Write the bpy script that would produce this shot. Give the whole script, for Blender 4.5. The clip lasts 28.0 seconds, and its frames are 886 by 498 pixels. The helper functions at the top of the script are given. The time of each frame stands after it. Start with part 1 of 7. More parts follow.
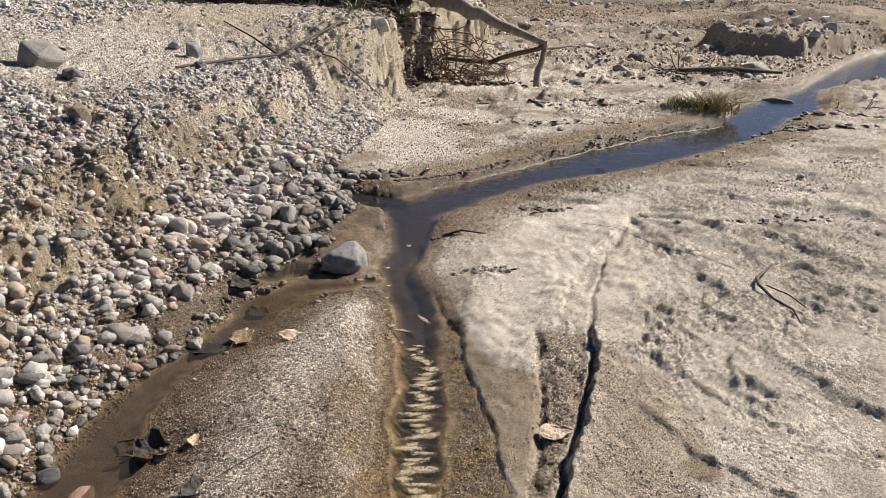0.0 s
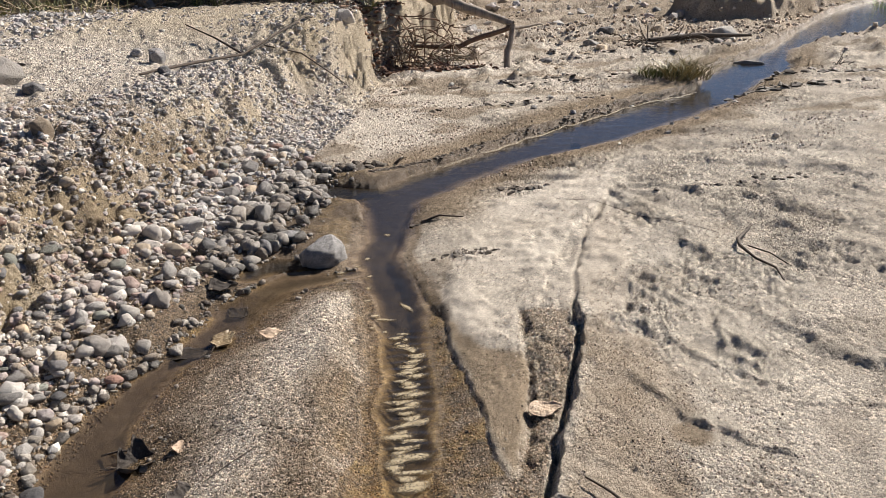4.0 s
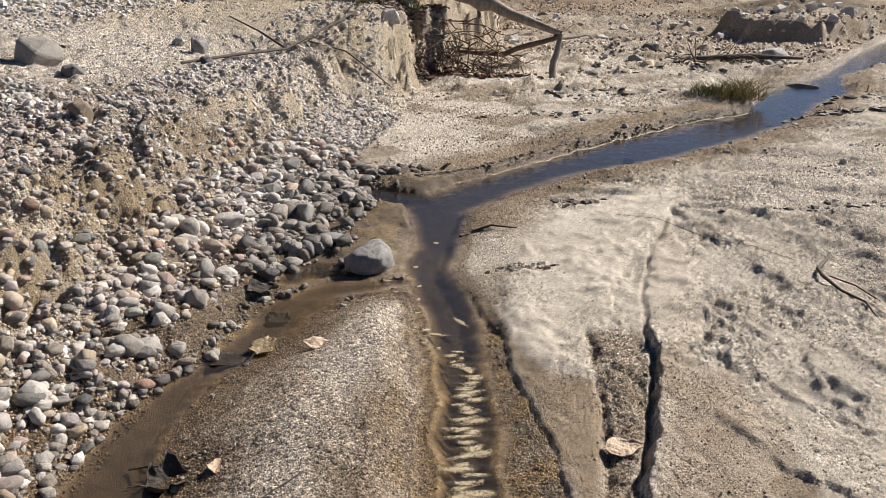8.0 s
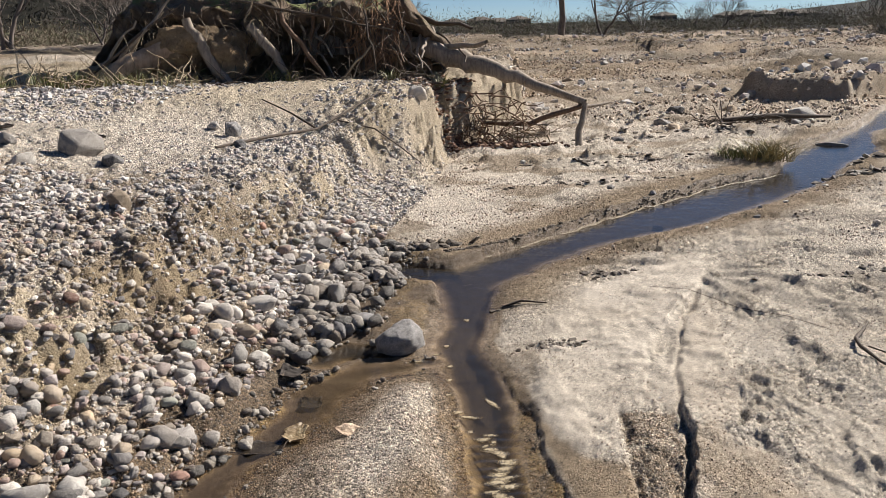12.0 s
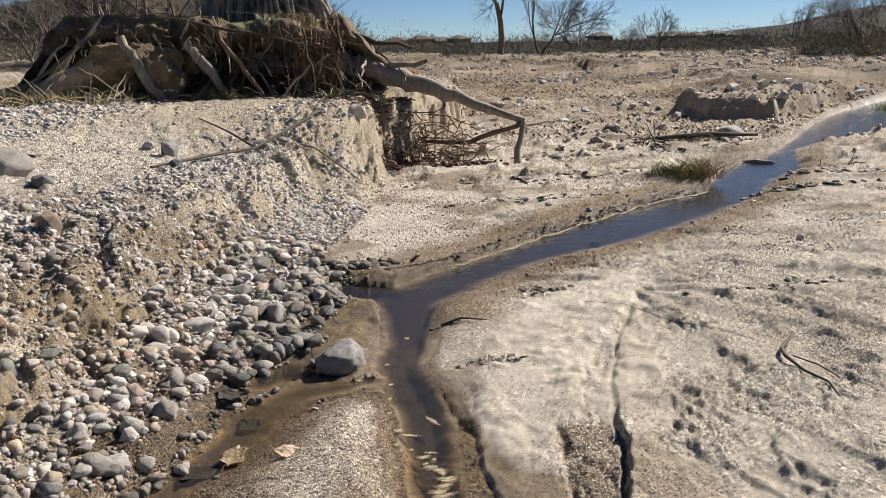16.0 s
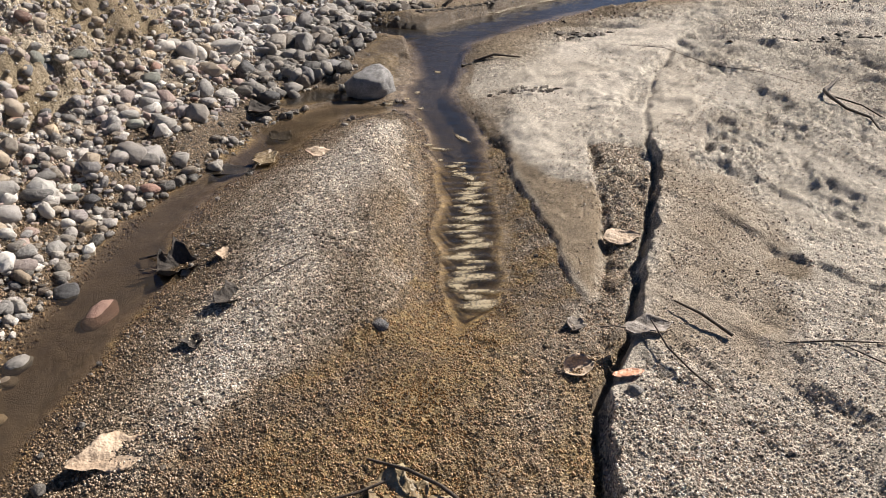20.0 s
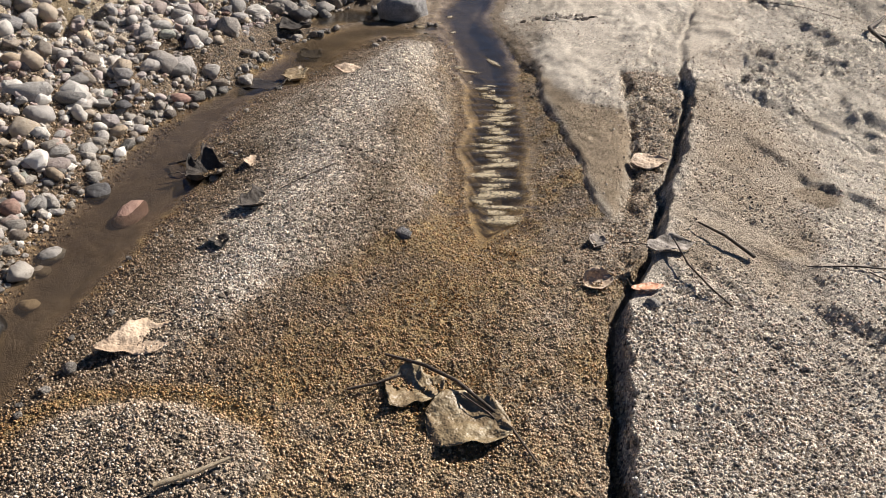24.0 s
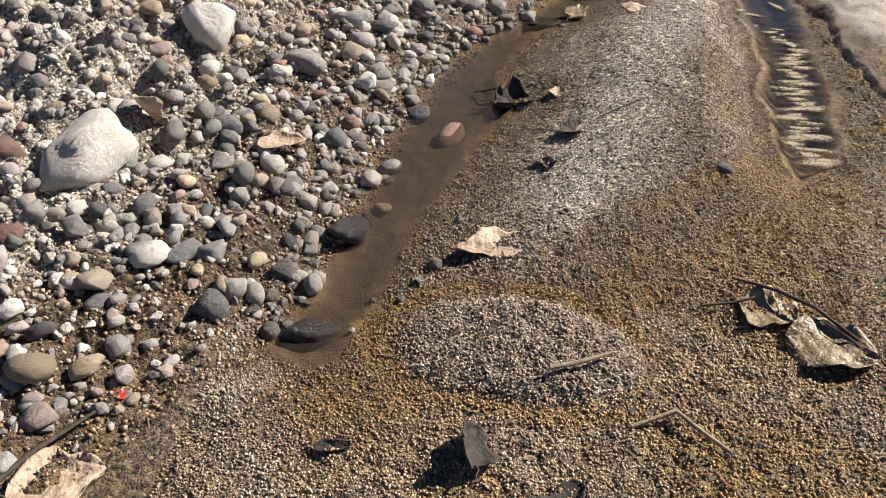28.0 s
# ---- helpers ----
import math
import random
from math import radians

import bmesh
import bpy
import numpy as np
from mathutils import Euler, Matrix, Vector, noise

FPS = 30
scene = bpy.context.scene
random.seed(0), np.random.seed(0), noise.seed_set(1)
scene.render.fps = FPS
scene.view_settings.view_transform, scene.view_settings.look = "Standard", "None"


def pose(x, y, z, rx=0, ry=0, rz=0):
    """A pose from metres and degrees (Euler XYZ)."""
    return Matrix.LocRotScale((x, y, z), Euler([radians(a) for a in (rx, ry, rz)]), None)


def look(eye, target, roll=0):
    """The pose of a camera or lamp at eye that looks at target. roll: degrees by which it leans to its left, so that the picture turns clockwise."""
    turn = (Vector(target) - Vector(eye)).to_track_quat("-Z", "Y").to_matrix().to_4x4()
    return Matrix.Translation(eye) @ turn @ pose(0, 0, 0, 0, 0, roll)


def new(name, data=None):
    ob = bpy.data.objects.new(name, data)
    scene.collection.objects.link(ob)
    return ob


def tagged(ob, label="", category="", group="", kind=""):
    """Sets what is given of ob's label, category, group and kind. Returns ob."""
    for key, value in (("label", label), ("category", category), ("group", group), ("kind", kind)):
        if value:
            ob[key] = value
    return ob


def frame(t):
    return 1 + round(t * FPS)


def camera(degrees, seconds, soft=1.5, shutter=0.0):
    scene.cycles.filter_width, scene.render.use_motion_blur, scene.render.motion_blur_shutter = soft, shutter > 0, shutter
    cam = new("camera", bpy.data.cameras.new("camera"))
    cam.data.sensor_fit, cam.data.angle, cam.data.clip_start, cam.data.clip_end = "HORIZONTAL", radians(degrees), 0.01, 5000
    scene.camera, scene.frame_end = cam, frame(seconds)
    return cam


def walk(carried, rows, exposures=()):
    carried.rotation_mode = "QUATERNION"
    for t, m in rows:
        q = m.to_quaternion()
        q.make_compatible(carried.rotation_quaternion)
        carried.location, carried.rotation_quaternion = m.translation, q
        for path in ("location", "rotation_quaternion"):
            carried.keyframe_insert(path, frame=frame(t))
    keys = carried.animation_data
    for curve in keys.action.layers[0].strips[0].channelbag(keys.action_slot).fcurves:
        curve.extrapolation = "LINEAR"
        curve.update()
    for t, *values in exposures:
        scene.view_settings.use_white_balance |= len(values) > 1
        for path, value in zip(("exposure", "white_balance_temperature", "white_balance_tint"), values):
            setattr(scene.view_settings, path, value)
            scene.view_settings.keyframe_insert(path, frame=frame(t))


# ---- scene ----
cam = camera(59.03, 28.0, soft=0.4)
# seconds, eye x, y, z, heading (clockwise from +y), pitch, lean
PATH = [
    (0.0, 0.000, -0.000, 1.619, 8.59, -20.45, 2.38),
    (0.5, 0.027, 0.003, 1.605, 9.39, -20.98, 2.98),
    (1.0, 0.044, 0.014, 1.604, 10.33, -21.38, 3.41),
    (1.5, 0.055, 0.031, 1.590, 11.17, -21.62, 3.38),
    (2.0, 0.055, 0.031, 1.589, 11.79, -21.76, 2.86),
    (2.5, 0.044, 0.029, 1.628, 11.90, -21.79, 1.86),
    (3.0, 0.042, 0.020, 1.599, 11.57, -21.62, 0.68),
    (3.5, 0.039, 0.022, 1.584, 10.67, -21.37, -0.59),
    (4.0, 0.052, 0.024, 1.581, 9.54, -21.18, -1.88),
    (4.5, 0.053, 0.086, 1.540, 8.76, -21.28, -3.02),
    (6.5, -0.029, 0.356, 1.476, 9.57, -22.59, -2.26),
    (7.0, -0.045, 0.352, 1.502, 9.27, -21.81, -0.79),
    (7.5, -0.077, 0.337, 1.499, 8.72, -21.00, 0.30),
    (8.0, -0.085, 0.313, 1.480, 8.09, -20.38, 0.82),
    (8.5, -0.111, 0.291, 1.482, 7.39, -20.09, 0.81),
    (9.0, -0.121, 0.283, 1.474, 6.49, -19.87, 0.44),
    (9.5, -0.130, 0.275, 1.473, 5.43, -19.69, -0.09),
    (10.0, -0.130, 0.259, 1.466, 4.38, -19.49, -0.62),
    (10.5, -0.122, 0.259, 1.466, 3.57, -19.21, -1.01),
    (11.0, -0.124, 0.264, 1.456, 3.40, -18.59, -1.23),
    (11.5, -0.113, 0.281, 1.490, 4.05, -17.43, -1.40),
    (12.0, -0.066, 0.307, 1.567, 5.59, -15.76, -1.52),
    (12.5, -0.010, 0.336, 1.624, 7.63, -13.94, -1.66),
    (13.0, 0.024, 0.339, 1.644, 9.56, -12.48, -1.78),
    (13.5, 0.029, 0.337, 1.632, 10.93, -11.70, -1.79),
    (15.5, -0.015, 0.290, 1.641, 10.60, -13.20, -1.19),
    (16.0, -0.048, 0.277, 1.579, 9.91, -14.58, -1.09),
    (16.5, -0.070, 0.281, 1.500, 9.31, -16.55, -1.03),
    (17.0, -0.082, 0.273, 1.412, 8.82, -18.95, -0.96),
    (17.5, -0.101, 0.253, 1.369, 8.46, -21.37, -0.90),
    (18.0, -0.091, 0.236, 1.336, 8.08, -23.62, -0.77),
    (18.5, -0.093, 0.223, 1.289, 7.89, -25.48, -0.53),
    (19.0, -0.093, 0.210, 1.268, 7.86, -26.97, -0.19),
    (19.5, -0.098, 0.189, 1.233, 7.89, -28.16, 0.17),
    (20.0, -0.096, 0.186, 1.227, 7.98, -29.01, 0.54),
    (20.5, -0.098, 0.173, 1.216, 7.91, -29.62, 0.84),
    (21.0, -0.104, 0.152, 1.206, 7.76, -30.21, 1.14),
    (21.5, -0.087, 0.146, 1.176, 7.53, -30.76, 1.41),
    (23.5, -0.095, 0.134, 1.167, 6.23, -32.69, 1.94),
    (24.0, -0.096, 0.127, 1.154, 5.89, -33.01, 1.87),
    (24.5, -0.093, 0.126, 1.158, 5.46, -33.26, 1.70),
    (25.0, -0.100, 0.132, 1.163, 4.71, -33.44, 1.36),
    (25.5, -0.157, 0.121, 1.170, 3.31, -33.71, 0.81),
    (26.0, -0.258, 0.106, 1.178, 1.21, -34.08, 0.29),
    (26.5, -0.355, 0.073, 1.182, -1.50, -34.66, -0.26),
    (27.0, -0.432, 0.040, 1.175, -4.39, -35.37, -0.77),
    (27.5, -0.505, -0.003, 1.149, -6.93, -36.04, -1.19),
    (28.0, -0.529, -0.018, 1.146, -7.92, -36.37, -1.39),
]


def pose_at(x, y, z, heading, pitch, lean):
    a, b = radians(heading), radians(pitch)
    eye = Vector((x, y, z))
    return look(eye, eye + Vector((math.sin(a) * math.cos(b), math.cos(a) * math.cos(b), math.sin(b))), lean)


walk(cam, [(t, pose_at(*p)) for t, *p in PATH], [(0.0, 0.85), (28.0, 0.85)])

# ---- light ----
SUN_AZ, SUN_EL = radians(60), radians(36)
world = bpy.data.worlds.new("sky")
scene.world = world
world.use_nodes = True
wt = world.node_tree
sky = wt.nodes.new("ShaderNodeTexSky")
sky.sky_type, sky.sun_disc, sky.sun_elevation, sky.sun_rotation = "NISHITA", False, SUN_EL, SUN_AZ
sky.air_density, sky.dust_density, sky.ozone_density = 0.6, 0.0, 6.0
wt.nodes["Background"].inputs[1].default_value = 0.041
wt.links.new(sky.outputs[0], wt.nodes["Background"].inputs[0])
sun = new("sun", bpy.data.lights.new("sun", "SUN"))
sun.data.energy, sun.data.angle, sun.data.color = 5.0, radians(0.55), (1.0, 0.925, 0.838)
sun_way = Vector((math.sin(SUN_AZ) * math.cos(SUN_EL), math.cos(SUN_AZ) * math.cos(SUN_EL), math.sin(SUN_EL)))
sun.matrix_world = look(sun_way * 50, (0, 0, 0))

# ---- materials ----
class Mat:
    """A node material in few lines: nodes by type, inputs by name or index, values or links."""

    def __init__(self, name):
        self.mat = bpy.data.materials.new(name)
        self.mat.use_nodes = True
        self.tree = self.mat.node_tree
        self.bsdf = self.tree.nodes["Principled BSDF"]

    def put(self, socket, value):
        if isinstance(value, bpy.types.NodeSocket):
            self.tree.links.new(value, socket)
        else:
            if isinstance(value, (tuple, list)) and len(value) == 3 and socket.type == "RGBA":
                value = (*value, 1)
            socket.default_value = value

    def node(self, kind, out=0, **inputs):
        n = self.tree.nodes.new("ShaderNode" + kind)
        for k, v in inputs.items():
            self.put(n.inputs[k.replace("_", " ")], v)
        return n.outputs[out]

    def noise(self, scale, detail=4, rough=0.6, vec=None, out=0, distort=0.0):
        return self.node("TexNoise", out, Vector=vec or self.coord(), Scale=scale, Detail=detail, Roughness=rough, Distortion=distort)

    def coord(self, object_space=False):
        if object_space:
            return self.node("TexCoord", 3)
        return self.node("NewGeometry", 0)

    def cells(self, scale, out=0, vec=None):
        return self.node("TexVoronoi", out, Vector=vec or self.coord(), Scale=scale)

    def ramp(self, fac, *stops):
        n = self.tree.nodes.new("ShaderNodeValToRGB")
        els = n.color_ramp.elements
        while len(els) < len(stops):
            els.new(0.5)
        for e, (at, c) in zip(els, stops):
            e.position = at
            e.color = (c, c, c, 1) if isinstance(c, (int, float)) else (*c, 1)
        self.put(n.inputs[0], fac)
        return n.outputs[0]

    def mix(self, fac, a, b, blend="MIX"):
        n = self.tree.nodes.new("ShaderNodeMix")
        n.data_type, n.blend_type = "RGBA", blend
        self.put(n.inputs[0], fac), self.put(n.inputs[6], a), self.put(n.inputs[7], b)
        return n.outputs[2]

    def math(self, op, a, b=0.0, c=0.0):
        n = self.tree.nodes.new("ShaderNodeMath")
        n.operation = op
        self.put(n.inputs[0], a), self.put(n.inputs[1], b), self.put(n.inputs[2], c)
        return n.outputs[0]

    def attr(self, name):
        n = self.tree.nodes.new("ShaderNodeAttribute")
        n.attribute_name = name
        return n.outputs[2]

    def bump(self, height, strength, distance, normal=None):
        n = self.tree.nodes.new("ShaderNodeBump")
        n.inputs["Distance"].default_value = distance
        self.put(n.inputs["Strength"], strength)
        self.put(n.inputs["Height"], height)
        if normal:
            self.put(n.inputs["Normal"], normal)
        return n.outputs[0]

    def done(self, color, rough=0.8, normal=None, metal=0.0, spec=0.5):
        self.put(self.bsdf.inputs["Base Color"], color)
        self.put(self.bsdf.inputs["Roughness"], rough)
        self.put(self.bsdf.inputs["Metallic"], metal)
        self.put(self.bsdf.inputs["Specular IOR Level"], spec)
        if normal:
            self.put(self.bsdf.inputs["Normal"], normal)
        return self.mat


def ground_material():
    """Coarse granite sand with wet, algae-stained, gravelly and clay-coloured zones."""
    m = Mat("river_sand")
    wet, algae, soil, grit = m.attr("wet"), m.attr("algae"), m.attr("soil"), m.attr("grit")
    crust = m.attr("crust")
    pos = m.coord()
    big = m.noise(0.9, 5, 0.65, pos)
    mid = m.noise(9, 5, 0.7, pos)
    fine = m.noise(140, 3, 0.7, pos)
    grain_col = m.cells(330, 1, pos)
    grain = m.cells(330, 0, pos)
    coarse_col = m.cells(120, 1, pos)
    coarse = m.cells(120, 0, pos)
    tone = m.node("SeparateColor", 0, Color=grain_col)
    tone2 = m.node("SeparateColor", 0, Color=coarse_col)
    dry = m.ramp(big, (0.3, (0.50, 0.44, 0.365)), (0.5, (0.61, 0.54, 0.455)), (0.7, (0.71, 0.64, 0.55)))
    dry = m.mix(m.ramp(mid, (0.4, 0.0), (0.75, 0.32)), dry, (0.34, 0.295, 0.24))
    # mixed mineral grains: pale quartz, dark mica, tan feldspar
    speck = m.ramp(tone, (0.0, 0.4), (0.2, 0.8), (0.55, 1.1), (0.85, 1.25), (1.0, 1.6))
    speck2 = m.ramp(tone2, (0.0, 0.22), (0.22, 0.7), (0.55, 1.12), (0.8, 1.4), (1.0, 1.9))
    dry = m.mix(m.math("MULTIPLY_ADD", grit, 0.55, 0.4), dry, speck, "MULTIPLY")
    dry = m.mix(grit, dry, speck2, "MULTIPLY")
    speck3 = m.ramp(m.node("SeparateColor", 1, Color=m.cells(58, 1, pos)), (0.0, 0.45), (0.3, 0.88), (0.6, 1.15), (1.0, 1.6))
    dry = m.mix(m.math("MULTIPLY", crust, m.ramp(m.noise(2.6, 5, 0.75, pos), (0.44, 0.0), (0.56, 0.75))), dry, speck3, "MULTIPLY")
    # dark crumbs of mud and bark, and trodden crusts
    crumb = m.math("MULTIPLY", m.ramp(m.noise(48, 5, 0.8, pos), (0.56, 0.0), (0.64, 1.0)), m.ramp(m.noise(1.7, 4, 0.7, pos), (0.45, 0.0), (0.62, 0.8)))
    crumb = m.math("MULTIPLY", crumb, crust)
    dry = m.mix(crumb, dry, (0.10, 0.082, 0.062))
    dry = m.mix(m.ramp(m.noise(120, 4, 0.8, pos), (0.55, 0.0), (0.75, 0.55)), dry, (0.72, 0.67, 0.59))
    dry = m.mix(soil, dry, m.ramp(mid, (0.3, (0.44, 0.355, 0.235)), (0.7, (0.58, 0.48, 0.335))))
    dry = m.mix(m.attr("damp"), dry, m.mix(1.0, dry, (0.49, 0.435, 0.365), "MULTIPLY"))
    wet_col = m.mix(1.0, dry, (0.48, 0.41, 0.325), "MULTIPLY")
    alg = m.ramp(m.noise(26, 4, 0.7, pos), (0.35, (0.17, 0.11, 0.045)), (0.55, (0.33, 0.225, 0.09)), (0.72, (0.54, 0.41, 0.20)))
    alg = m.mix(0.65, alg, speck2, "MULTIPLY")
    edge = m.math("ADD", wet, m.math("MULTIPLY", m.math("SUBTRACT", mid, 0.5), 0.7))
    wetness = m.ramp(edge, (0.32, 0.0), (0.6, 1.0))
    col = m.mix(wetness, dry, wet_col)
    algness = m.ramp(m.math("ADD", algae, m.math("MULTIPLY", m.math("SUBTRACT", fine, 0.5), 0.5)), (0.25, 0.0), (0.75, 0.9))
    col = m.mix(algness, col, alg)
    scrub = m.ramp(m.noise(0.25, 8, 0.85, pos), (0.42, (0.010, 0.011, 0.009)), (0.52, (0.020, 0.019, 0.015)), (0.62, (0.038, 0.033, 0.026)))
    col = m.mix(m.attr("veg"), col, scrub)
    rough = m.math("SUBTRACT", 0.93, m.math("MULTIPLY", wetness, m.ramp(coarse, (0.1, 0.5), (0.6, 0.28))))
    dome = m.math("SUBTRACT", 1.0, m.math("POWER", coarse, 2.0))
    dome_fine = m.math("SUBTRACT", 1.0, m.math("POWER", grain, 2.0))
    rag = m.noise(26, 7, 0.82, pos)
    pebble = m.cells(58, 0, pos)
    stony = m.math("MULTIPLY", m.ramp(m.noise(2.6, 5, 0.75, pos), (0.44, 0.0), (0.56, 1.0)), m.ramp(m.noise(40, 2, 0.6, pos), (0.42, 0.0), (0.5, 1.0)))
    n = m.bump(mid, m.math("MULTIPLY", crust, 0.35), 0.03)
    n = m.bump(rag, m.math("MULTIPLY", crust, 0.5), 0.028, n)
    n = m.bump(m.noise(85, 5, 0.8, pos), m.math("MULTIPLY_ADD", crust, 0.55, 0.3), 0.016, n)
    n = m.bump(dome, m.math("MULTIPLY_ADD", grit, 0.75, 0.25), 0.012, n)
    n = m.bump(m.math("SUBTRACT", 1.0, pebble), m.math("MULTIPLY", m.math("MULTIPLY", stony, crust), 0.8), 0.02, n)
    n = m.bump(dome_fine, 0.8, 0.005, n)
    return m.done(col, rough, n, spec=m.math("MULTIPLY_ADD", wetness, 0.35, 0.06))


def rock_material(name, spread, rough=0.82, wet=False):
    """River stones in many mineral colours, one tint for each stone."""
    m = Mat(name)
    rnd = m.node("ObjectInfo", 5)
    isl = m.node("NewGeometry", 8)
    pick = m.math("FRACT", m.math("ADD", rnd, isl))
    col = m.ramp(pick, *spread)
    pos = m.coord()
    col = m.mix(m.ramp(m.noise(45, 5, 0.7, pos), (0.4, 0.0), (0.75, 0.5)), col, m.mix(1.0, col, (0.65, 0.63, 0.6), "MULTIPLY"))
    col = m.mix(m.ramp(m.noise(220, 3, 0.8, pos), (0.45, 0.0), (0.8, 0.4)), col, (0.55, 0.52, 0.47))
    if not wet:
        col = m.mix(m.ramp(m.noise(16, 5, 0.75, pos), (0.48, 0.0), (0.72, 0.28)), col, (0.45, 0.405, 0.34))
    n = m.bump(m.noise(60, 6, 0.75, pos), 0.7, 0.018)
    n = m.bump(m.noise(380, 2, 0.6, pos), 0.3, 0.002, n)
    return m.done(col, rough, n, spec=0.3)


STONE_TINTS = ((0.0, (0.16, 0.15, 0.148)), (0.12, (0.39, 0.36, 0.335)), (0.24, (0.58, 0.53, 0.475)), (0.36, (0.26, 0.235, 0.215)),
               (0.48, (0.48, 0.385, 0.28)), (0.58, (0.10, 0.098, 0.10)), (0.68, (0.45, 0.39, 0.375)), (0.77, (0.35, 0.235, 0.19)), (0.86, (0.22, 0.21, 0.205)), (0.94, (0.72, 0.68, 0.62)))
PALE_TINTS = tuple((at, tuple(min(0.8, 0.19 + 0.78 * c) for c in col)) for at, col in STONE_TINTS)
M_GROUND = ground_material()
M_STONE = rock_material("river_stone", STONE_TINTS)
M_DUSTY = rock_material("dusty_gravel", PALE_TINTS)


def grain_material():
    """Loose mineral grains: quartz, feldspar, mica, stained where they lie wet or under algae."""
    m = Mat("sand_grains")
    isl = m.node("NewGeometry", 8)
    col = m.ramp(isl, (0.0, (0.06, 0.055, 0.052)), (0.12, (0.20, 0.165, 0.13)), (0.28, (0.43, 0.355, 0.275)), (0.52, (0.60, 0.515, 0.415)), (0.72, (0.56, 0.43, 0.335)), (0.86, (0.80, 0.74, 0.66)), (1.0, (0.88, 0.84, 0.78)))
    wet, algae = m.attr("wet"), m.attr("algae")
    col = m.mix(m.math("MULTIPLY", m.attr("damp"), 0.7), col, m.mix(1.0, col, (0.58, 0.50, 0.41), "MULTIPLY"))
    col = m.mix(m.math("MULTIPLY", wet, 0.85), col, m.mix(1.0, col, (0.68, 0.60, 0.48), "MULTIPLY"))
    col = m.mix(m.math("MULTIPLY", algae, 0.9), col, m.mix(1.0, col, (0.92, 0.68, 0.34), "MULTIPLY"))
    return m.done(col, m.math("SUBTRACT", 0.9, m.math("MULTIPLY", wet, 0.68)), spec=m.math("MULTIPLY_ADD", wet, 0.4, 0.2))


M_GRAIN = grain_material()

# ---- terrain ----
TURN = np.linspace(0, 2 * np.pi, 4096, endpoint=False)
TURN_COS, TURN_SIN = np.cos(TURN), np.sin(TURN)


def lattice(ix, iy, seed):
    h = ix * np.uint32(374761393) + iy * np.uint32(668265263) + np.uint32(seed * 982451653 & 0xFFFFFFFF)
    h = (h ^ (h >> np.uint32(13))) * np.uint32(1274126177)
    return ((h ^ (h >> np.uint32(16))) & np.uint32(0xFFFFFF)) >> np.uint32(12)


def vnoise(x, y, seed=0):
    """Smooth noise from -1 to 1 at unit wavelength."""
    x, y = np.broadcast_arrays(np.asarray(x, float), np.asarray(y, float))
    bx, by = np.floor(x), np.floor(y)
    fx, fy = x - bx, y - by
    ix, iy = bx.astype(np.int64).astype(np.uint32), by.astype(np.int64).astype(np.uint32)
    ux, uy = fx * fx * fx * (fx * (fx * 6 - 15) + 10), fy * fy * fy * (fy * (fy * 6 - 15) + 10)

    def corner(a, b):
        k = lattice(ix + np.uint32(a), iy + np.uint32(b), seed)
        return TURN_COS[k] * (fx - a) + TURN_SIN[k] * (fy - b)

    top = corner(0, 0) * (1 - ux) + corner(1, 0) * ux
    low = corner(0, 1) * (1 - ux) + corner(1, 1) * ux
    return 1.5 * (top * (1 - uy) + low * uy)


def fbm(x, y, wave, octaves, seed=0, gain=0.5):
    total, amp = 0.0, 1.0
    for k in range(octaves):
        total = total + amp * vnoise(x / wave * 2**k + 17.3 * k, y / wave * 2**k - 9.1 * k, seed + k)
        amp *= gain
    return total


def step(a, b, v):
    t = np.clip((v - a) / (b - a), 0, 1)
    return t * t * (3 - 2 * t)


def to_line(x, y, line):
    """Distance to a polyline, the side (positive: to the right of its way), the way along it from 0 to 1, and the width there, if points have one."""
    best = np.full(x.shape, 1e9)
    side, along, lean = np.zeros(x.shape), np.zeros(x.shape), np.zeros(x.shape)
    n = len(line) - 1
    for k, (p, q) in enumerate(zip(line, line[1:])):
        dx, dy = q[0] - p[0], q[1] - p[1]
        size = math.hypot(dx, dy)
        t = np.clip(((x - p[0]) * dx + (y - p[1]) * dy) / (size * size), 0, 1)
        ox, oy = x - p[0] - t * dx, y - p[1] - t * dy
        w = p[2] + t * (q[2] - p[2]) if len(p) > 2 else 0.0
        key = np.hypot(ox, oy) - w
        off = (dy * ox - dx * oy) / size
        near = (key < best - 1e-7) | ((key < best + 1e-7) & (np.abs(off) > np.abs(lean)))
        best = np.where(near, key, best)
        lean = np.where(near, off, lean)
        along = np.where(near, (k + t) / n, along)
    return best, np.where(lean < 0, -1.0, 1.0), along, lean


# x, y, half width
STREAM = [(26, 25, 2.0), (17, 18.6, 1.5), (12, 14.9, 1.05), (8.9, 12.4, 0.5), (7.1, 10.9, 0.12), (6.4, 10.1, 0.22), (5.75, 9.35, 0.42), (5.1, 8.75, 0.33), (4.4, 7.85, 0.27),
          (3.35, 7.12, 0.36), (2.35, 6.42, 0.34), (1.55, 5.91, 0.20), (0.9, 5.4, 0.21), (0.55, 5.05, 0.22), (0.5, 4.7, 0.15), (0.44, 4.3, 0.12), (0.34, 3.95, 0.13),
          (0.395, 3.5, 0.13), (0.37, 3.1, 0.115), (0.335, 2.7, 0.11), (0.30, 2.4, 0.115), (0.27, 2.2, 0.11), (0.24, 2.05, 0.08), (0.2, 1.9, 0.02)]
POOL = [(0.62, 5.1, 0.15), (0.3, 5.2, 0.2), (0.12, 5.45, 0.06)]
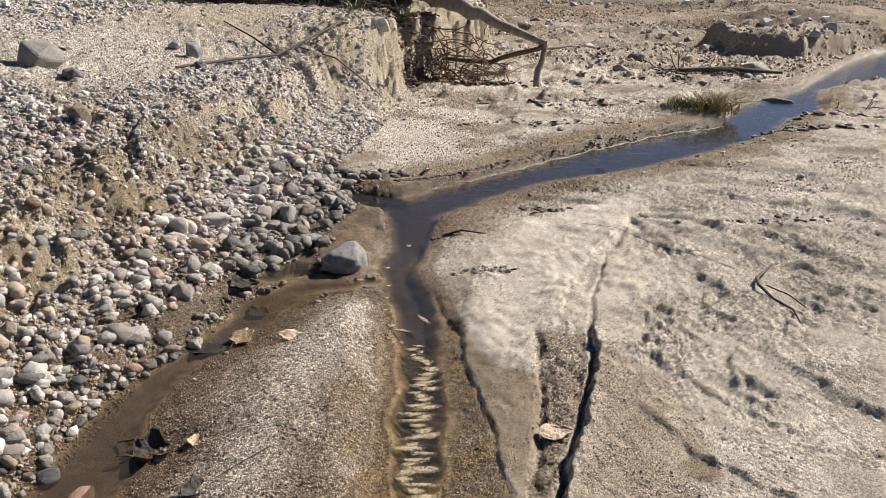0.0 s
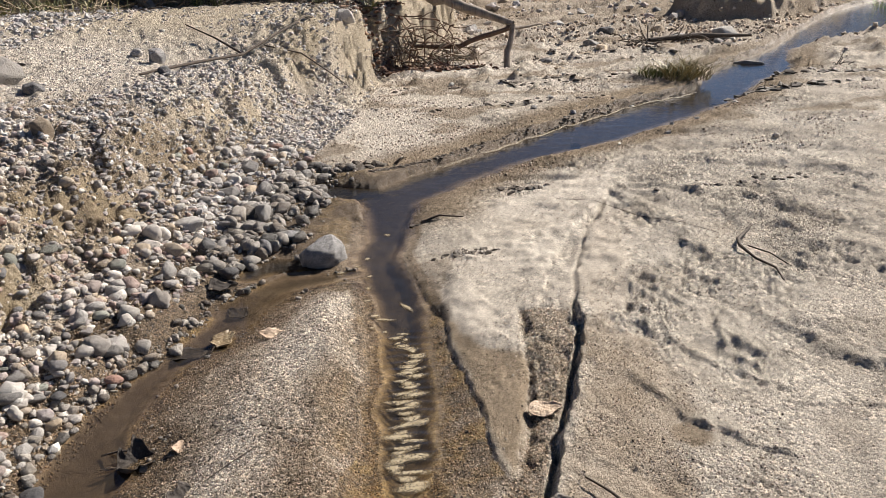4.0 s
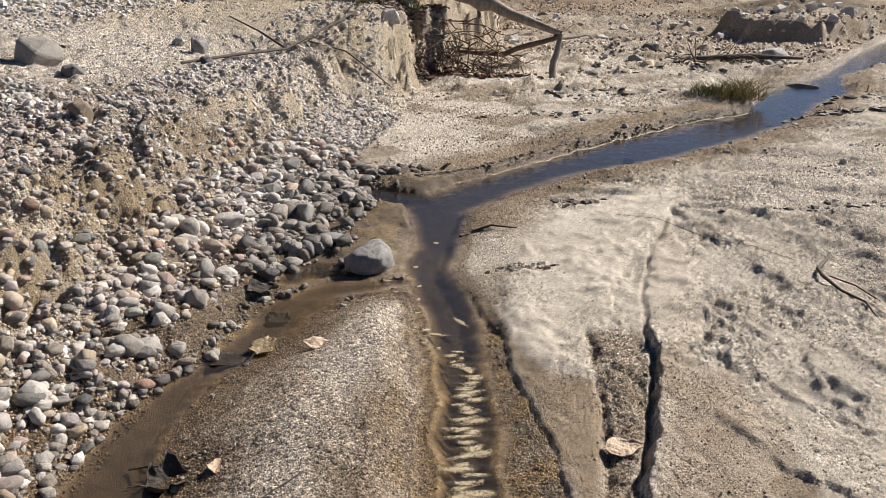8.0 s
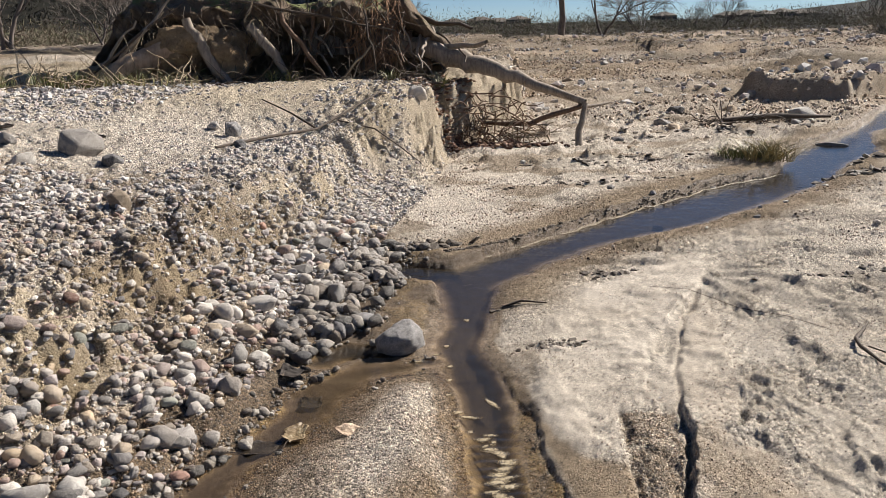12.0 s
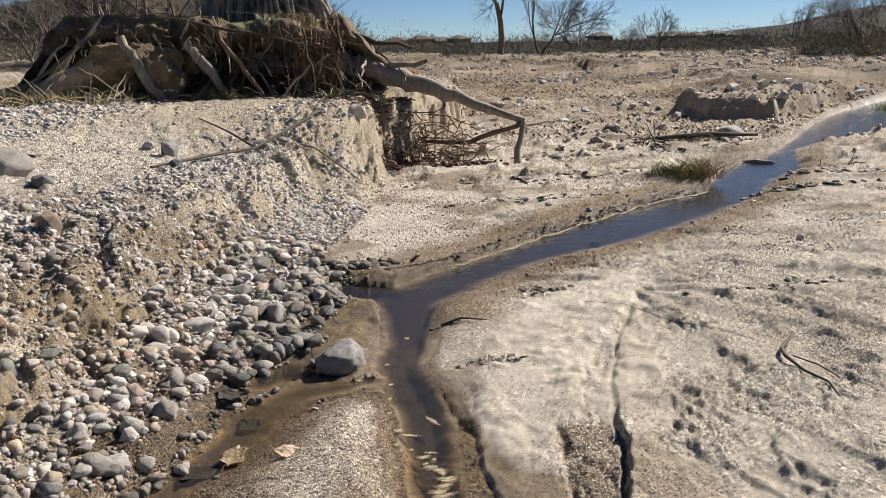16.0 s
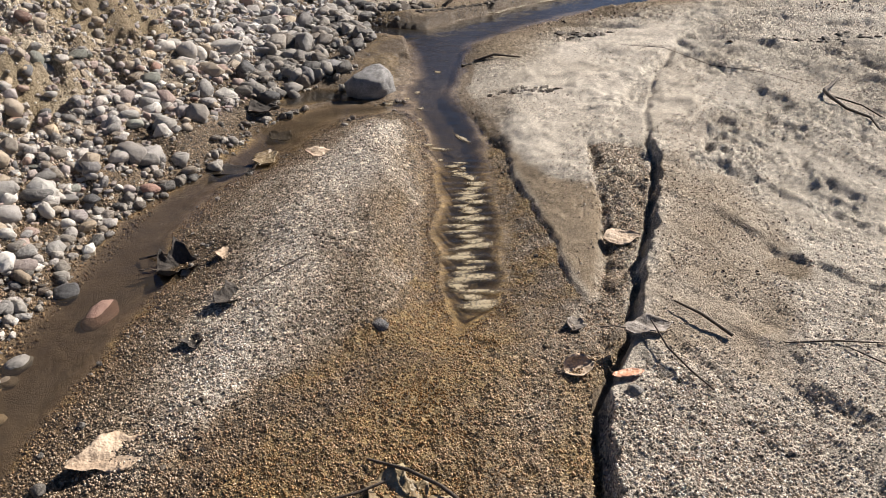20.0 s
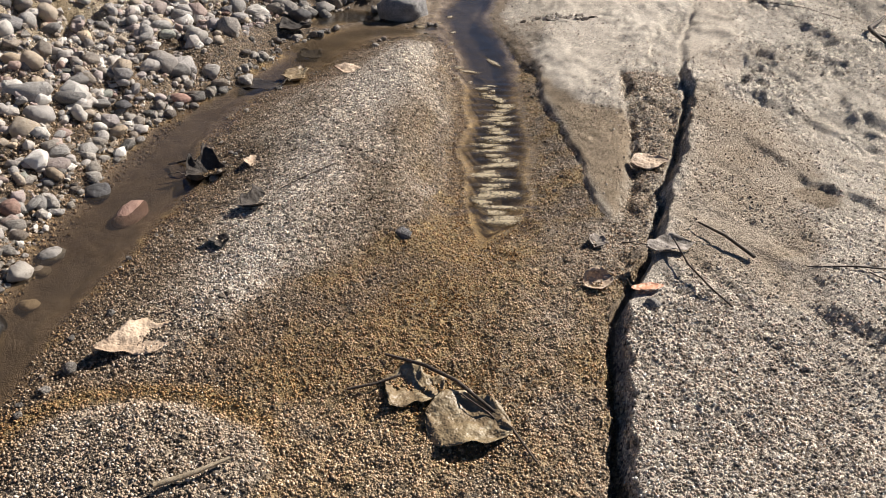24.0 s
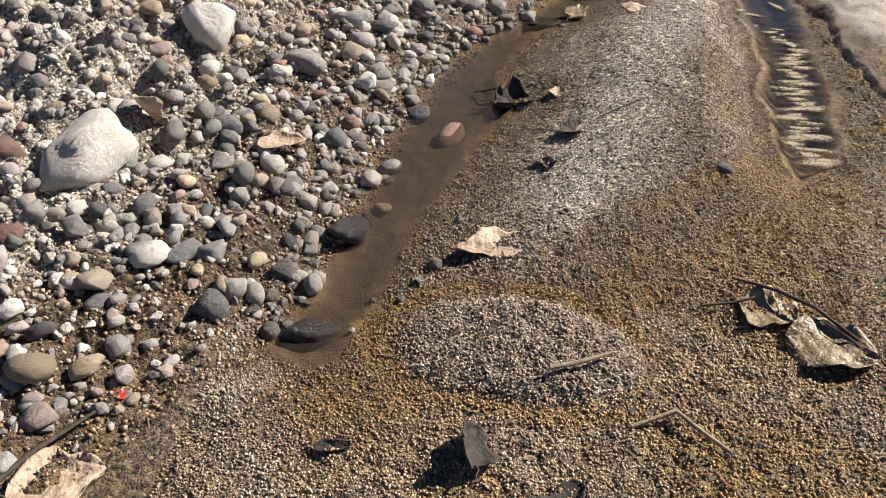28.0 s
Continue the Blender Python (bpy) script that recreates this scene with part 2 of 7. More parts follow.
SIDE = [(0.33, 3.88, 0.06), (0.1, 3.78, 0.06), (-0.12, 3.77, 0.10), (-0.34, 3.53, 0.13), (-0.46, 3.2, 0.10), (-0.62, 3.0, 0.07), (-0.72, 2.76, 0.10), (-0.79, 2.55, 0.125),
        (-0.79, 2.3, 0.165), (-0.86, 2.05, 0.14), (-0.89, 1.8, 0.12), (-0.93, 1.52, 0.095), (-0.95, 1.33, 0.09), (-0.98, 1.17, 0.09)]
BACKWATER = [(0.08, 3.95, 0.05), (-0.2, 4.02, 0.11), (-0.32, 3.9, 0.08)]
CRACK = [(2.05, 4.82), (1.76, 4.34), (1.57, 4.05), (1.39, 3.68), (1.27, 3.4), (1.20, 3.2), (1.135, 2.98), (1.06, 2.72), (0.96, 2.52), (0.88, 2.32), (0.79, 2.16), (0.71, 1.98), (0.65, 1.82), (0.56, 1.69), (0.47, 1.54), (0.42, 1.39), (0.375, 1.22), (0.35, 1.05), (0.33, 0.9), (0.3, 0.4)]
TERRACE = [(11.5, 30), (9.4, 22), (8.3, 18.2), (7.7, 16.2), (7.9, 14.6), (8.6, 13.5), (12, 16.6), (18, 21.8), (30, 31)]
RILL = [(0.92, 3.12), (0.9, 3.02), (0.855, 2.8), (0.82, 2.62), (0.78, 2.5), (0.735, 2.35), (0.69, 2.2), (0.64, 2.03)]
LIP = [(0.62, 4.3), (0.53, 4.05), (0.475, 3.85), (0.505, 3.6), (0.54, 3.34), (0.565, 3.1), (0.54, 2.84), (0.56, 2.55), (0.56, 2.3), (0.545, 2.1), (0.57, 1.93)]
CRUST = [(0.16, 3.62), (0.18, 3.3), (0.19, 3.08), (0.17, 2.72), (0.13, 2.42), (0.10, 2.2), (0.04, 2.06)]
CREST = [(0.08, 3.4), (0.03, 3.2), (-0.12, 2.75), (-0.25, 2.35), (-0.33, 2.1), (-0.40, 1.9), (-0.43, 1.7)]
# outlines of the surface zones on the sand flat
DAMP_LOBE = [(0.50, 3.75), (0.57, 3.5), (0.60, 3.38), (0.60, 3.2), (0.63, 2.95), (0.68, 2.8), (0.80, 2.72), (0.82, 2.6), (0.76, 2.42), (0.66, 2.12), (0.57, 1.95), (0.55, 2.3), (0.56, 2.6), (0.55, 3.0), (0.52, 3.4)]
PALE_LOBE = [(2.2, 5.2), (1.56, 4.88), (1.18, 4.59), (0.94, 4.28), (0.8, 3.92), (0.68, 3.55), (0.61, 3.4), (0.6, 3.2), (0.63, 2.95), (0.68, 2.8), (0.8, 2.74), (0.88, 3.04), (1.0, 3.05), (1.07, 3.24), (1.2, 3.57), (1.37, 3.88), (1.65, 4.23), (1.98, 4.71)]
WET_RILL = [(0.88, 3.08), (1.0, 3.07), (1.13, 3.06), (1.06, 2.78), (0.97, 2.58), (0.9, 2.4), (0.82, 2.25), (0.72, 2.03), (0.64, 1.85), (0.54, 1.75), (0.5, 1.9), (0.6, 2.0), (0.68, 2.2), (0.76, 2.45), (0.83, 2.7)]
APRON = [(1.52, 4.0), (1.8, 4.3), (1.68, 3.76), (1.46, 3.2), (1.35, 2.97), (1.23, 2.87), (1.19, 3.04), (1.27, 3.4)]
GREY_SAND = [(1.07, 2.76), (1.19, 2.95), (1.25, 2.85), (1.30, 2.6), (1.32, 2.35), (1.25, 2.15), (1.1, 1.9), (0.99, 1.64), (0.95, 1.5), (0.78, 1.52), (0.67, 1.75), (0.72, 1.95), (0.82, 2.16), (0.95, 2.45)]
# small scarps: a line whose right-hand side stands higher, the rise, how far it reaches
SCARPS = [([(1.98, 4.71), (1.65, 4.23), (1.37, 3.88), (1.2, 3.57), (1.07, 3.24), (0.97, 3.04)], 0.020, 0.16), ([(1.57, 2.5), (1.64, 2.7), (1.8, 2.95)], 0.032, 0.22), ([(1.5, 2.38), (1.44, 2.5), (1.4, 2.62), (1.43, 2.78)], 0.024, 0.12),
          ([(1.6, 1.74), (1.43, 1.87), (1.35, 1.94), (1.23, 2.1), (1.21, 2.23), (1.15, 2.35), (1.05, 2.44)], 0.020, 0.22), ([(2.6, 2.62), (2.27, 2.58), (1.95, 2.53), (1.78, 2.46), (1.63, 2.49), (1.5, 2.52)], 0.013, 0.2),
          ([(2.3, 2.0), (1.91, 2.08), (1.69, 2.13), (1.54, 2.17)], 0.012, 0.2), ([(2.36, 3.73), (2.43, 3.99), (2.44, 4.29), (2.47, 4.58), (2.36, 4.58)], 0.016, 0.3), ([(2.63, 4.03), (2.75, 4.17), (2.69, 4.33), (2.47, 4.30)], -0.016, 0.1),
          ([(2.9, 4.95), (2.54, 5.13), (2.3, 5.1)], 0.012, 0.3), ([(0.83, 1.05), (0.87, 1.23), (0.91, 1.37), (0.97, 1.53), (1.0, 1.66), (1.11, 1.9)], 0.007, 0.15), ([(1.62, 2.95), (1.55, 3.05), (1.52, 3.18)], 0.022, 0.08),
          ([(1.95, 2.62), (2.02, 2.75), (2.0, 2.9)], 0.022, 0.12), ([(3.4, 3.5), (3.0, 3.95), (2.75, 4.4), (2.4, 4.75), (1.95, 4.95)], 0.010, 0.3), ([(3.9, 4.4), (3.3, 4.9), (2.7, 5.25), (2.1, 5.4)], 0.012, 0.3), ([(2.2, 2.9), (2.0, 3.3), (1.9, 3.8), (1.95, 4.3)], 0.009, 0.25),
          ([(3.0, 3.2), (2.6, 3.45), (2.5, 3.7)], 0.012, 0.2)]
TOE = [(3.5, 18.0), (2.9, 14.0), (2.3, 12.0), (1.75, 11.0), (1.02, 9.9), (0.82, 9.1), (0.5, 7.6), (0.15, 6.5), (-0.14, 5.5), (-0.45, 4.28), (-0.65, 3.6), (-0.78, 3.1), (-0.9, 2.7), (-1.02, 2.2), (-1.08, 1.6), (-1.2, 1.1), (-1.5, 0.5), (-2.2, -1.0)]


def zone(x, y, ring, soft):
    """1 inside a closed outline, 0 outside, with a soft margin."""
    d = np.abs(to_line(x, y, ring + ring[:1])[0])
    inside = np.zeros(x.shape, bool)
    for (ax, ay), (bx, by) in zip(ring, ring[1:] + ring[:1]):
        if ay != by:
            inside ^= ((ay > y) != (by > y)) & (x < (bx - ax) * (y - ay) / (by - ay) + ax)
    return step(-soft, soft, np.where(inside, d, -d))


def near_only(fn, x, y, x0, x1, y0, y1, nil=0.0):
    """fn(x, y) at the points in a box of the plan, and nil elsewhere."""
    out = np.full(x.shape, nil)
    m = (x > x0) & (x < x1) & (y > y0) & (y < y1)
    if m.any():
        out[m] = fn(x[m], y[m])
    return out


def scarps(x, y):
    ex, ey = x + 0.018 * fbm(x, y, 0.13, 4, 56, 0.6), y + 0.018 * fbm(x, y, 0.13, 4, 57, 0.6)
    z = 0 * x
    for line, rise, reach in SCARPS:
        d, sd, run, _ = to_line(ex, ey, line)
        ends = np.minimum(step(0.0, 0.2, run), step(0.0, 0.2, 1 - run))
        z += 0.7 * rise * ends * step(-0.006, 0.010, d * sd) * np.exp(-((d / reach) ** 2))
    return z


def crust(x, y):
    """Broken, pitted sand crust: short pits and crumbs in clusters, drawn out along the old flow."""
    rad, ang = np.hypot(x - 1.95, y - 4.7), np.arctan2(x - 1.95, 4.7 - y)
    u = ang * (0.6 + 0.55 * rad)
    pits = fbm(u, rad * 0.55, 0.05, 3, 44, 0.65)
    return -0.013 * step(0.12, 0.34, pits) + 0.008 * step(0.2, 0.5, -pits) + 0.004 * fbm(x, y, 0.03, 2, 47)


def terrain(x, y):
    """Height and surface zones of the river bed at plan points."""
    x, y = np.asarray(x, float), np.asarray(y, float)
    wob = 0.022 * fbm(x, y, 0.22, 3, 5)
    far = step(6, 14, np.hypot(x, y))
    wx, wy = x + wob * (1 + 2 * far), y + 0.022 * fbm(x, y, 0.22, 3, 9)
    d_main, side_main, run_main, _ = to_line(wx, wy, STREAM)
    d_pool = np.minimum(to_line(wx, wy, POOL)[0], to_line(wx, wy, BACKWATER)[0])
    d_side, side_side, run_side, _ = to_line(wx, wy, SIDE)
    d_w = np.minimum(np.minimum(d_main, d_pool), d_side)
    toe, toe_side, _, _ = to_line(wx, wy, TOE)
    s = toe * toe_side  # positive on the bank
    on_bank = step(-0.12, 0.05, s)

    # sand flats
    z = 0.045 + 0.012 * fbm(x, y, 0.9, 3, 21) + 0.03 * step(3, 9, np.hypot(x, y - 1)) * (0.5 + fbm(x, y, 2.6, 3, 23))
    right = step(0.0, 0.25, x - 0.55 - 0.18 * (y - 2)) * (1 - far)
    rad, ang = np.hypot(x - 1.95, y - 4.7), np.arctan2(x - 1.95, 4.7 - y)
    arc = ang * (0.6 + 0.55 * rad) + 0.10 * fbm(x, y, 0.55, 3, 31)
    pale, damp_lobe = near_only(lambda a, b: zone(a + 0.02 * fbm(a, b, 0.12, 3, 36), b, PALE_LOBE, 0.045), x, y, 0.4, 2.5, 2.5, 5.5), near_only(lambda a, b: zone(a + 0.02 * fbm(a, b, 0.15, 3, 39), b, DAMP_LOBE, 0.03), x, y, 0.4, 1.0, 1.8, 3.9)
    wet_rill = near_only(lambda a, b: zone(a + 0.015 * fbm(a, b, 0.1, 3, 35), b, WET_RILL, 0.022), x, y, 0.4, 1.3, 1.6, 3.3)
    grey = near_only(lambda a, b: zone(a + 0.07 * fbm(a, b, 0.3, 4, 38, 0.6), b + 0.07 * fbm(a, b, 0.3, 3, 40), GREY_SAND, 0.05), x, y, 0.5, 1.5, 1.3, 3.1)
    apron = near_only(lambda a, b: zone(a, b, APRON, 0.02), wx, wy, 1.0, 2.0, 2.7, 4.5)
    plain_sand = np.clip(pale + damp_lobe + grey + apron, 0, 1)
    fine_rills = fbm(arc, rad * 0.16, 0.07, 2, 34)
    where = step(-0.15, 0.3, fbm(x, y, 0.6, 2, 42)) * (1 - plain_sand) * right
    z += right * (1 - plain_sand) * 0.006 * np.abs(fine_rills)
    # sheet after sheet of sand, each ending in a low crisp edge
    tongue = fbm(arc + 0.05 * fbm(x, y, 0.2, 2, 29), rad * 0.24, 0.40, 3, 35) + 0.10 * fbm(x, y, 0.16, 3, 30)
    level = np.clip(tongue / 0.16, -2.0, 1.99)
    sheets = np.floor(level) + step(0.40, 0.50, level - np.floor(level))
    z += right * (1 - 0.75 * plain_sand) * 0.0068 * sheets * step(1.2, 2.2, y + 0.6 * x)
    z += 0.008 * pale - 0.016 * wet_rill + 0.006 * apron
    z += (plain_sand + right * (1 - step(1.7, 2.2, y))) * 0.0045 * np.minimum(fbm(x * 0.9 + y * 0.5, (y - 0.6 * x) * 0.25, 0.06, 3, 37), 0.2)
    z += where * step(1.75, 2.2, y) * near_only(crust, x, y, 0.5, 6.0, 1.5, 8.0)
    z += near_only(scarps, x, y, 0.6, 4.5, 0.8, 6.0)
    z -= right * 0.02 * np.exp(-(((x - 1.185) ** 2 + ((y - 2.6) * 1.2) ** 2) / 0.0005))
    # the bar between the two branches
    bar = step(0.02, 0.2, d_w) * step(-0.95, -0.55, x) * (1 - step(0.05, 0.3, x)) * step(1.75, 2.2, y) * (1 - step(3.4, 3.8, y))
    z += 0.05 * bar
    # the fan at the foot of the bar
    ragged = 0.12 * fbm(x, y, 0.3, 3, 25)
    axis = np.interp(y, [0.3, 1.3, 1.7, 2.2], [-0.2, -0.05, 0.14, 0.29])
    reach = np.interp(y, [0.3, 1.2, 1.5, 1.8, 2.05, 2.25], [1.3, 0.75, 0.52, 0.34, 0.17, 0.02])
    c0 = np.interp(y, [0.3, 0.9, 1.14, 1.34, 1.56, 1.67, 1.89], [0.28, 0.33, 0.36, 0.41, 0.45, 0.53, 0.69])
    fan = (1 - step(-0.06, 0.10, np.abs(x - axis) - reach + ragged)) * (1 - step(2.1, 2.25, y)) * (x < c0)
    fan = np.maximum(fan, (1 - step(-0.08, 0.06, y - 1.36 - 0.45 * (x + 0.35) + ragged)) * (x < c0) * (x > -1.5) * step(-1.6, -1.2, x))
    fan = fan * step(-0.5, 0.2, y)
    z -= 0.012 * fan
    z += fan * (0.006 * np.abs(fbm(x - 0.25 * y, y * 0.4, 0.07, 3, 27)) + 0.004 * fbm(x, y, 0.035, 2, 28))
    oval = np.hypot((x + 0.55 + 0.4 * (y - 1.15)) / 0.25, (y - 1.16) / 0.16) + 0.8 * ragged
    z += 0.024 * (1 - step(0.75, 1.1, oval))
    # gravel bank
    sb = np.maximum(s, 0)
    prof = np.interp(sb + 0.06 * fbm(x, y, 0.35, 4, 49, 0.65), [0, 0.2, 0.42, 0.56, 0.66, 0.76, 1.0, 1.6, 2.1, 2.6, 3.4, 6, 12], [0.0, 0.075, 0.16, 0.25, 0.40, 0.51, 0.575, 0.65, 0.72, 0.81, 0.86, 0.95, 1.2])
    low = np.interp(sb, [0, 0.3, 0.6, 1.0, 2, 4, 12], [0.0, 0.06, 0.13, 0.24, 0.45, 0.7, 1.2])
    cut = np.interp(sb + 0.09 * fbm(x, y, 0.3, 4, 50, 0.65), [0, 0.10, 0.18, 0.24, 0.30, 0.5, 2, 12], [0.0, 0.08, 0.30, 0.62, 0.78, 0.83, 0.86, 1.2])
    k1, k2 = step(1.5, 3.5, y + 0.3 * fbm(x, y, 1.0, 2, 41)), step(7.6, 9.0, y)
    bank = low * (1 - k1) + prof * k1 * (1 - k2) + cut * k2
    bank *= 1 + 0.10 * fbm(x, y, 0.6, 3, 43) * (1 - step(0.7, 1.2, sb)) * (1 - step(6.5, 8.0, y))
    z += bank + on_bank * (0.024 * fbm(x, y, 0.14, 4, 45, 0.6) * (1 + step(0.3, 0.5, sb) * (1 - step(0.9, 1.3, sb))) + 0.05 * step(0.4, 0.6, sb) * (1 - step(0.7, 0.95, sb)) * k1 * fbm(x, y, 0.35, 4, 48, 0.6))
    # the shaded notch in the cut bank
    notch = np.exp(-(((x - 0.98 + 0.1 * (y - 10.2)) / 0.10) ** 2) - ((y - 10.3) / 0.45) ** 2)
    z -= 0.45 * notch * step(0.1, 0.3, s)
    # crack with a scarp, and rills
    c, c_side, c_run, _ = to_line(x + 0.018 * fbm(x, y, 0.14, 4, 51), y + 0.012 * fbm(x, y, 0.1, 3, 52), CRACK)
    c_side = -c_side
    sharp = 0.3 + 0.7 * step(0.26, 0.32, c_run)
    z += 0.030 * step(-0.004, 0.014, c * c_side) * np.exp(-c / 0.5) * sharp * step(0.0, 0.06, c_run)
    z -= step(0.0, 0.05, c_run) * (sharp - 0.12) * 0.055 * (1 - step(0.004, 0.016 + 0.006 * step(0.3, 0.5, c_run), np.abs(c - 0.004)))
    r, _, r_run, _ = to_line(x + 0.02 * fbm(x, y, 0.15, 4, 53), y, RILL)
    z -= 0.018 * np.exp(-((r / 0.016) ** 2)) * step(0.0, 0.2, r_run)
    # banks of the water
    north = (side_main > 0) * step(0.0, 0.04, 0.62 - run_main) * (d_main < 1.2)
    lip = np.where(north, step(0.0, 0.03, d_main) * 0.7 + 0.3 * step(0.0, 0.5, d_main), step(-0.03, 0.22, d_main))
    z = np.where(d_w < 0.5, -0.004 + (z + 0.004) * np.minimum(lip, np.minimum(step(-0.03, np.where(side_side < 0, 0.42, 0.2), d_side), step(-0.03, 0.16, d_pool))), z)
    z += 0.03 * north * step(0.0, 0.03, d_main) * np.exp(-((d_main / 0.5) ** 2)) * (d_pool > 0) * (d_main > 0)
    depth = step(0.0, 0.09, -d_w)
    z -= np.where(d_side < np.minimum(d_main, d_pool), 0.022, 0.055) * depth
    near_run = step(1.75, 2.1, y) * (1 - step(3.75, 4.0, y)) * (np.abs(x - 0.35) < 0.6)
    lp, lp_side, lp_run, _ = to_line(x + 0.014 * fbm(x, y, 0.09, 3, 54), y, LIP)
    shelf_r = near_run * (lp_side > 0) * (x > 0.3) * step(0.0, 0.03, d_main)
    beyond = step(-0.004, 0.012, -lp * lp_side) * step(0.1, 0.3, lp_run)
    z += near_run * (x > 0.3) * step(0.0, 0.03, d_main) * (beyond * 0.009 * np.exp(-((lp / 0.25) ** 2)))
    z -= near_run * (x > 0.3) * (d_main > 0.0) * 0.005 * np.exp(-((lp / 0.010) ** 2)) * step(0.15, 0.35, lp_run)
    cr, cr_side, cr_run, _ = to_line(x + 0.012 * fbm(x, y, 0.1, 3, 55), y, CRUST)
    flank = near_run * (cr_side < 0) * (x < 0.4) * (d_main > 0) * step(0.0, 0.1, cr_run)
    z += near_run * (x < 0.35) * (0.008 * np.exp(-((cr / 0.012) ** 2)) - 0.006 * flank)
    tail = step(0.90, 1.0, run_main) * (d_main < 0.05)
    z += 0.02 * tail * depth
    # the gravel terrace beyond the ford
    te, te_side, _, _ = to_line(wx + 0.1 * fbm(x, y, 0.8, 3, 63), wy, TERRACE)
    inside = te * -te_side
    z += np.where(te_side < 0, 0.40 * step(0.0, 0.20 + 4.5 * step(16.0, 18.0, y - 0.35 * np.maximum(x - 8.4, 0)), inside) + 0.12 * step(0.3, 6, inside), 0.0) * (1 + 0.25 * fbm(x, y, 1.1, 3, 65))
    # distance: a wide river bed, a terrace, hills
    dist, bear = np.hypot(x, y), np.degrees(np.arctan2(x, y))
    plain = step(16, 60, dist)
    z = z * (1 - 0.8 * plain) + plain * (0.75 + 0.22 * fbm(x, y, 14, 3, 61) * (1 - step(150, 400, dist)))
    z += 1.7 * step(180, 345, dist)
    hill_l = np.interp(bear, [-60, -35, -22, -19, -15, -12, -7.5, -3, 2, 6], [9, 12, 19, 22, 32, 45, 41, 23, 4, 0])
    z += step(340, 520, dist) * (1 - 0.4 * step(560, 900, dist)) * hill_l * (1 + 0.12 * fbm(x, y, 60, 3, 67))
    z += step(900, 1600, dist) * np.interp(bear, [25, 29, 33, 37, 42, 60], [0, 15, 24, 48, 62, 60]) * (1 + 0.1 * fbm(x, y, 200, 3, 69))
    veg = np.maximum(step(54, 66, dist), step(13, 30, dist) * np.clip(0.30 + 0.6 * fbm(0.5 * x, y, 3.0, 4, 62), 0, 0.75))
    veg = np.where((dist > 380) & (dist < 700), 1 - 0.25 * step(-11.5, -9.5, bear) * (1 - step(-8.5, -6.5, bear)), veg)
    dry_far = far * step(0.05, 0.4, d_w) * (1 - step(90, 130, dist))
    z += 0.02 * dry_far * (1 - plain) * np.minimum(fbm(x * 0.6, y, 0.5, 3, 46), 0.3)
    ledge = fbm(x + 0.3 * fbm(x, y, 0.6, 2, 57), 1.3 * y, 2.4, 3, 58)
    z += dry_far * 0.05 * (step(-0.05, 0.0, ledge) + step(0.3, 0.35, ledge) - 0.6)
    z += dry_far * (0.02 + 0.10 * step(12, 40, dist)) * np.abs(fbm(x, y, 1.1, 4, 59, 0.6))
    grit_noise = 0.5 + 0.5 * fbm(x, y, 0.5, 2, 71)
    z += (0.0028 * fbm(x, y, 0.035, 2, 73) + 0.0035 * fbm(x, y, 0.09, 2, 75)) * (1 - far)

    wet = np.clip(1.05 - d_w / (0.10 + 0.05 * grit_noise), 0, 1)
    wet = np.maximum(wet, 0.45 * wet_rill)
    wet = np.maximum(wet, np.clip(1.0 - d_side / 0.26 + 0.25 * fbm(x, y, 0.2, 3, 97), 0, 0.9) * (side_side < 0) * (y < 3.4) * (1 - on_bank))
    wet = np.maximum(wet, shelf_r * (0.75 + 0.2 * fbm(x, y, 0.2, 2, 95)))
    wet = np.maximum(wet, 0.7 * flank)
    algae = fan * (0.32 + 0.5 * np.exp(-(((x - axis) / 0.2) ** 2)) + 0.5 * fbm(x, y, 0.3, 4, 77, 0.6)) * step(0.8, 1.1, oval)
    wet = np.maximum(wet, 0.85 * (c_side < 0) * (1 - step(0.05, 0.22, c + 0.05 * fbm(x, y, 0.15, 3, 89))) * (1 - step(1.7, 2.0, y)) * (y > 0.6))
    algae = np.maximum(algae, 0.9 * np.exp(-(((oval - 1.2) / 0.2) ** 2)) * (x < -0.3))
    algae = np.maximum(algae, 0.4 * np.exp(-((d_main - 0.02) / 0.05) ** 2) * step(0.68, 0.76, run_main))
    algae = np.maximum(algae, 0.6 * (1 - step(0.0, 0.08, to_line(wx, wy, BACKWATER)[0])) * (0.6 + fbm(x, y, 0.2, 2, 76)))
    algae = np.maximum(algae, 0.5 * np.exp(-((d_side / 0.04) ** 2)) * (0.6 + fbm(x, y, 0.2, 2, 76)))
    wet = np.maximum(wet, fan * (0.82 + 0.3 * fbm(x, y, 0.25, 2, 82)) * step(0.8, 1.1, oval))
    wet = np.maximum(wet, np.clip(1.15 - np.abs(s - 0.05) / (0.22 + 0.18 * (y < 2.8)) + 0.3 * fbm(x, y, 0.3, 2, 84), 0, 0.9) * (1 - step(5.8, 6.6, y)))
    mud = step(-0.75, -0.6, s) * (1 - on_bank * 0.5) * (x < 0.42) * step(3.6, 3.8, y) * (1 - step(5.5, 6.0, y))
    wet = np.maximum(wet, mud * (0.75 + 0.35 * fbm(x, y, 0.25, 2, 90)))
    algae = np.maximum(algae, 0.45 * mud * step(0.0, 0.4, fbm(x, y, 0.3, 2, 92)))
    rust = np.exp(-(((d_main - 0.10) / 0.06) ** 2)) * (side_main > 0) * (y < 3.0) * (0.4 + 0.8 * fbm(x, y, 0.2, 3, 94))
    algae = np.maximum(np.maximum(algae, 0.5 * rust), 0.3 * wet_rill)
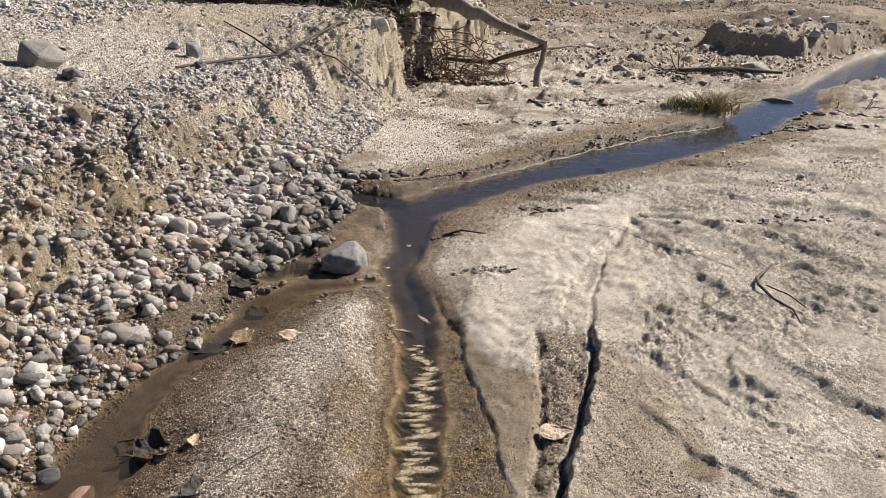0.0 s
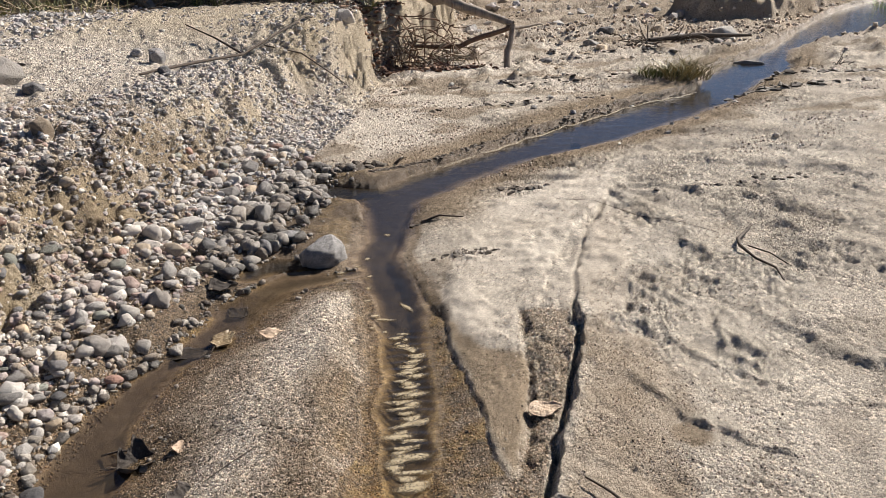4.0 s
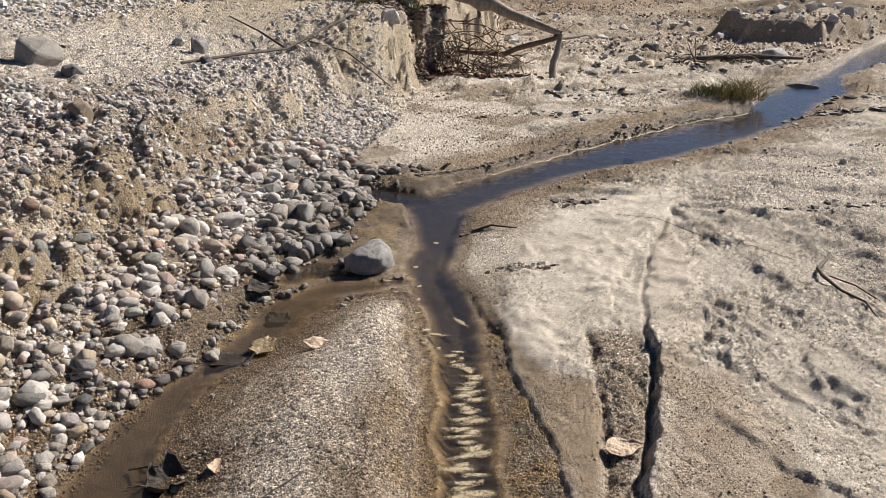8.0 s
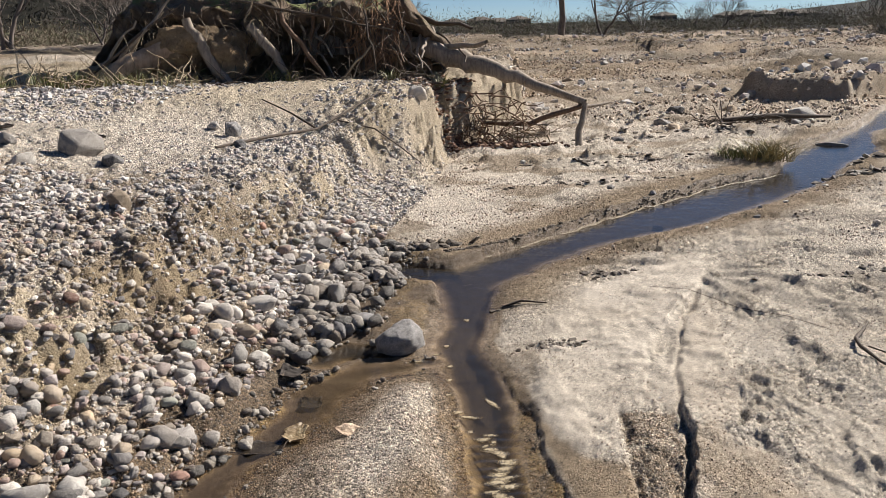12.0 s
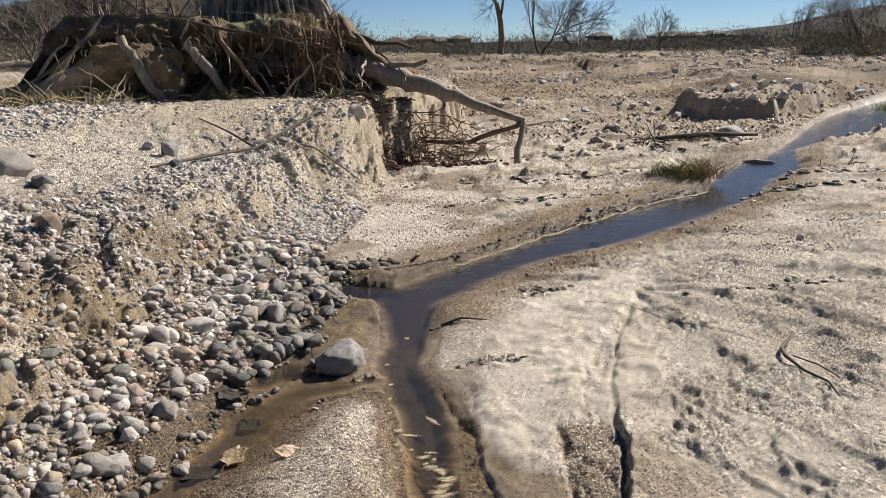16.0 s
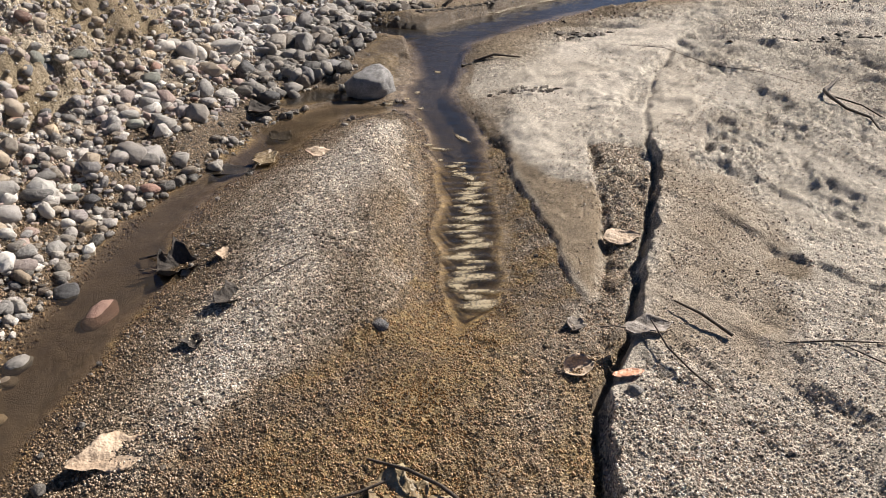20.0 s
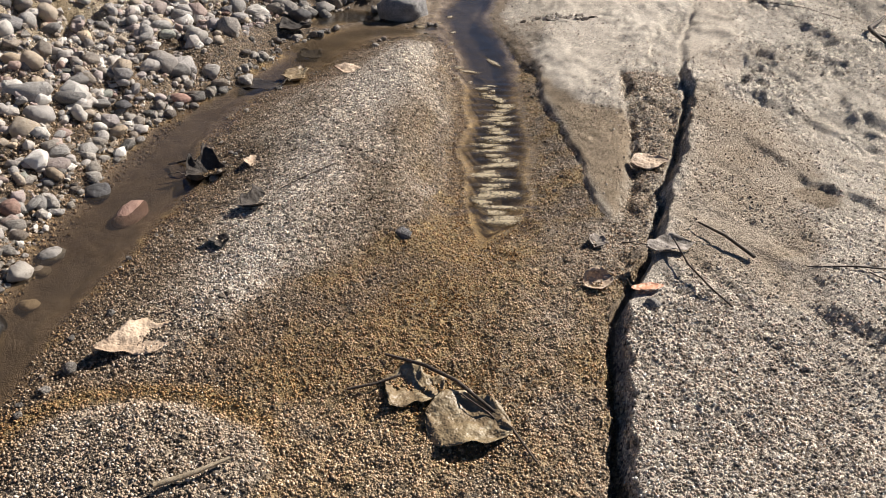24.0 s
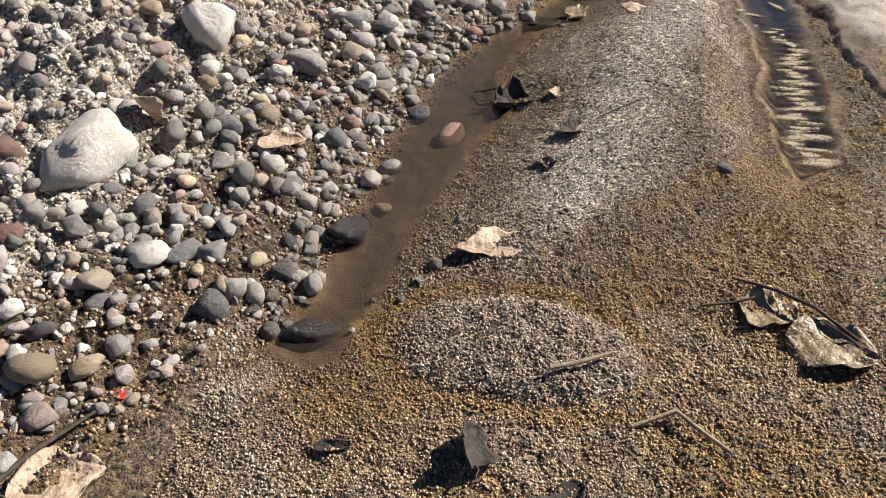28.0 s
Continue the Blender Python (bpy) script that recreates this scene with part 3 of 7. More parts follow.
    algae = np.maximum(algae, shelf_r * np.clip(0.45 + 0.6 * fbm(x, y, 0.12, 3, 74), 0, 0.9))
    algae = np.maximum(algae, flank * np.clip(0.3 + 0.5 * fbm(x, y, 0.15, 3, 79), 0, 0.9))
    soil = step(0.32, 0.5, s) * (1 - step(0.72, 0.95, s)) * k1 * (0.55 + 0.5 * fbm(x, y, 0.5, 2, 79)) * (y < 12)
    soil = np.maximum(soil, 0.6 * k2 * on_bank * (y < 14))
    grit = np.maximum((x < 0.36) * (y < 3.8) * 1.0, 0.75 * on_bank)
    grit = np.maximum(grit, 0.15 + 0.3 * step(0.0, 0.35, fbm(x, y, 0.6, 3, 72)))
    grit = np.maximum(grit, 0.9 * fan)
    grit = np.maximum(grit, right * (1 - step(1.6, 2.4, y)) * 0.5)
    grit = np.maximum(grit, 1 - step(0.8, 1.1, oval))
    grit = np.maximum(grit, 0.65 * right * (1 - step(1.45, 1.75, y)))
    grit = np.where(plain_sand > 0.5, np.minimum(grit, 0.36 + 0.2 * fbm(x, y, 0.2, 2, 70)), grit)
    grit = np.maximum(grit, np.maximum(shelf_r, wet_rill))
    near_crack = (c_side > 0) * (x > 0.25) * (1 - step(0.35, 0.7, c)) * (1 - step(1.45, 1.75, y + 0.15 * fbm(x, y, 0.2, 3, 68)))
    grit = np.maximum(grit, 0.95 * near_crack)
    grit = grit * step(-0.03, 0.02, d_w)
    grit = grit * (1 - 0.6 * step(4.6, 5.6, y) * (1 - on_bank))
    # damp sand beside the channel and right of the crack
    damp = np.maximum(1.0 * damp_lobe, 0.85 * grey * (0.85 + 0.3 * fbm(x, y, 0.3, 2, 78)))
    damp = np.maximum(damp, 0.25 * near_crack)
    damp = np.maximum(damp, 0.9 * (1 - step(0.03, 0.08, np.hypot((x - 1.19) * 1.2, y - 2.03) - 0.03)))
    damp = np.maximum(damp, near_run * 0.5 * (d_main < 0.35) * (x > 0.3) * (1 - pale))
    damp = np.maximum(damp * (1 - pale), 0.3 * apron)
    damp = np.maximum(damp, 0.75 * step(0.12, 0.4, fbm(x * 0.45, y, 0.5, 3, 86)) * step(5.0, 6.5, y) * (1 - on_bank) * (1 - step(18, 26, y)))
    damp = np.maximum(damp, right * 0.22 * step(0.2, 0.5, fbm(x, y, 0.45, 3, 88)))
    damp = np.maximum(damp, (1 - step(0.25, 0.6, d_main)) * step(4.2, 4.6, y) * (1 - step(9, 14, y)))
    damp = np.maximum(damp, (1 - step(0.10, 0.32, d_side + 0.08 * fbm(x, y, 0.25, 2, 96))) * (y < 3.7) * (1 - on_bank))
    crest = np.exp(-((to_line(x + 0.03 * fbm(x, y, 0.25, 3, 83), y, CREST)[0] / 0.15) ** 2))
    on_bar = step(0.0, 0.12, d_w) * step(-1.1, -0.9, x) * (1 - step(0.1, 0.3, x)) * step(1.2, 1.4, y) * (1 - step(3.5, 3.8, y)) * (1 - on_bank)
    damp = np.maximum(damp, on_bar * np.clip(0.95 - 0.85 * crest + 0.3 * fbm(x, y, 0.3, 4, 80, 0.6), 0.05, 1))
    damp = np.maximum(damp, 0.95 * mud)
    damp = np.maximum(damp, np.clip(1.1 - np.abs(s - 0.14) / 0.46 + 0.35 * fbm(x, y, 0.3, 3, 84), 0, 0.95) * (1 - step(5.8, 6.6, y)))
    damp = np.maximum(damp, step(10, 20, dist) * np.clip(0.9 + 0.5 * fbm(x * 0.6, y, 2.5, 4, 98), 0.2, 1.0))
    algae = np.maximum(algae, 0.55 * (d_main < 0) * (y < 3.15) * step(1.9, 2.1, y))
    damp = np.maximum(damp, 0.85 * (1 - step(0.8, 1.1, oval)))
    return z, np.clip(wet, 0, 1), np.clip(algae, 0, 1), np.clip(soil, 0, 1), np.clip(grit, 0, 1), d_w, np.clip(damp, 0, 1), veg, (1 - 0.65 * plain_sand) * (0.1 + 0.9 * step(-0.04, 0.03, d_w))


def sheet(name, xs, ys, zs, keep=None):
    """A mesh from grids of places, with the faces that keep marks."""
    rows, cols = xs.shape
    ids = np.arange(rows * cols).reshape(rows, cols)
    quads = np.stack([ids[:-1, :-1], ids[:-1, 1:], ids[1:, 1:], ids[1:, :-1]], -1).reshape(-1, 4)
    co = np.stack([xs, ys, zs], -1).reshape(-1, 3)
    if keep is not None:
        kf = (keep[:-1, :-1] | keep[:-1, 1:] | keep[1:, 1:] | keep[1:, :-1]).reshape(-1)
        quads = quads[kf]
        used = np.unique(quads)
        back = np.zeros(len(co), int)
        back[used] = np.arange(len(used))
        co, quads = co[used], back[quads]
    return mesh_of(name, co, quads)


def mesh_of(name, co, faces):
    """A mesh from arrays of places and of faces that all have the same number of corners."""
    me = bpy.data.meshes.new(name)
    n, k = faces.shape
    me.vertices.add(len(co)), me.loops.add(n * k), me.polygons.add(n)
    me.vertices.foreach_set("co", np.ascontiguousarray(co, dtype=np.float32).ravel())
    me.loops.foreach_set("vertex_index", np.ascontiguousarray(faces, dtype=np.int32).ravel())
    me.polygons.foreach_set("loop_start", np.arange(0, n * k, k, dtype=np.int32))
    me.update(calc_edges=True)
    me.validate()
    me.polygons.foreach_set("use_smooth", np.ones(len(me.polygons), dtype=bool))
    return me


ORIGIN = (0.0, -0.25)
ANGLES = np.radians(np.concatenate([np.arange(-180, -54, 3.0), np.arange(-54, 52, 0.16), np.arange(52, 180, 3.0), [180.0]]))
RADII = np.concatenate([[0.02, 0.25, 0.4], 0.5 * np.exp(np.arange(0, math.log(17), 0.0042)), 8.51 * np.exp(np.arange(0, math.log(28 / 8.51), 0.0065)), np.geomspace(28.4, 3500, 70)])
AA, RR = np.meshgrid(ANGLES, RADII)
GX, GY = ORIGIN[0] + RR * np.sin(AA), ORIGIN[1] + RR * np.cos(AA)
GZ, G_WET, G_ALGAE, G_SOIL, G_GRIT, G_DW, G_DAMP, G_VEG, G_CRUST = terrain(GX, GY)
ground = new("ground", sheet("ground", GX, GY, GZ))
tagged(ground, "pale coarse river sand with wet margins and a gravel bank", "river bed", kind="structure")
for nm, arr in (("wet", G_WET), ("algae", G_ALGAE), ("soil", G_SOIL), ("grit", G_GRIT), ("damp", G_DAMP), ("veg", G_VEG), ("crust", G_CRUST)):
    ground.data.attributes.new(nm, "FLOAT", "POINT").data.foreach_set("value", arr.astype(np.float32).ravel())
ground.data.materials.append(M_GROUND)
GRID = np.stack([GZ, G_WET, G_ALGAE, G_SOIL, G_GRIT, G_DW, G_DAMP, G_VEG], -1)


def ground_at(x, y):
    """Height and surface zones at plan points, read off the ground's own mesh."""
    x, y = np.asarray(x, float), np.asarray(y, float)
    dx, dy = x - ORIGIN[0], y - ORIGIN[1]
    i = np.clip(np.interp(np.hypot(dx, dy), RADII, np.arange(len(RADII))), 0, len(RADII) - 1.001)
    j = np.clip(np.interp(np.arctan2(dx, dy), ANGLES, np.arange(len(ANGLES))), 0, len(ANGLES) - 1.001)
    a, b = i.astype(int), j.astype(int)
    u, v = (i - a)[..., None], (j - b)[..., None]
    q = (GRID[a, b] * (1 - u) + GRID[a + 1, b] * u) * (1 - v) + (GRID[a, b + 1] * (1 - u) + GRID[a + 1, b + 1] * u) * v
    return np.moveaxis(q, -1, 0)


def height(x, y):
    return float(ground_at(np.array([x]), np.array([y]))[0][0])


def water_material():
    m = Mat("stream_water")
    t = m.tree
    pos = m.coord()
    n = m.bump(m.noise(14, 3, 0.55, pos), 0.6, 0.006)
    n = m.bump(m.noise(60, 2, 0.5, pos), 0.6, 0.0012, n)
    clear = t.nodes.new("ShaderNodeBsdfTransparent")
    m.put(clear.inputs[0], m.ramp(m.attr("depth"), (0.0, (0.92, 0.89, 0.84)), (0.02, (0.70, 0.64, 0.54)), (0.055, (0.32, 0.29, 0.24))))
    gloss = t.nodes.new("ShaderNodeBsdfGlossy")
    gloss.inputs["Roughness"].default_value = 0.04
    m.put(gloss.inputs["Normal"], n)
    fres = m.node("Fresnel", 0, IOR=1.38, Normal=n)
    mixer = t.nodes.new("ShaderNodeMixShader")
    silt = t.nodes.new("ShaderNodeBsdfDiffuse")
    cloud = m.ramp(m.noise(5, 4, 0.6, pos), (0.35, 0.7), (0.65, 1.15))
    m.put(silt.inputs["Color"], m.mix(1.0, m.ramp(m.attr("depth"), (0.0, (0.075, 0.06, 0.042)), (0.025, (0.046, 0.037, 0.027)), (0.055, (0.034, 0.031, 0.028))), cloud, "MULTIPLY"))
    murk = t.nodes.new("ShaderNodeMixShader")
    m.put(murk.inputs[0], m.ramp(m.attr("depth"), (0.0, 0.0), (0.02, 0.5), (0.055, 0.62))), m.put(murk.inputs[1], clear.outputs[0]), m.put(murk.inputs[2], silt.outputs[0])
    m.put(mixer.inputs[0], fres), m.put(mixer.inputs[1], murk.outputs[0]), m.put(mixer.inputs[2], gloss.outputs[0])
    t.links.new(mixer.outputs[0], t.nodes["Material Output"].inputs[0])
    return m.mat


RIFFLE = step(1.95, 2.2, GY) * (1 - step(2.95, 3.2, GY)) * (np.abs(GX - 0.3) < 0.3)
WZ = 0.0012 * fbm(GX, GY, 0.12, 2, 91) + RIFFLE * 0.003 * np.sin((GY + 0.5 * (GX - 0.3) ** 2 + 0.02 * fbm(GX, GY, 0.2, 2, 93)) / 0.052 * 2 * np.pi)
water = new("water", sheet("water", GX, GY, WZ, (GZ < 0.012) & (G_DW < 0.25) & (RR < 200) & (np.abs(AA) < 0.9)))
tagged(water, "shallow clear stream water reflecting the blue sky", "water", kind="structure")
water.visible_shadow = False
w_at = np.array([v.co[:2] for v in water.data.vertices])
water.data.attributes.new("depth", "FLOAT", "POINT").data.foreach_set("value", np.maximum(0, -ground_at(w_at[:, 0], w_at[:, 1])[0]).astype(np.float32))
water.data.materials.append(water_material())

# ---- mesh helpers ----
def part(name, bm, material, parent=None, label="", smooth=True):
    """Link a bmesh as one mesh object under a thing or a part."""
    me = bpy.data.meshes.new(name)
    bm.to_mesh(me)
    bm.free()
    if smooth:
        me.polygons.foreach_set("use_smooth", np.ones(len(me.polygons), dtype=bool))
    return link(name, me, material, parent, label)


def link(name, me, material, parent=None, label=""):
    ob = new(name, me)
    if material and not me.materials:
        me.materials.append(material)
    ob.parent = parent
    if label:
        ob["label"] = label
    return ob


def empty(name, at, rz=0.0, ry=0.0, rx=0.0):
    ob = new(name)
    ob.empty_display_size = 0.1
    ob.matrix_world = pose(*at, rx, ry, rz)
    return ob


def ico(level):
    bm = bmesh.new()
    bmesh.ops.create_icosphere(bm, subdivisions=level, radius=1.0)
    co = np.array([v.co[:] for v in bm.verts])
    fa = np.array([[v.index for v in f.verts] for f in bm.faces])
    bm.free()
    return co, fa


ICO = {k: ico(k) for k in (1, 2, 3, 4)}


def stone_shape(level, seed, angular=0.5, flat=0.7):
    """An uneven water-worn stone of about unit radius: a ball cut by soft planes, with lumps."""
    rng = np.random.RandomState(seed)
    co, fa = ICO[level]
    co = co.copy()
    r = np.full(len(co), 1.0)
    for _ in range(11):
        nrm = rng.normal(size=3) * (1, 1, 1.2)
        nrm /= np.linalg.norm(nrm)
        dot = co @ nrm
        reach = rng.uniform(0.5, 0.95)
        cut = np.minimum(r, np.where(dot > 0.05, reach / np.maximum(dot, 0.05), 9))
        r = r * (1 - angular) + cut * angular
    lump = sum(rng.uniform(0.03, 0.08) * np.sin(co @ rng.normal(size=3) * 2.6 + rng.uniform(0, 6)) for _ in range(3))
    if level > 2:
        lump = lump + 0.025 * fbm(co[:, 0] * 2 + seed, co[:, 1] * 2 + co[:, 2] * 1.7, 0.6, 3, seed % 50)
    co = co * (r * (1 + lump))[:, None]
    co *= np.array([rng.uniform(0.95, 1.25), rng.uniform(0.65, 0.95), flat * rng.uniform(0.75, 1.1)])
    co /= np.ptp(co[:, 0]) / 2
    return co, fa


def hull_stone(seed, corners, bevel, flat=0.7, boxy=0.35, segments=2):
    """A broken, water-worn stone: the hull of a few jittered corners with worn edges. Places within one unit of the middle, and triangles."""
    rng = np.random.RandomState(seed)
    k = np.arange(corners) + 0.5
    phi, th = np.arccos(1 - 2 * k / corners), np.pi * (1 + 5**0.5) * k + rng.uniform(0, 6)
    d = np.stack([np.cos(th) * np.sin(phi), np.sin(th) * np.sin(phi), np.cos(phi)], -1) + rng.normal(0, 0.16, (corners, 3))
    d /= np.linalg.norm(d, axis=1, keepdims=True)
    d = d * (1 - boxy) + boxy * d / np.abs(d).max(1, keepdims=True) * 0.85
    d *= rng.uniform(0.82, 1.08, (corners, 1))
    d *= (1.0, rng.uniform(0.62, 0.95), flat * rng.uniform(0.8, 1.15))
    bm = bmesh.new()
    for c in d:
        bm.verts.new(c)
    res = bmesh.ops.convex_hull(bm, input=bm.verts)
    loose = [v for v in res["geom_interior"] if isinstance(v, bmesh.types.BMVert)]
    bmesh.ops.delete(bm, geom=loose, context="VERTS")
    if bevel:
        bmesh.ops.bevel(bm, geom=bm.edges[:], offset=bevel, segments=segments, profile=0.6, affect="EDGES", clamp_overlap=True)
    bmesh.ops.triangulate(bm, faces=bm.faces[:])
    bm.verts.index_update()
    co = np.array([v.co[:] for v in bm.verts])
    fa = np.array([[v.index for v in f.verts] for f in bm.faces])
    bm.free()
    co -= (co.max(0) + co.min(0)) / 2
    co /= np.ptp(co[:, 0]) / 2
    return co, fa


def worn_stone(seed, level, angular, flat):
    """A broken, river-worn stone with soft facets, chipped edges and a rough skin."""
    co, fa = stone_shape(level, seed, angular, flat)
    d = co / np.linalg.norm(co, axis=1, keepdims=True)
    rough = 0.045 * fbm(d[:, 0] * 1.3 + seed, d[:, 1] * 1.3 + d[:, 2] * 1.1, 0.5, 3, seed % 40, 0.6) + 0.015 * fbm(d[:, 0] * 4 + d[:, 2] * 3, d[:, 1] * 4 - d[:, 2] * 3, 0.5, 2, seed % 37)
    return mesh_of("stone", co * (1 + rough)[:, None], fa)


STONES = [worn_stone(100 + k, 2 + (k % 4 == 0), 0.62 + 0.09 * (k % 4), 0.62 + 0.1 * (k % 4)) for k in range(24)]
SMOOTH_STONES = [worn_stone(160 + k, 3, 0.74 + 0.06 * (k % 4), 0.72 + 0.08 * (k % 4)) for k in range(10)]


def stone_material(name, base, dark, fleck, rough=0.8, fleck_at=0.5):
    m = Mat(name)
    pos = m.coord()
    rnd = m.node("ObjectInfo", 5)
    col = m.mix(m.ramp(m.noise(24, 5, 0.65, pos), (0.3, 0.0), (0.7, 1.0)), base, dark)
    col = m.mix(m.ramp(m.noise(170, 4, 0.75, pos), (fleck_at, 0.0), (fleck_at + 0.22, 0.75)), col, fleck)
    col = m.mix(m.ramp(m.noise(13, 5, 0.75, pos), (0.5, 0.0), (0.72, 0.25)), col, (0.46, 0.41, 0.34) if rough > 0.5 else dark)
    tint = m.ramp(rnd, (0.0, (0.45, 0.43, 0.42)), (0.5, (0.9, 0.87, 0.84)), (1.0, (1.45, 1.40, 1.35)))
    col = m.mix(1.0, col, tint, "MULTIPLY")
    n = m.bump(m.noise(55, 6, 0.75, pos), 0.75, 0.018)
    n = m.bump(m.noise(420, 2, 0.6, pos), 0.35, 0.0015, n)
    return m.done(col, rough, n)


STONE_MATS = {
    "white": (stone_material("pale_granite", (0.58, 0.56, 0.525), (0.42, 0.40, 0.365), (0.26, 0.25, 0.24), fleck_at=0.56), "pale grey granite river stone, sun-bleached and dusty"),
    "grey": (stone_material("grey_rock", (0.34, 0.33, 0.315), (0.24, 0.235, 0.225), (0.46, 0.44, 0.41)), "mid-grey rounded river stone bedded in gravel"),
    "green": (stone_material("green_rock", (0.27, 0.285, 0.25), (0.19, 0.20, 0.175), (0.37, 0.37, 0.33)), "greenish grey smooth river stone in gravel"),
    "slate": (stone_material("slate_rock", (0.165, 0.165, 0.17), (0.10, 0.098, 0.102), (0.27, 0.265, 0.26), 0.7), "dark slate-grey river stone among pebbles"),
    "tan": (stone_material("tan_rock", (0.46, 0.37, 0.26), (0.35, 0.28, 0.2), (0.46, 0.40, 0.31)), "tan sandstone river stone with worn edges"),
    "red": (stone_material("red_rock", (0.34, 0.2, 0.155), (0.26, 0.16, 0.13), (0.40, 0.29, 0.23)), "reddish brown river stone among pebbles"),
    "wet": (stone_material("wet_rock", (0.045, 0.043, 0.042), (0.028, 0.027, 0.026), (0.09, 0.085, 0.08), 0.16), "black wet glistening stone at the water's edge"),
}


CUT_STONES = [mesh_of("stone", *hull_stone(970 + k, 12 + k, 0.05, 0.8, 0.4, 1)) for k in range(4)]
for me in CUT_STONES:
    me.polygons.foreach_set("use_smooth", np.zeros(len(me.polygons), dtype=bool))


def stone(x, y, size, tint, seed, group="stones on the gravel bank", flat=1.0, sink=0.3, name="stone", label=""):
    """One stone of a given width, resting partly buried."""
    rng = random.Random(seed)
    me = STONES[seed % len(STONES)] if size < 0.1 else SMOOTH_STONES[seed % len(SMOOTH_STONES)]
    if size >= 0.1 and y > 4.6:
        me = CUT_STONES[seed % len(CUT_STONES)]
    mat, words = STONE_MATS[tint]
    ob = new(name, me)
    if not me.materials:
        me.materials.append(None)
    ob.material_slots[0].link = "OBJECT"
    ob.material_slots[0].material = mat
    r = size / 2
    ob.matrix_world = Matrix.LocRotScale((x, y, height(x, y) + r * 0.62 * flat * (1 - 2 * sink) + 0.002), Euler((rng.uniform(-0.25, 0.25), rng.uniform(-0.25, 0.25), rng.uniform(0, 6.28))),
                                         (r, r * rng.uniform(0.85, 1.1), r * flat))
    return tagged(ob, label or words, "stone", group)


def scatter_mesh(name, pts, sizes, level, seed, variants=14, angular=0.8, flat=0.65, sink=0.25):
    """Many stones joined in one mesh: places, sizes."""
    rng = np.random.RandomState(seed)
    shapes = [hull_stone(seed * 31 + k, 8 + k % 5, 0.0, flat, 0.45) if level == 1 else hull_stone(seed * 31 + k, 8 + k % 5, 0.05 + 0.04 * (k % 3), flat * (0.8 + 0.15 * (k % 4)), 0.45, 1) for k in range(variants)]
    cos, fas, base = [], [], 0
    z = ground_at(pts[:, 0], pts[:, 1])[0]
    for (x, y), zz, s, k in zip(pts, z, sizes, rng.randint(0, variants, len(pts))):
        co, fa = shapes[k]
        a, b = rng.uniform(0, 6.28), rng.normal(0, 0.35)
        ca, sa, cb, sb = math.cos(a), math.sin(a), math.cos(b), math.sin(b)
        rot = np.array([[ca, -sa * cb, sa * sb], [sa, ca * cb, -ca * sb], [0, sb, cb]])
        cos.append(co @ rot.T * (s / 2) + (x, y, zz + s * 0.5 * flat * (1 - 2 * sink)))
        fas.append(fa + base)
        base += len(co)
    me = mesh_of(name, np.concatenate(cos), np.concatenate(fas))
    if level < 2:
        me.polygons.foreach_set("use_smooth", np.zeros(len(me.polygons), dtype=bool))
    return me


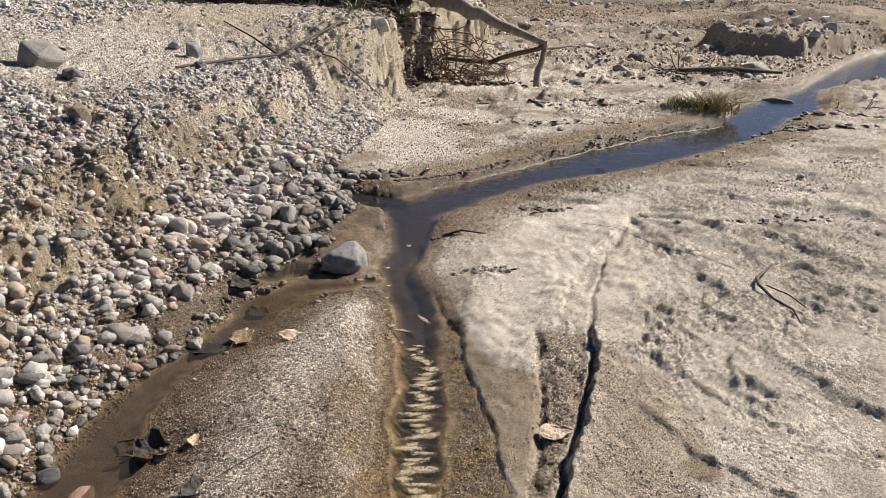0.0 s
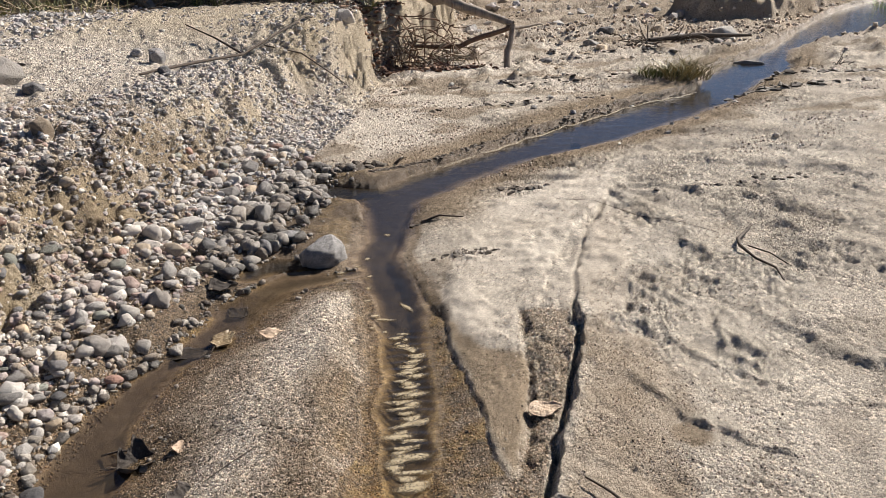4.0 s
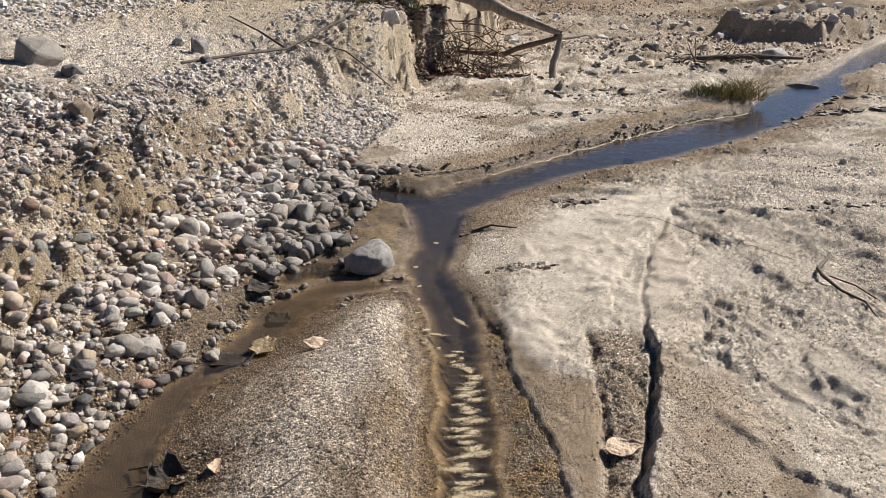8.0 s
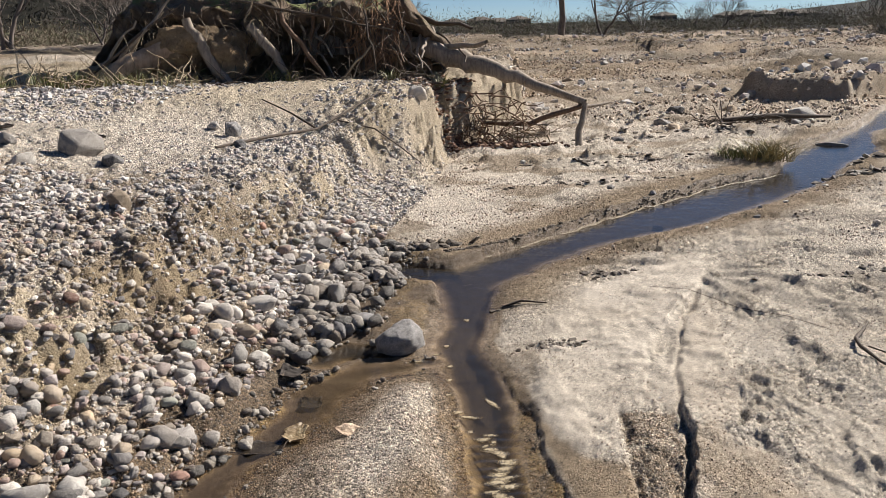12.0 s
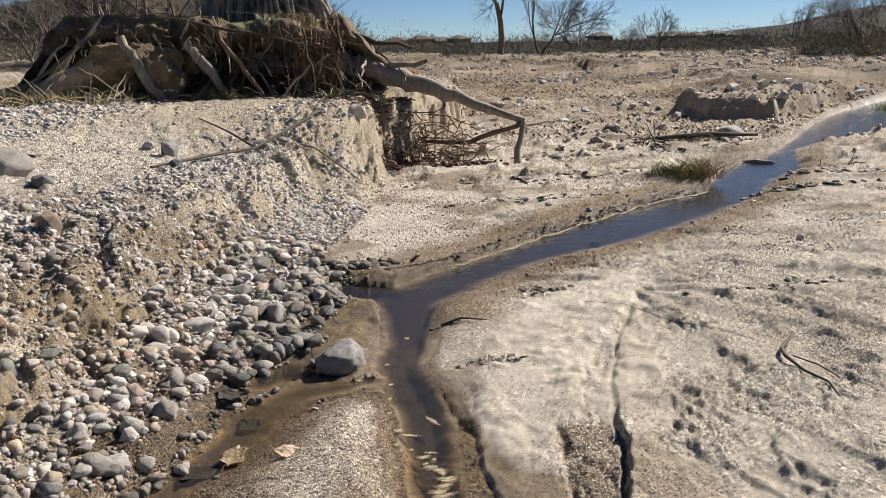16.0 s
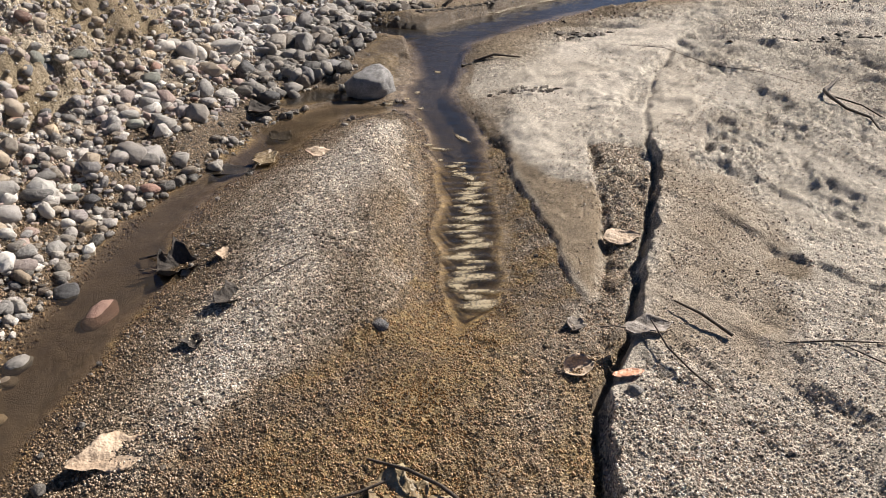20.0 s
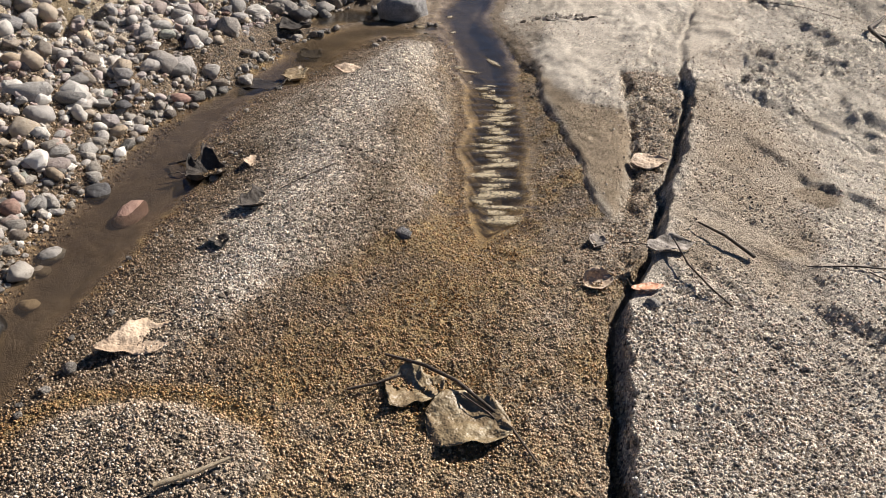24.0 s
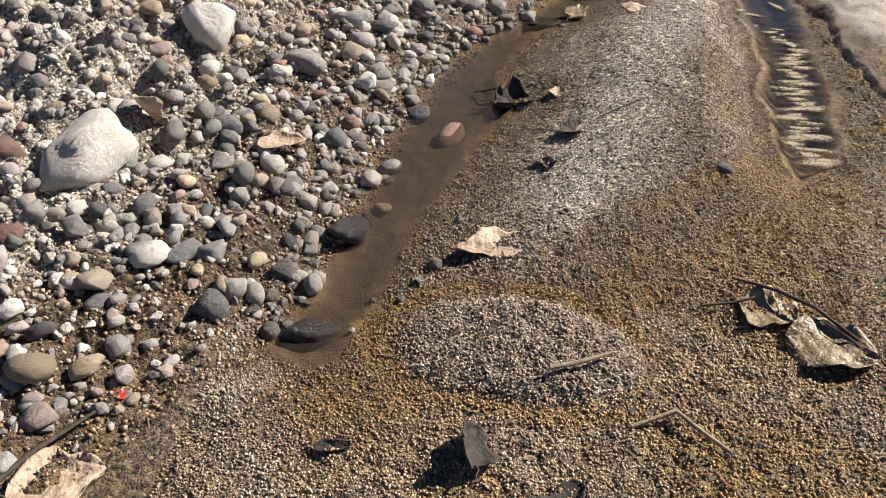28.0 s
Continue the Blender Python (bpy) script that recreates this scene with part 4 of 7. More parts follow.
# ---- stones ----
# x, y, width
NOTABLE = {
    "white": [(-0.95, 1.92, 0.076), (-1.24, 1.75, 0.087), (-1.59, 1.39, 0.051), (-1.36, 1.09, 0.038), (-1.62, 0.98, 0.10), (-1.38, 1.30, 0.09), (-0.84, 3.06, 0.12), (-0.79, 3.30, 0.092), (-2.32, 5.71, 0.17), (-0.79, 4.22, 0.128),
              (-1.06, 2.62, 0.075), (-1.02, 3.51, 0.078), (-0.91, 4.24, 0.11), (-1.7, 3.5, 0.16), (-1.53, 3.6, 0.081), (-0.62, 3.86, 0.11), (-1.52, 2.1, 0.07), (-2.6, 6.2, 0.16)],
    "grey": [(-1.2, 2.62, 0.155), (-1.46, 1.46, 0.081), (-1.25, 1.44, 0.064), (-1.17, 1.66, 0.083), (-1.16, 2.01, 0.045), (-1.04, 2.14, 0.061), (-1.64, 1.32, 0.058), (-1.34, 1.68, 0.07), (-1.28, 2.29, 0.14), (-1.0, 2.47, 0.08),
             (-1.1, 2.8, 0.101), (-0.7, 3.8, 0.14), (-0.66, 4.37, 0.176), (-0.94, 3.34, 0.089), (-1.02, 2.73, 0.077), (0.0, 5.54, 0.126), (-0.27, 4.67, 0.174), (-0.38, 5.5, 0.141), (-0.49, 5.04, 0.136), (-0.13, 5.49, 0.156),
             (-1.06, 2.39, 0.078), (-0.9, 3.56, 0.094), (-1.98, 4.26, 0.097), (-0.49, 5.82, 0.132), (-1.5, 1.75, 0.09)],
    "green": [(-1.36, 1.76, 0.064), (-1.58, 1.62, 0.11), (-1.19, 3.7, 0.098), (-0.93, 3.79, 0.094), (-0.9, 4.74, 0.101), (-1.28, 3.46, 0.077), (-1.33, 1.5, 0.06)],
    "slate": [(-1.4, 1.86, 0.107), (-1.32, 1.34, 0.102), (-1.21, 1.19, 0.087), (-1.22, 2.07, 0.06), (-1.11, 1.94, 0.067), (-1.07, 6.89, 0.156), (-0.43, 3.93, 0.137), (-0.55, 4.16, 0.108),
              (-0.25, 4.2, 0.139), (-0.34, 4.54, 0.117), (-1.81, 5.93, 0.155), (-2.39, 5.41, 0.14), (-1.36, 2.99, 0.093), (-1.41, 3.07, 0.071), (-1.45, 3.9, 0.086), (-0.92, 2.25, 0.08)],
    "tan": [(-1.5, 2.33, 0.074), (-1.16, 1.37, 0.057), (-1.21, 1.27, 0.069), (-1.3, 1.95, 0.082), (-0.95, 1.85, 0.048), (-0.93, 1.71, 0.052), (-1.52, 2.05, 0.083), (-1.51, 1.19, 0.048), (-1.77, 2.29, 0.092), (-1.45, 4.81, 0.181),
            (-1.31, 2.83, 0.071), (-1.33, 2.52, 0.074), (-1.15, 3.09, 0.071), (-1.08, 3.99, 0.087), (-0.78, 5.17, 0.096), (-0.98, 4.02, 0.088), (-1.45, 0.93, 0.085), (-1.37, 0.97, 0.07)],
    "red": [(-1.8, 1.5, 0.09), (-1.68, 1.26, 0.081), (-1.47, 1.88, 0.065), (-1.1, 2.09, 0.057), (-1.35, 3.63, 0.07), (-0.93, 3.93, 0.074), (-1.28, 3.12, 0.057)],
}
for tint, rows in NOTABLE.items():
    for k, (x, y, w) in enumerate(rows):
        stone(x, y, w * 0.98, tint, int(1000 * abs(x) + 77 * y) + k)

# stones with a character of their own
boulder = new("boulder", worn_stone(958, 4, 0.38, 1.0))
boulder.data.materials.append(stone_material("boulder_granite", (0.34, 0.335, 0.335), (0.13, 0.13, 0.135), (0.50, 0.49, 0.47), 0.75))
boulder.matrix_world = Matrix.LocRotScale((0.07, 4.03, 0.04), Euler((0.1, 0.1, 0.35)), (0.135, 0.125, 0.13))
tagged(boulder, "grey granite boulder standing in the stream fork", "boulder")
stone(-2.08, 6.2, 0.33, "white", 7, name="boulder", group="", flat=0.95, label="large pale blue-grey granite rock on the gravel bank", sink=0.15)
stone(-1.22, 7.5, 0.19, "slate", 9, name="boulder", group="", flat=1.0, label="dark grey rounded rock on the sandy bank top", sink=0.15)
stone(-1.42, 7.65, 0.13, "grey", 3, name="boulder", group="", label="grey rock beside a larger one on the bank")
stone(0.57, 9.2, 0.24, "white", 2, name="boulder", group="", flat=1.0, label="pale rock lodged in the cut bank", sink=0.2)
stone(6.75, 11.95, 0.42, "white", 4, name="boulder", group="", label="pale flat boulder by the upstream water", sink=0.3)
stone(5.9, 9.75, 0.4, "grey", 11, name="boulder", group="", flat=0.5, label="flat pale stone in the upstream shallows", sink=0.3)
stone(-1.57, 2.25, 0.15, "white", 7, name="boulder", group="", flat=1.15, label="pale blocky granite stone on the gravel slope", sink=0.12)
stone(-1.64, 1.55, 0.27, "white", 12, name="boulder", group="", flat=0.85, label="large white smooth stone lying among cobbles", sink=0.15)
stone(-1.0, 1.2, 0.15, "wet", 6, name="boulder", group="", flat=0.7, label="black wet stone in the side pool", sink=0.25)
stone(-0.99, 1.56, 0.125, "wet", 8, name="boulder", group="", flat=0.9, label="black stone at the side pool edge", sink=0.2)
stone(-0.8, 2.14, 0.14, "red", 13, name="boulder", group="", flat=0.55, label="flat reddish grey stone lying in the side channel", sink=0.38)
stone(-0.11, 4.3, 0.17, "slate", 10, name="boulder", group="", flat=0.8, label="dark angular rock beside the boulder", sink=0.2)
stone(2.27, 6.25, 0.10, "wet", 3, name="boulder", group="", flat=0.7, label="small black stone in the stream", sink=0.3)
stone(0.54, 1.52, 0.035, "white", 3, name="pebble", group="", label="small white pebble beside fallen leaves")
stone(-0.02, 1.9, 0.045, "slate", 4, name="pebble", group="", label="small dark pebble on wet sand")

rng = np.random.RandomState(7)
M_WETSTONE = rock_material("wet_pebble", ((0.0, (0.05, 0.048, 0.045)), (0.25, (0.12, 0.105, 0.09)), (0.4, (0.33, 0.30, 0.265)), (0.55, (0.16, 0.135, 0.105)), (0.7, (0.42, 0.385, 0.34)), (0.82, (0.24, 0.19, 0.14)), (1.0, (0.09, 0.07, 0.055))), 0.4)


def bank_points(count, y0, y1, s0, s1, seed, power=1.0):
    """Random plan points on the bank, by the way from its toe."""
    r = np.random.RandomState(seed)
    ys = r.uniform(y0, y1, count)
    xs = np.interp(-ys, [-p[1] for p in TOE], [p[0] for p in TOE]) - (s0 + (s1 - s0) * r.uniform(0, 1, count) ** power) * 1.04
    return np.stack([xs, ys], -1)


# more single cobbles along the foot of the bank
cob = np.concatenate([bank_points(70, 0.8, 2.2, -0.05, 0.75, 11), bank_points(70, 2.2, 3.6, -0.05, 0.6, 12), bank_points(60, 3.6, 6.2, -0.02, 0.6, 13)])
tints = ["grey", "white", "slate", "grey", "tan", "green", "grey", "slate", "red", "white"]
for k, (x, y) in enumerate(cob):
    stone(float(x), float(y), float(rng.uniform(0.024, 0.06) * (1 + 0.10 * y)), tints[rng.randint(10)], 3000 + k * 7, sink=0.22)


def gravel(name, label, sets, seed):
    mes = []
    for j, (pts, lo, hi, level) in enumerate(sets):
        r = np.random.RandomState(seed + j)
        sizes = lo * (hi / lo) ** (r.uniform(0, 1, len(pts)) ** (1.6 if name != "loose_stones" else 2.6))
        zone = ground_at(pts[:, 0], pts[:, 1])
        up = np.interp(-pts[:, 1], [-p[1] for p in TOE], [p[0] for p in TOE]) - pts[:, 0]
        patchy = fbm(pts[:, 0], pts[:, 1], 0.45, 3, seed)
        sandy = step(1.25, 1.5, up) * step(5.2, 6.0, pts[:, 1]) * (1 - step(2.7, 3.1, up)) if name == "gravel" else 0 * patchy
        bare = np.maximum(0.3 * zone[3], 0.75 * sandy) - 0.5 * patchy + (0.3 * zone[1] if name == "gravel" else 0)
        if name == "loose_stones":
            bare = 0.55 - 1.1 * fbm(pts[:, 0] * 0.6, pts[:, 1], 5.0, 3, seed + 7)
        keep = (zone[5] > -0.02) & (r.uniform(0, 1, len(pts)) > bare)
        sizes *= np.where(sandy > 0.5, 0.6, 1.0)
        sizes *= np.where((up > 0.7) & (pts[:, 1] > 3.4) & (name == "gravel"), 0.85, 1.0)
        mes.append(scatter_mesh(name, pts[keep], sizes[keep], level, seed + j))
    for j, me in enumerate(mes):
        dusty = name == "loose_stones" or name == "gravel" and sets[j][0][:, 1].max() > 7
        ob = link(name, me, M_WETSTONE if name == "wet_pebbles" else M_DUSTY if dusty else M_STONE)
        tagged(ob, label, "gravel", kind="stuff")


def plan_mud(count):
    r = np.random.RandomState(count)
    y = r.uniform(3.9, 5.8, count)
    x = np.interp(-y, [-p[1] for p in TOE], [p[0] for p in TOE]) + r.uniform(-0.1, 0.5, count) * r.uniform(0.45, 1, count)
    return np.stack([x, y], -1)


gravel("gravel", "mixed grey, tan and dark pebbles covering the sandy bank", [
    (bank_points(170, 2.3, 4.2, -0.06, 0.7, 51), 0.04, 0.115, 2),
    (bank_points(110, 4.0, 6.4, -0.04, 0.5, 52), 0.05, 0.14, 2),
    (bank_points(120, 0.8, 2.4, 0.0, 1.3, 53), 0.03, 0.08, 2),
    (bank_points(3600, 0.4, 2.6, -0.04, 1.9, 20, 0.9), 0.018, 0.055, 2),
    (bank_points(7500, 0.4, 2.6, -0.06, 1.9, 21, 0.9), 0.006, 0.030, 1),
    (bank_points(3400, 2.6, 4.6, -0.02, 1.9, 27, 0.9), 0.020, 0.065, 2),
    (bank_points(9500, 2.6, 4.6, -0.05, 1.9, 22, 0.9), 0.008, 0.040, 1),
    (bank_points(15000, 4.4, 7.6, -0.03, 2.8, 23), 0.010, 0.065, 1),
    (bank_points(9000, 4.4, 7.8, -0.03, 2.4, 29), 0.008, 0.03, 1),
    (bank_points(1500, 3.0, 5.4, 0.85, 2.6, 26), 0.018, 0.08, 2),
    (bank_points(9500, 7.2, 11.0, -0.02, 4.5, 24, 0.8), 0.014, 0.07, 1),
    (bank_points(1100, 8.4, 9.9, 1.9, 7.0, 25), 0.03, 0.13, 1),
], 41)

def plan_side(count, seed):
    r = np.random.RandomState(seed)
    p = np.array(SIDE)
    t = r.uniform(0, len(p) - 1, count)
    k = np.arange(len(p))
    w = np.interp(t, k, p[:, 2])
    off = np.where(r.uniform(0, 1, count) < 0.94, -1.0, 1.0) * w * r.uniform(0.8, 2.0, count)
    return np.stack([np.interp(t, k, p[:, 0]) + off, np.interp(t, k, p[:, 1]) + r.normal(0, 0.02, count)], -1)


gravel("wet_pebbles", "dark wet pebbles in the mud beside the stream", [
    (plan_mud(620), 0.025, 0.12, 2),
    (plan_mud(900), 0.008, 0.03, 1),
    (plan_side(320, 5), 0.018, 0.07, 2),
    (plan_side(600, 6), 0.008, 0.025, 1)], 91)

# loose pebbles and clods on the flats, stones on the far terrace
fx, fy = rng.uniform(-0.4, 9, 900), rng.uniform(5, 22, 900)
flats = np.stack([fx, fy], -1)[(fx > 0.35 * fy - 1.6)]
hx = rng.uniform(3, 42, 6500)
hy = 14 + 50 * rng.uniform(0, 1, 6500) ** 1.4
stones_far = np.stack([hx, hy], -1)
gravel("loose_stones", "scattered grey stones on the open river bed", [(flats, 0.015, 0.10, 1), (stones_far, 0.04, 0.34, 1)], 61)


def grains(name, label, pts, lo, hi, seed, sink=0.3):
    """Thousands of tiny six-cornered grains in one mesh, stained like the ground under them."""
    r = np.random.RandomState(seed)
    zone = ground_at(pts[:, 0], pts[:, 1])
    n = len(pts)
    size = lo * (hi / lo) ** (r.uniform(0, 1, n) ** 1.5)
    q = r.normal(size=(n, 4))
    q /= np.linalg.norm(q, axis=1, keepdims=True)
    w, i, j, k = q.T
    rot = np.stack([1 - 2 * (j * j + k * k), 2 * (i * j - k * w), 2 * (i * k + j * w), 2 * (i * j + k * w), 1 - 2 * (i * i + k * k), 2 * (j * k - i * w), 2 * (i * k - j * w), 2 * (j * k + i * w), 1 - 2 * (i * i + j * j)], -1).reshape(n, 3, 3)
    base = np.array([(1, 0, 0), (-1, 0, 0), (0, 1, 0), (0, -1, 0), (0, 0, 1), (0, 0, -1)], float)
    co = base[None] * r.uniform(0.7, 1.15, (n, 6, 1)) * np.array([1.0, 0.85, 0.75])
    co = np.einsum("nij,nvj->nvi", rot, co) * (size / 2)[:, None, None]
    co += np.stack([pts[:, 0], pts[:, 1], zone[0] + size * (0.5 - sink)], -1)[:, None]
    tri = np.array([(0, 2, 4), (2, 1, 4), (1, 3, 4), (3, 0, 4), (2, 0, 5), (1, 2, 5), (3, 1, 5), (0, 3, 5)])
    me = mesh_of(name, co.reshape(-1, 3), (tri[None] + 6 * np.arange(n)[:, None, None]).reshape(-1, 3))
    for nm, c in (("wet", 1), ("algae", 2), ("damp", 6)):
        me.attributes.new(nm, "FLOAT", "POINT").data.foreach_set("value", np.repeat(zone[c], 6).astype(np.float32))
    return tagged(link(name, me, M_GRAIN), label, "sand", kind="stuff")


def plan_points(count, box, seed, want):
    """Random plan points in a box, thinned by a share from 0 to 1 that want gives for the zones there."""
    r = np.random.RandomState(seed)
    x, y = r.uniform(box[0], box[1], count), r.uniform(box[2], box[3], count)
    zone = ground_at(x, y)
    keep = (r.uniform(0, 1, count) < want(x, y, zone)) & (zone[5] > -0.01)
    return np.stack([x, y], -1)[keep]


grains("coarse_sand", "coarse pale and dark mineral grains on the bar", plan_points(330000, (-1.15, 1.5, 0.55, 3.6), 15, lambda x, y, q: np.clip(1.3 * q[4] - 0.35, 0.0, 1) * np.clip(2.2 / (x * x + y * y + 0.4), 0.2, 1)), 0.004, 0.0105, 16)
grains("sand_crumbs", "rough grains and crumbs on the open sand", plan_points(90000, (0.5, 4.5, 1.2, 6.5), 17, lambda x, y, q: 0.65 * step(-0.25, 0.3, fbm(x, y, 0.7, 2, 42)) * (q[5] > 0.05)), 0.004, 0.013, 18, 0.4)
grains("bank_grit", "grit between the pebbles of the bank", np.concatenate([bank_points(26000, 0.5, 3.2, -0.1, 1.6, 19), bank_points(18000, 3.2, 8.2, -0.05, 2.8, 28)]), 0.006, 0.018, 20)
grains("river_bed_rubble", "grey and brown rubble strewn over the far river bed", plan_points(110000, (2.0, 34.0, 11.0, 48.0), 37, lambda x, y, q: np.clip(24 / (np.hypot(x, y) + 4), 0, 1) * step(-0.25, 0.45, fbm(x * 0.6, y, 3.0, 4, 54)) * (q[5] > 0.1) * (x < 0.95 * y)), 0.03, 0.13, 38, 0.4)
grains("flat_crumbs", "dark and pale crumbs strewn on the far sand", plan_points(60000, (0.0, 7.0, 5.2, 12.0), 27, lambda x, y, q: 0.6 * step(0.0, 0.35, fbm(x * 0.5, y, 0.8, 3, 52)) * (q[5] > 0.06)), 0.010, 0.032, 28, 0.4)

# ---- wood, leaves, foam ----
def tube_arrays(points, radii, sides=6, rough=0.0, seed=0):
    """A tapering limb through points: places and quads."""
    rng = np.random.RandomState(seed)
    p = np.array(points, float)
    r = np.interp(np.linspace(0, 1, len(p)), np.linspace(0, 1, len(radii)), radii)
    tan = np.gradient(p, axis=0)
    tan /= np.linalg.norm(tan, axis=1, keepdims=True) + 1e-9
    up = np.array([0.31, 0.17, 0.93]) if abs(tan[0][2]) < 0.9 else np.array([0.95, 0.2, 0.1])
    rings = []
    for k in range(len(p)):
        a = np.cross(tan[k], up)
        a /= np.linalg.norm(a) + 1e-9
        b = np.cross(a, tan[k])
        up = b
        th = np.linspace(0, 2 * np.pi, sides, endpoint=False)
        rr = r[k] * (1 + rough * rng.uniform(-1, 1, sides))
        rings.append(p[k] + np.outer(np.cos(th) * rr, a) + np.outer(np.sin(th) * rr, b))
    co = np.concatenate(rings)
    n = len(p)
    fa = [[k * sides + j, k * sides + (j + 1) % sides, (k + 1) * sides + (j + 1) % sides, (k + 1) * sides + j] for k in range(n - 1) for j in range(sides)]
    return co, np.array(fa)


def bend(a, b, n, sag, seed, wob=0.0):
    """Points from a to b with a sag and some wandering."""
    rng = np.random.RandomState(seed)
    a, b = np.array(a, float), np.array(b, float)
    t = np.linspace(0, 1, n)[:, None]
    p = a + (b - a) * t
    p[:, 2] -= sag * 4 * t[:, 0] * (1 - t[:, 0])
    if wob:
        steps = np.cumsum(rng.normal(0, wob, (n, 3)), axis=0)
        steps -= steps[0] + (steps[-1] - steps[0]) * t
        p += steps
    return p


def tubes_mesh(name, limbs):
    """Several limbs (points, radii, sides) joined."""
    cos, fas, base = [], [], 0
    for k, (pts, rad, sides) in enumerate(limbs):
        co, fa = tube_arrays(pts, rad, sides, 0.12, k)
        cos.append(co), fas.append(fa + base)
        base += len(co)
    return mesh_of(name, np.concatenate(cos), np.concatenate(fas))


def wood_material(name, pale, dark, scale=30.0, rough=0.85, stretch=(1, 1, 0.12)):
    m = Mat(name)
    c = m.coord(True)
    mp = m.node("Mapping", 0, Vector=c, Scale=Vector(stretch))
    grain = m.noise(scale, 6, 0.7, mp)
    col = m.mix(m.ramp(grain, (0.3, 0.0), (0.65, 1.0)), dark, pale)
    col = m.mix(m.ramp(m.noise(6, 4, 0.6, m.coord()), (0.4, 0.0), (0.75, 0.5)), col, m.mix(1.0, col, (0.55, 0.5, 0.45), "MULTIPLY"))
    n = m.bump(grain, 0.6, 0.01)
    return m.done(col, rough, n)


M_DEAD = wood_material("weathered_wood", (0.33, 0.28, 0.225), (0.14, 0.11, 0.085))
M_TWIG = wood_material("dark_twig", (0.11, 0.082, 0.06), (0.04, 0.03, 0.022), 60)
M_ROOT = wood_material("root_fibre", (0.21, 0.13, 0.08), (0.085, 0.05, 0.032), 50)
M_REED = wood_material("dry_reed", (0.40, 0.33, 0.23), (0.22, 0.17, 0.11), 60)


def twig(points, radii, material, label, name="stick", category="stick", group="", forks=()):
    ob = link(name, tubes_mesh(name, [(points, radii, 7)]), material)
    for f_pts, f_rad in forks:
        link("fork", tubes_mesh("fork", [(f_pts, f_rad, 6)]), material, ob)
    return tagged(ob, label, category, group)


def on_ground(pts, lift=0.006):
    return [(x, y, height(x, y) + (h if h else lift)) for x, y, h in pts]


def leaf_material(name, pale, dark, spot, rough=0.7):
    m = Mat(name)
    pos = m.coord(True)
    c = m.mix(m.ramp(m.noise(9, 5, 0.7, pos), (0.35, 0.0), (0.65, 1.0)), dark, pale)
    c = m.mix(m.ramp(m.noise(38, 3, 0.7, pos), (0.55, 0.0), (0.7, 0.8)), c, spot)
    n = m.bump(m.noise(14, 4, 0.6, pos), 0.5, 0.05)
    return m.done(c, rough, n)


LEAVES = {
    "tan": leaf_material("dry_leaf", (0.56, 0.43, 0.31), (0.36, 0.26, 0.18), (0.13, 0.09, 0.06)),
    "algae": leaf_material("wet_leaf", (0.27, 0.205, 0.115), (0.16, 0.11, 0.06), (0.45, 0.38, 0.26), 0.5),
    "orange": leaf_material("fresh_fallen_leaf", (0.62, 0.31, 0.19), (0.52, 0.25, 0.14), (0.42, 0.2, 0.12), 0.5),
    "dark": leaf_material("rotten_leaf", (0.055, 0.043, 0.035), (0.022, 0.018, 0.015), (0.08, 0.066, 0.055), 0.85),
    "grey": leaf_material("skeleton_leaf", (0.26, 0.22, 0.19), (0.10, 0.08, 0.06), (0.42, 0.37, 0.32)),
    "red": leaf_material("red_leaf", (0.55, 0.05, 0.04), (0.40, 0.03, 0.03), (0.3, 0.05, 0.04), 0.5),
}


def leaf_blade(length, width, lobes, curl, fold, seed):
    """A leaf along x with a midrib, an uneven margin, curled and crumpled, with a little thickness."""
    rng = np.random.RandomState(seed)
    nu, nv = 22, 13
    u, v = np.meshgrid(np.linspace(0, 1, nu), np.linspace(-1, 1, nv), indexing="ij")
    half = np.sin(np.pi * np.clip(u, 0.001, 0.999) ** 0.75) ** 0.62
    half *= 1 + lobes * np.sin(u * 9.5 + rng.uniform(0, 6) + (v > 0) * 1.3) * np.abs(v) + 0.25 * lobes * np.sin(u * 31 + v * 3)
    x = (u - 0.5) * length + lobes * 0.12 * length * np.abs(v) * (1 - u)
    y = v * half * width / 2
    ph = rng.uniform(0, 6, 4)
    z = 0.6 * curl * (np.abs(v) ** 2) * width * half + 0.6 * fold * (u - 0.4) ** 2 * length
    z += 0.05 * width * (np.sin(u * 8 + v * 2.5 + ph[0]) + 0.7 * np.sin(u * 4 - v * 5 + ph[1])) * np.abs(v) + 0.02 * width * np.sin(u * 22 + v * 9 + ph[2])
    z -= 0.015 * width * np.exp(-((v / 0.12) ** 2))
    z -= np.percentile(z, 20)
    top = np.stack([x, y, z + 0.0012], -1).reshape(-1, 3)
    low = np.stack([x, y, z], -1).reshape(-1, 3)
    ids = np.arange(nu * nv).reshape(nu, nv)
    q = np.stack([ids[:-1, :-1], ids[1:, :-1], ids[1:, 1:], ids[:-1, 1:]], -1).reshape(-1, 4)
    off = nu * nv
    rim = np.concatenate([ids[0, :], ids[1:, -1], ids[-1, -2::-1], ids[-2:0:-1, 0]])
    nxt = np.roll(rim, -1)
    sides = np.stack([rim, nxt, nxt + off, rim + off], -1)
    return mesh_of("blade", np.concatenate([top, low]), np.concatenate([q, q[:, ::-1] + off, sides]))


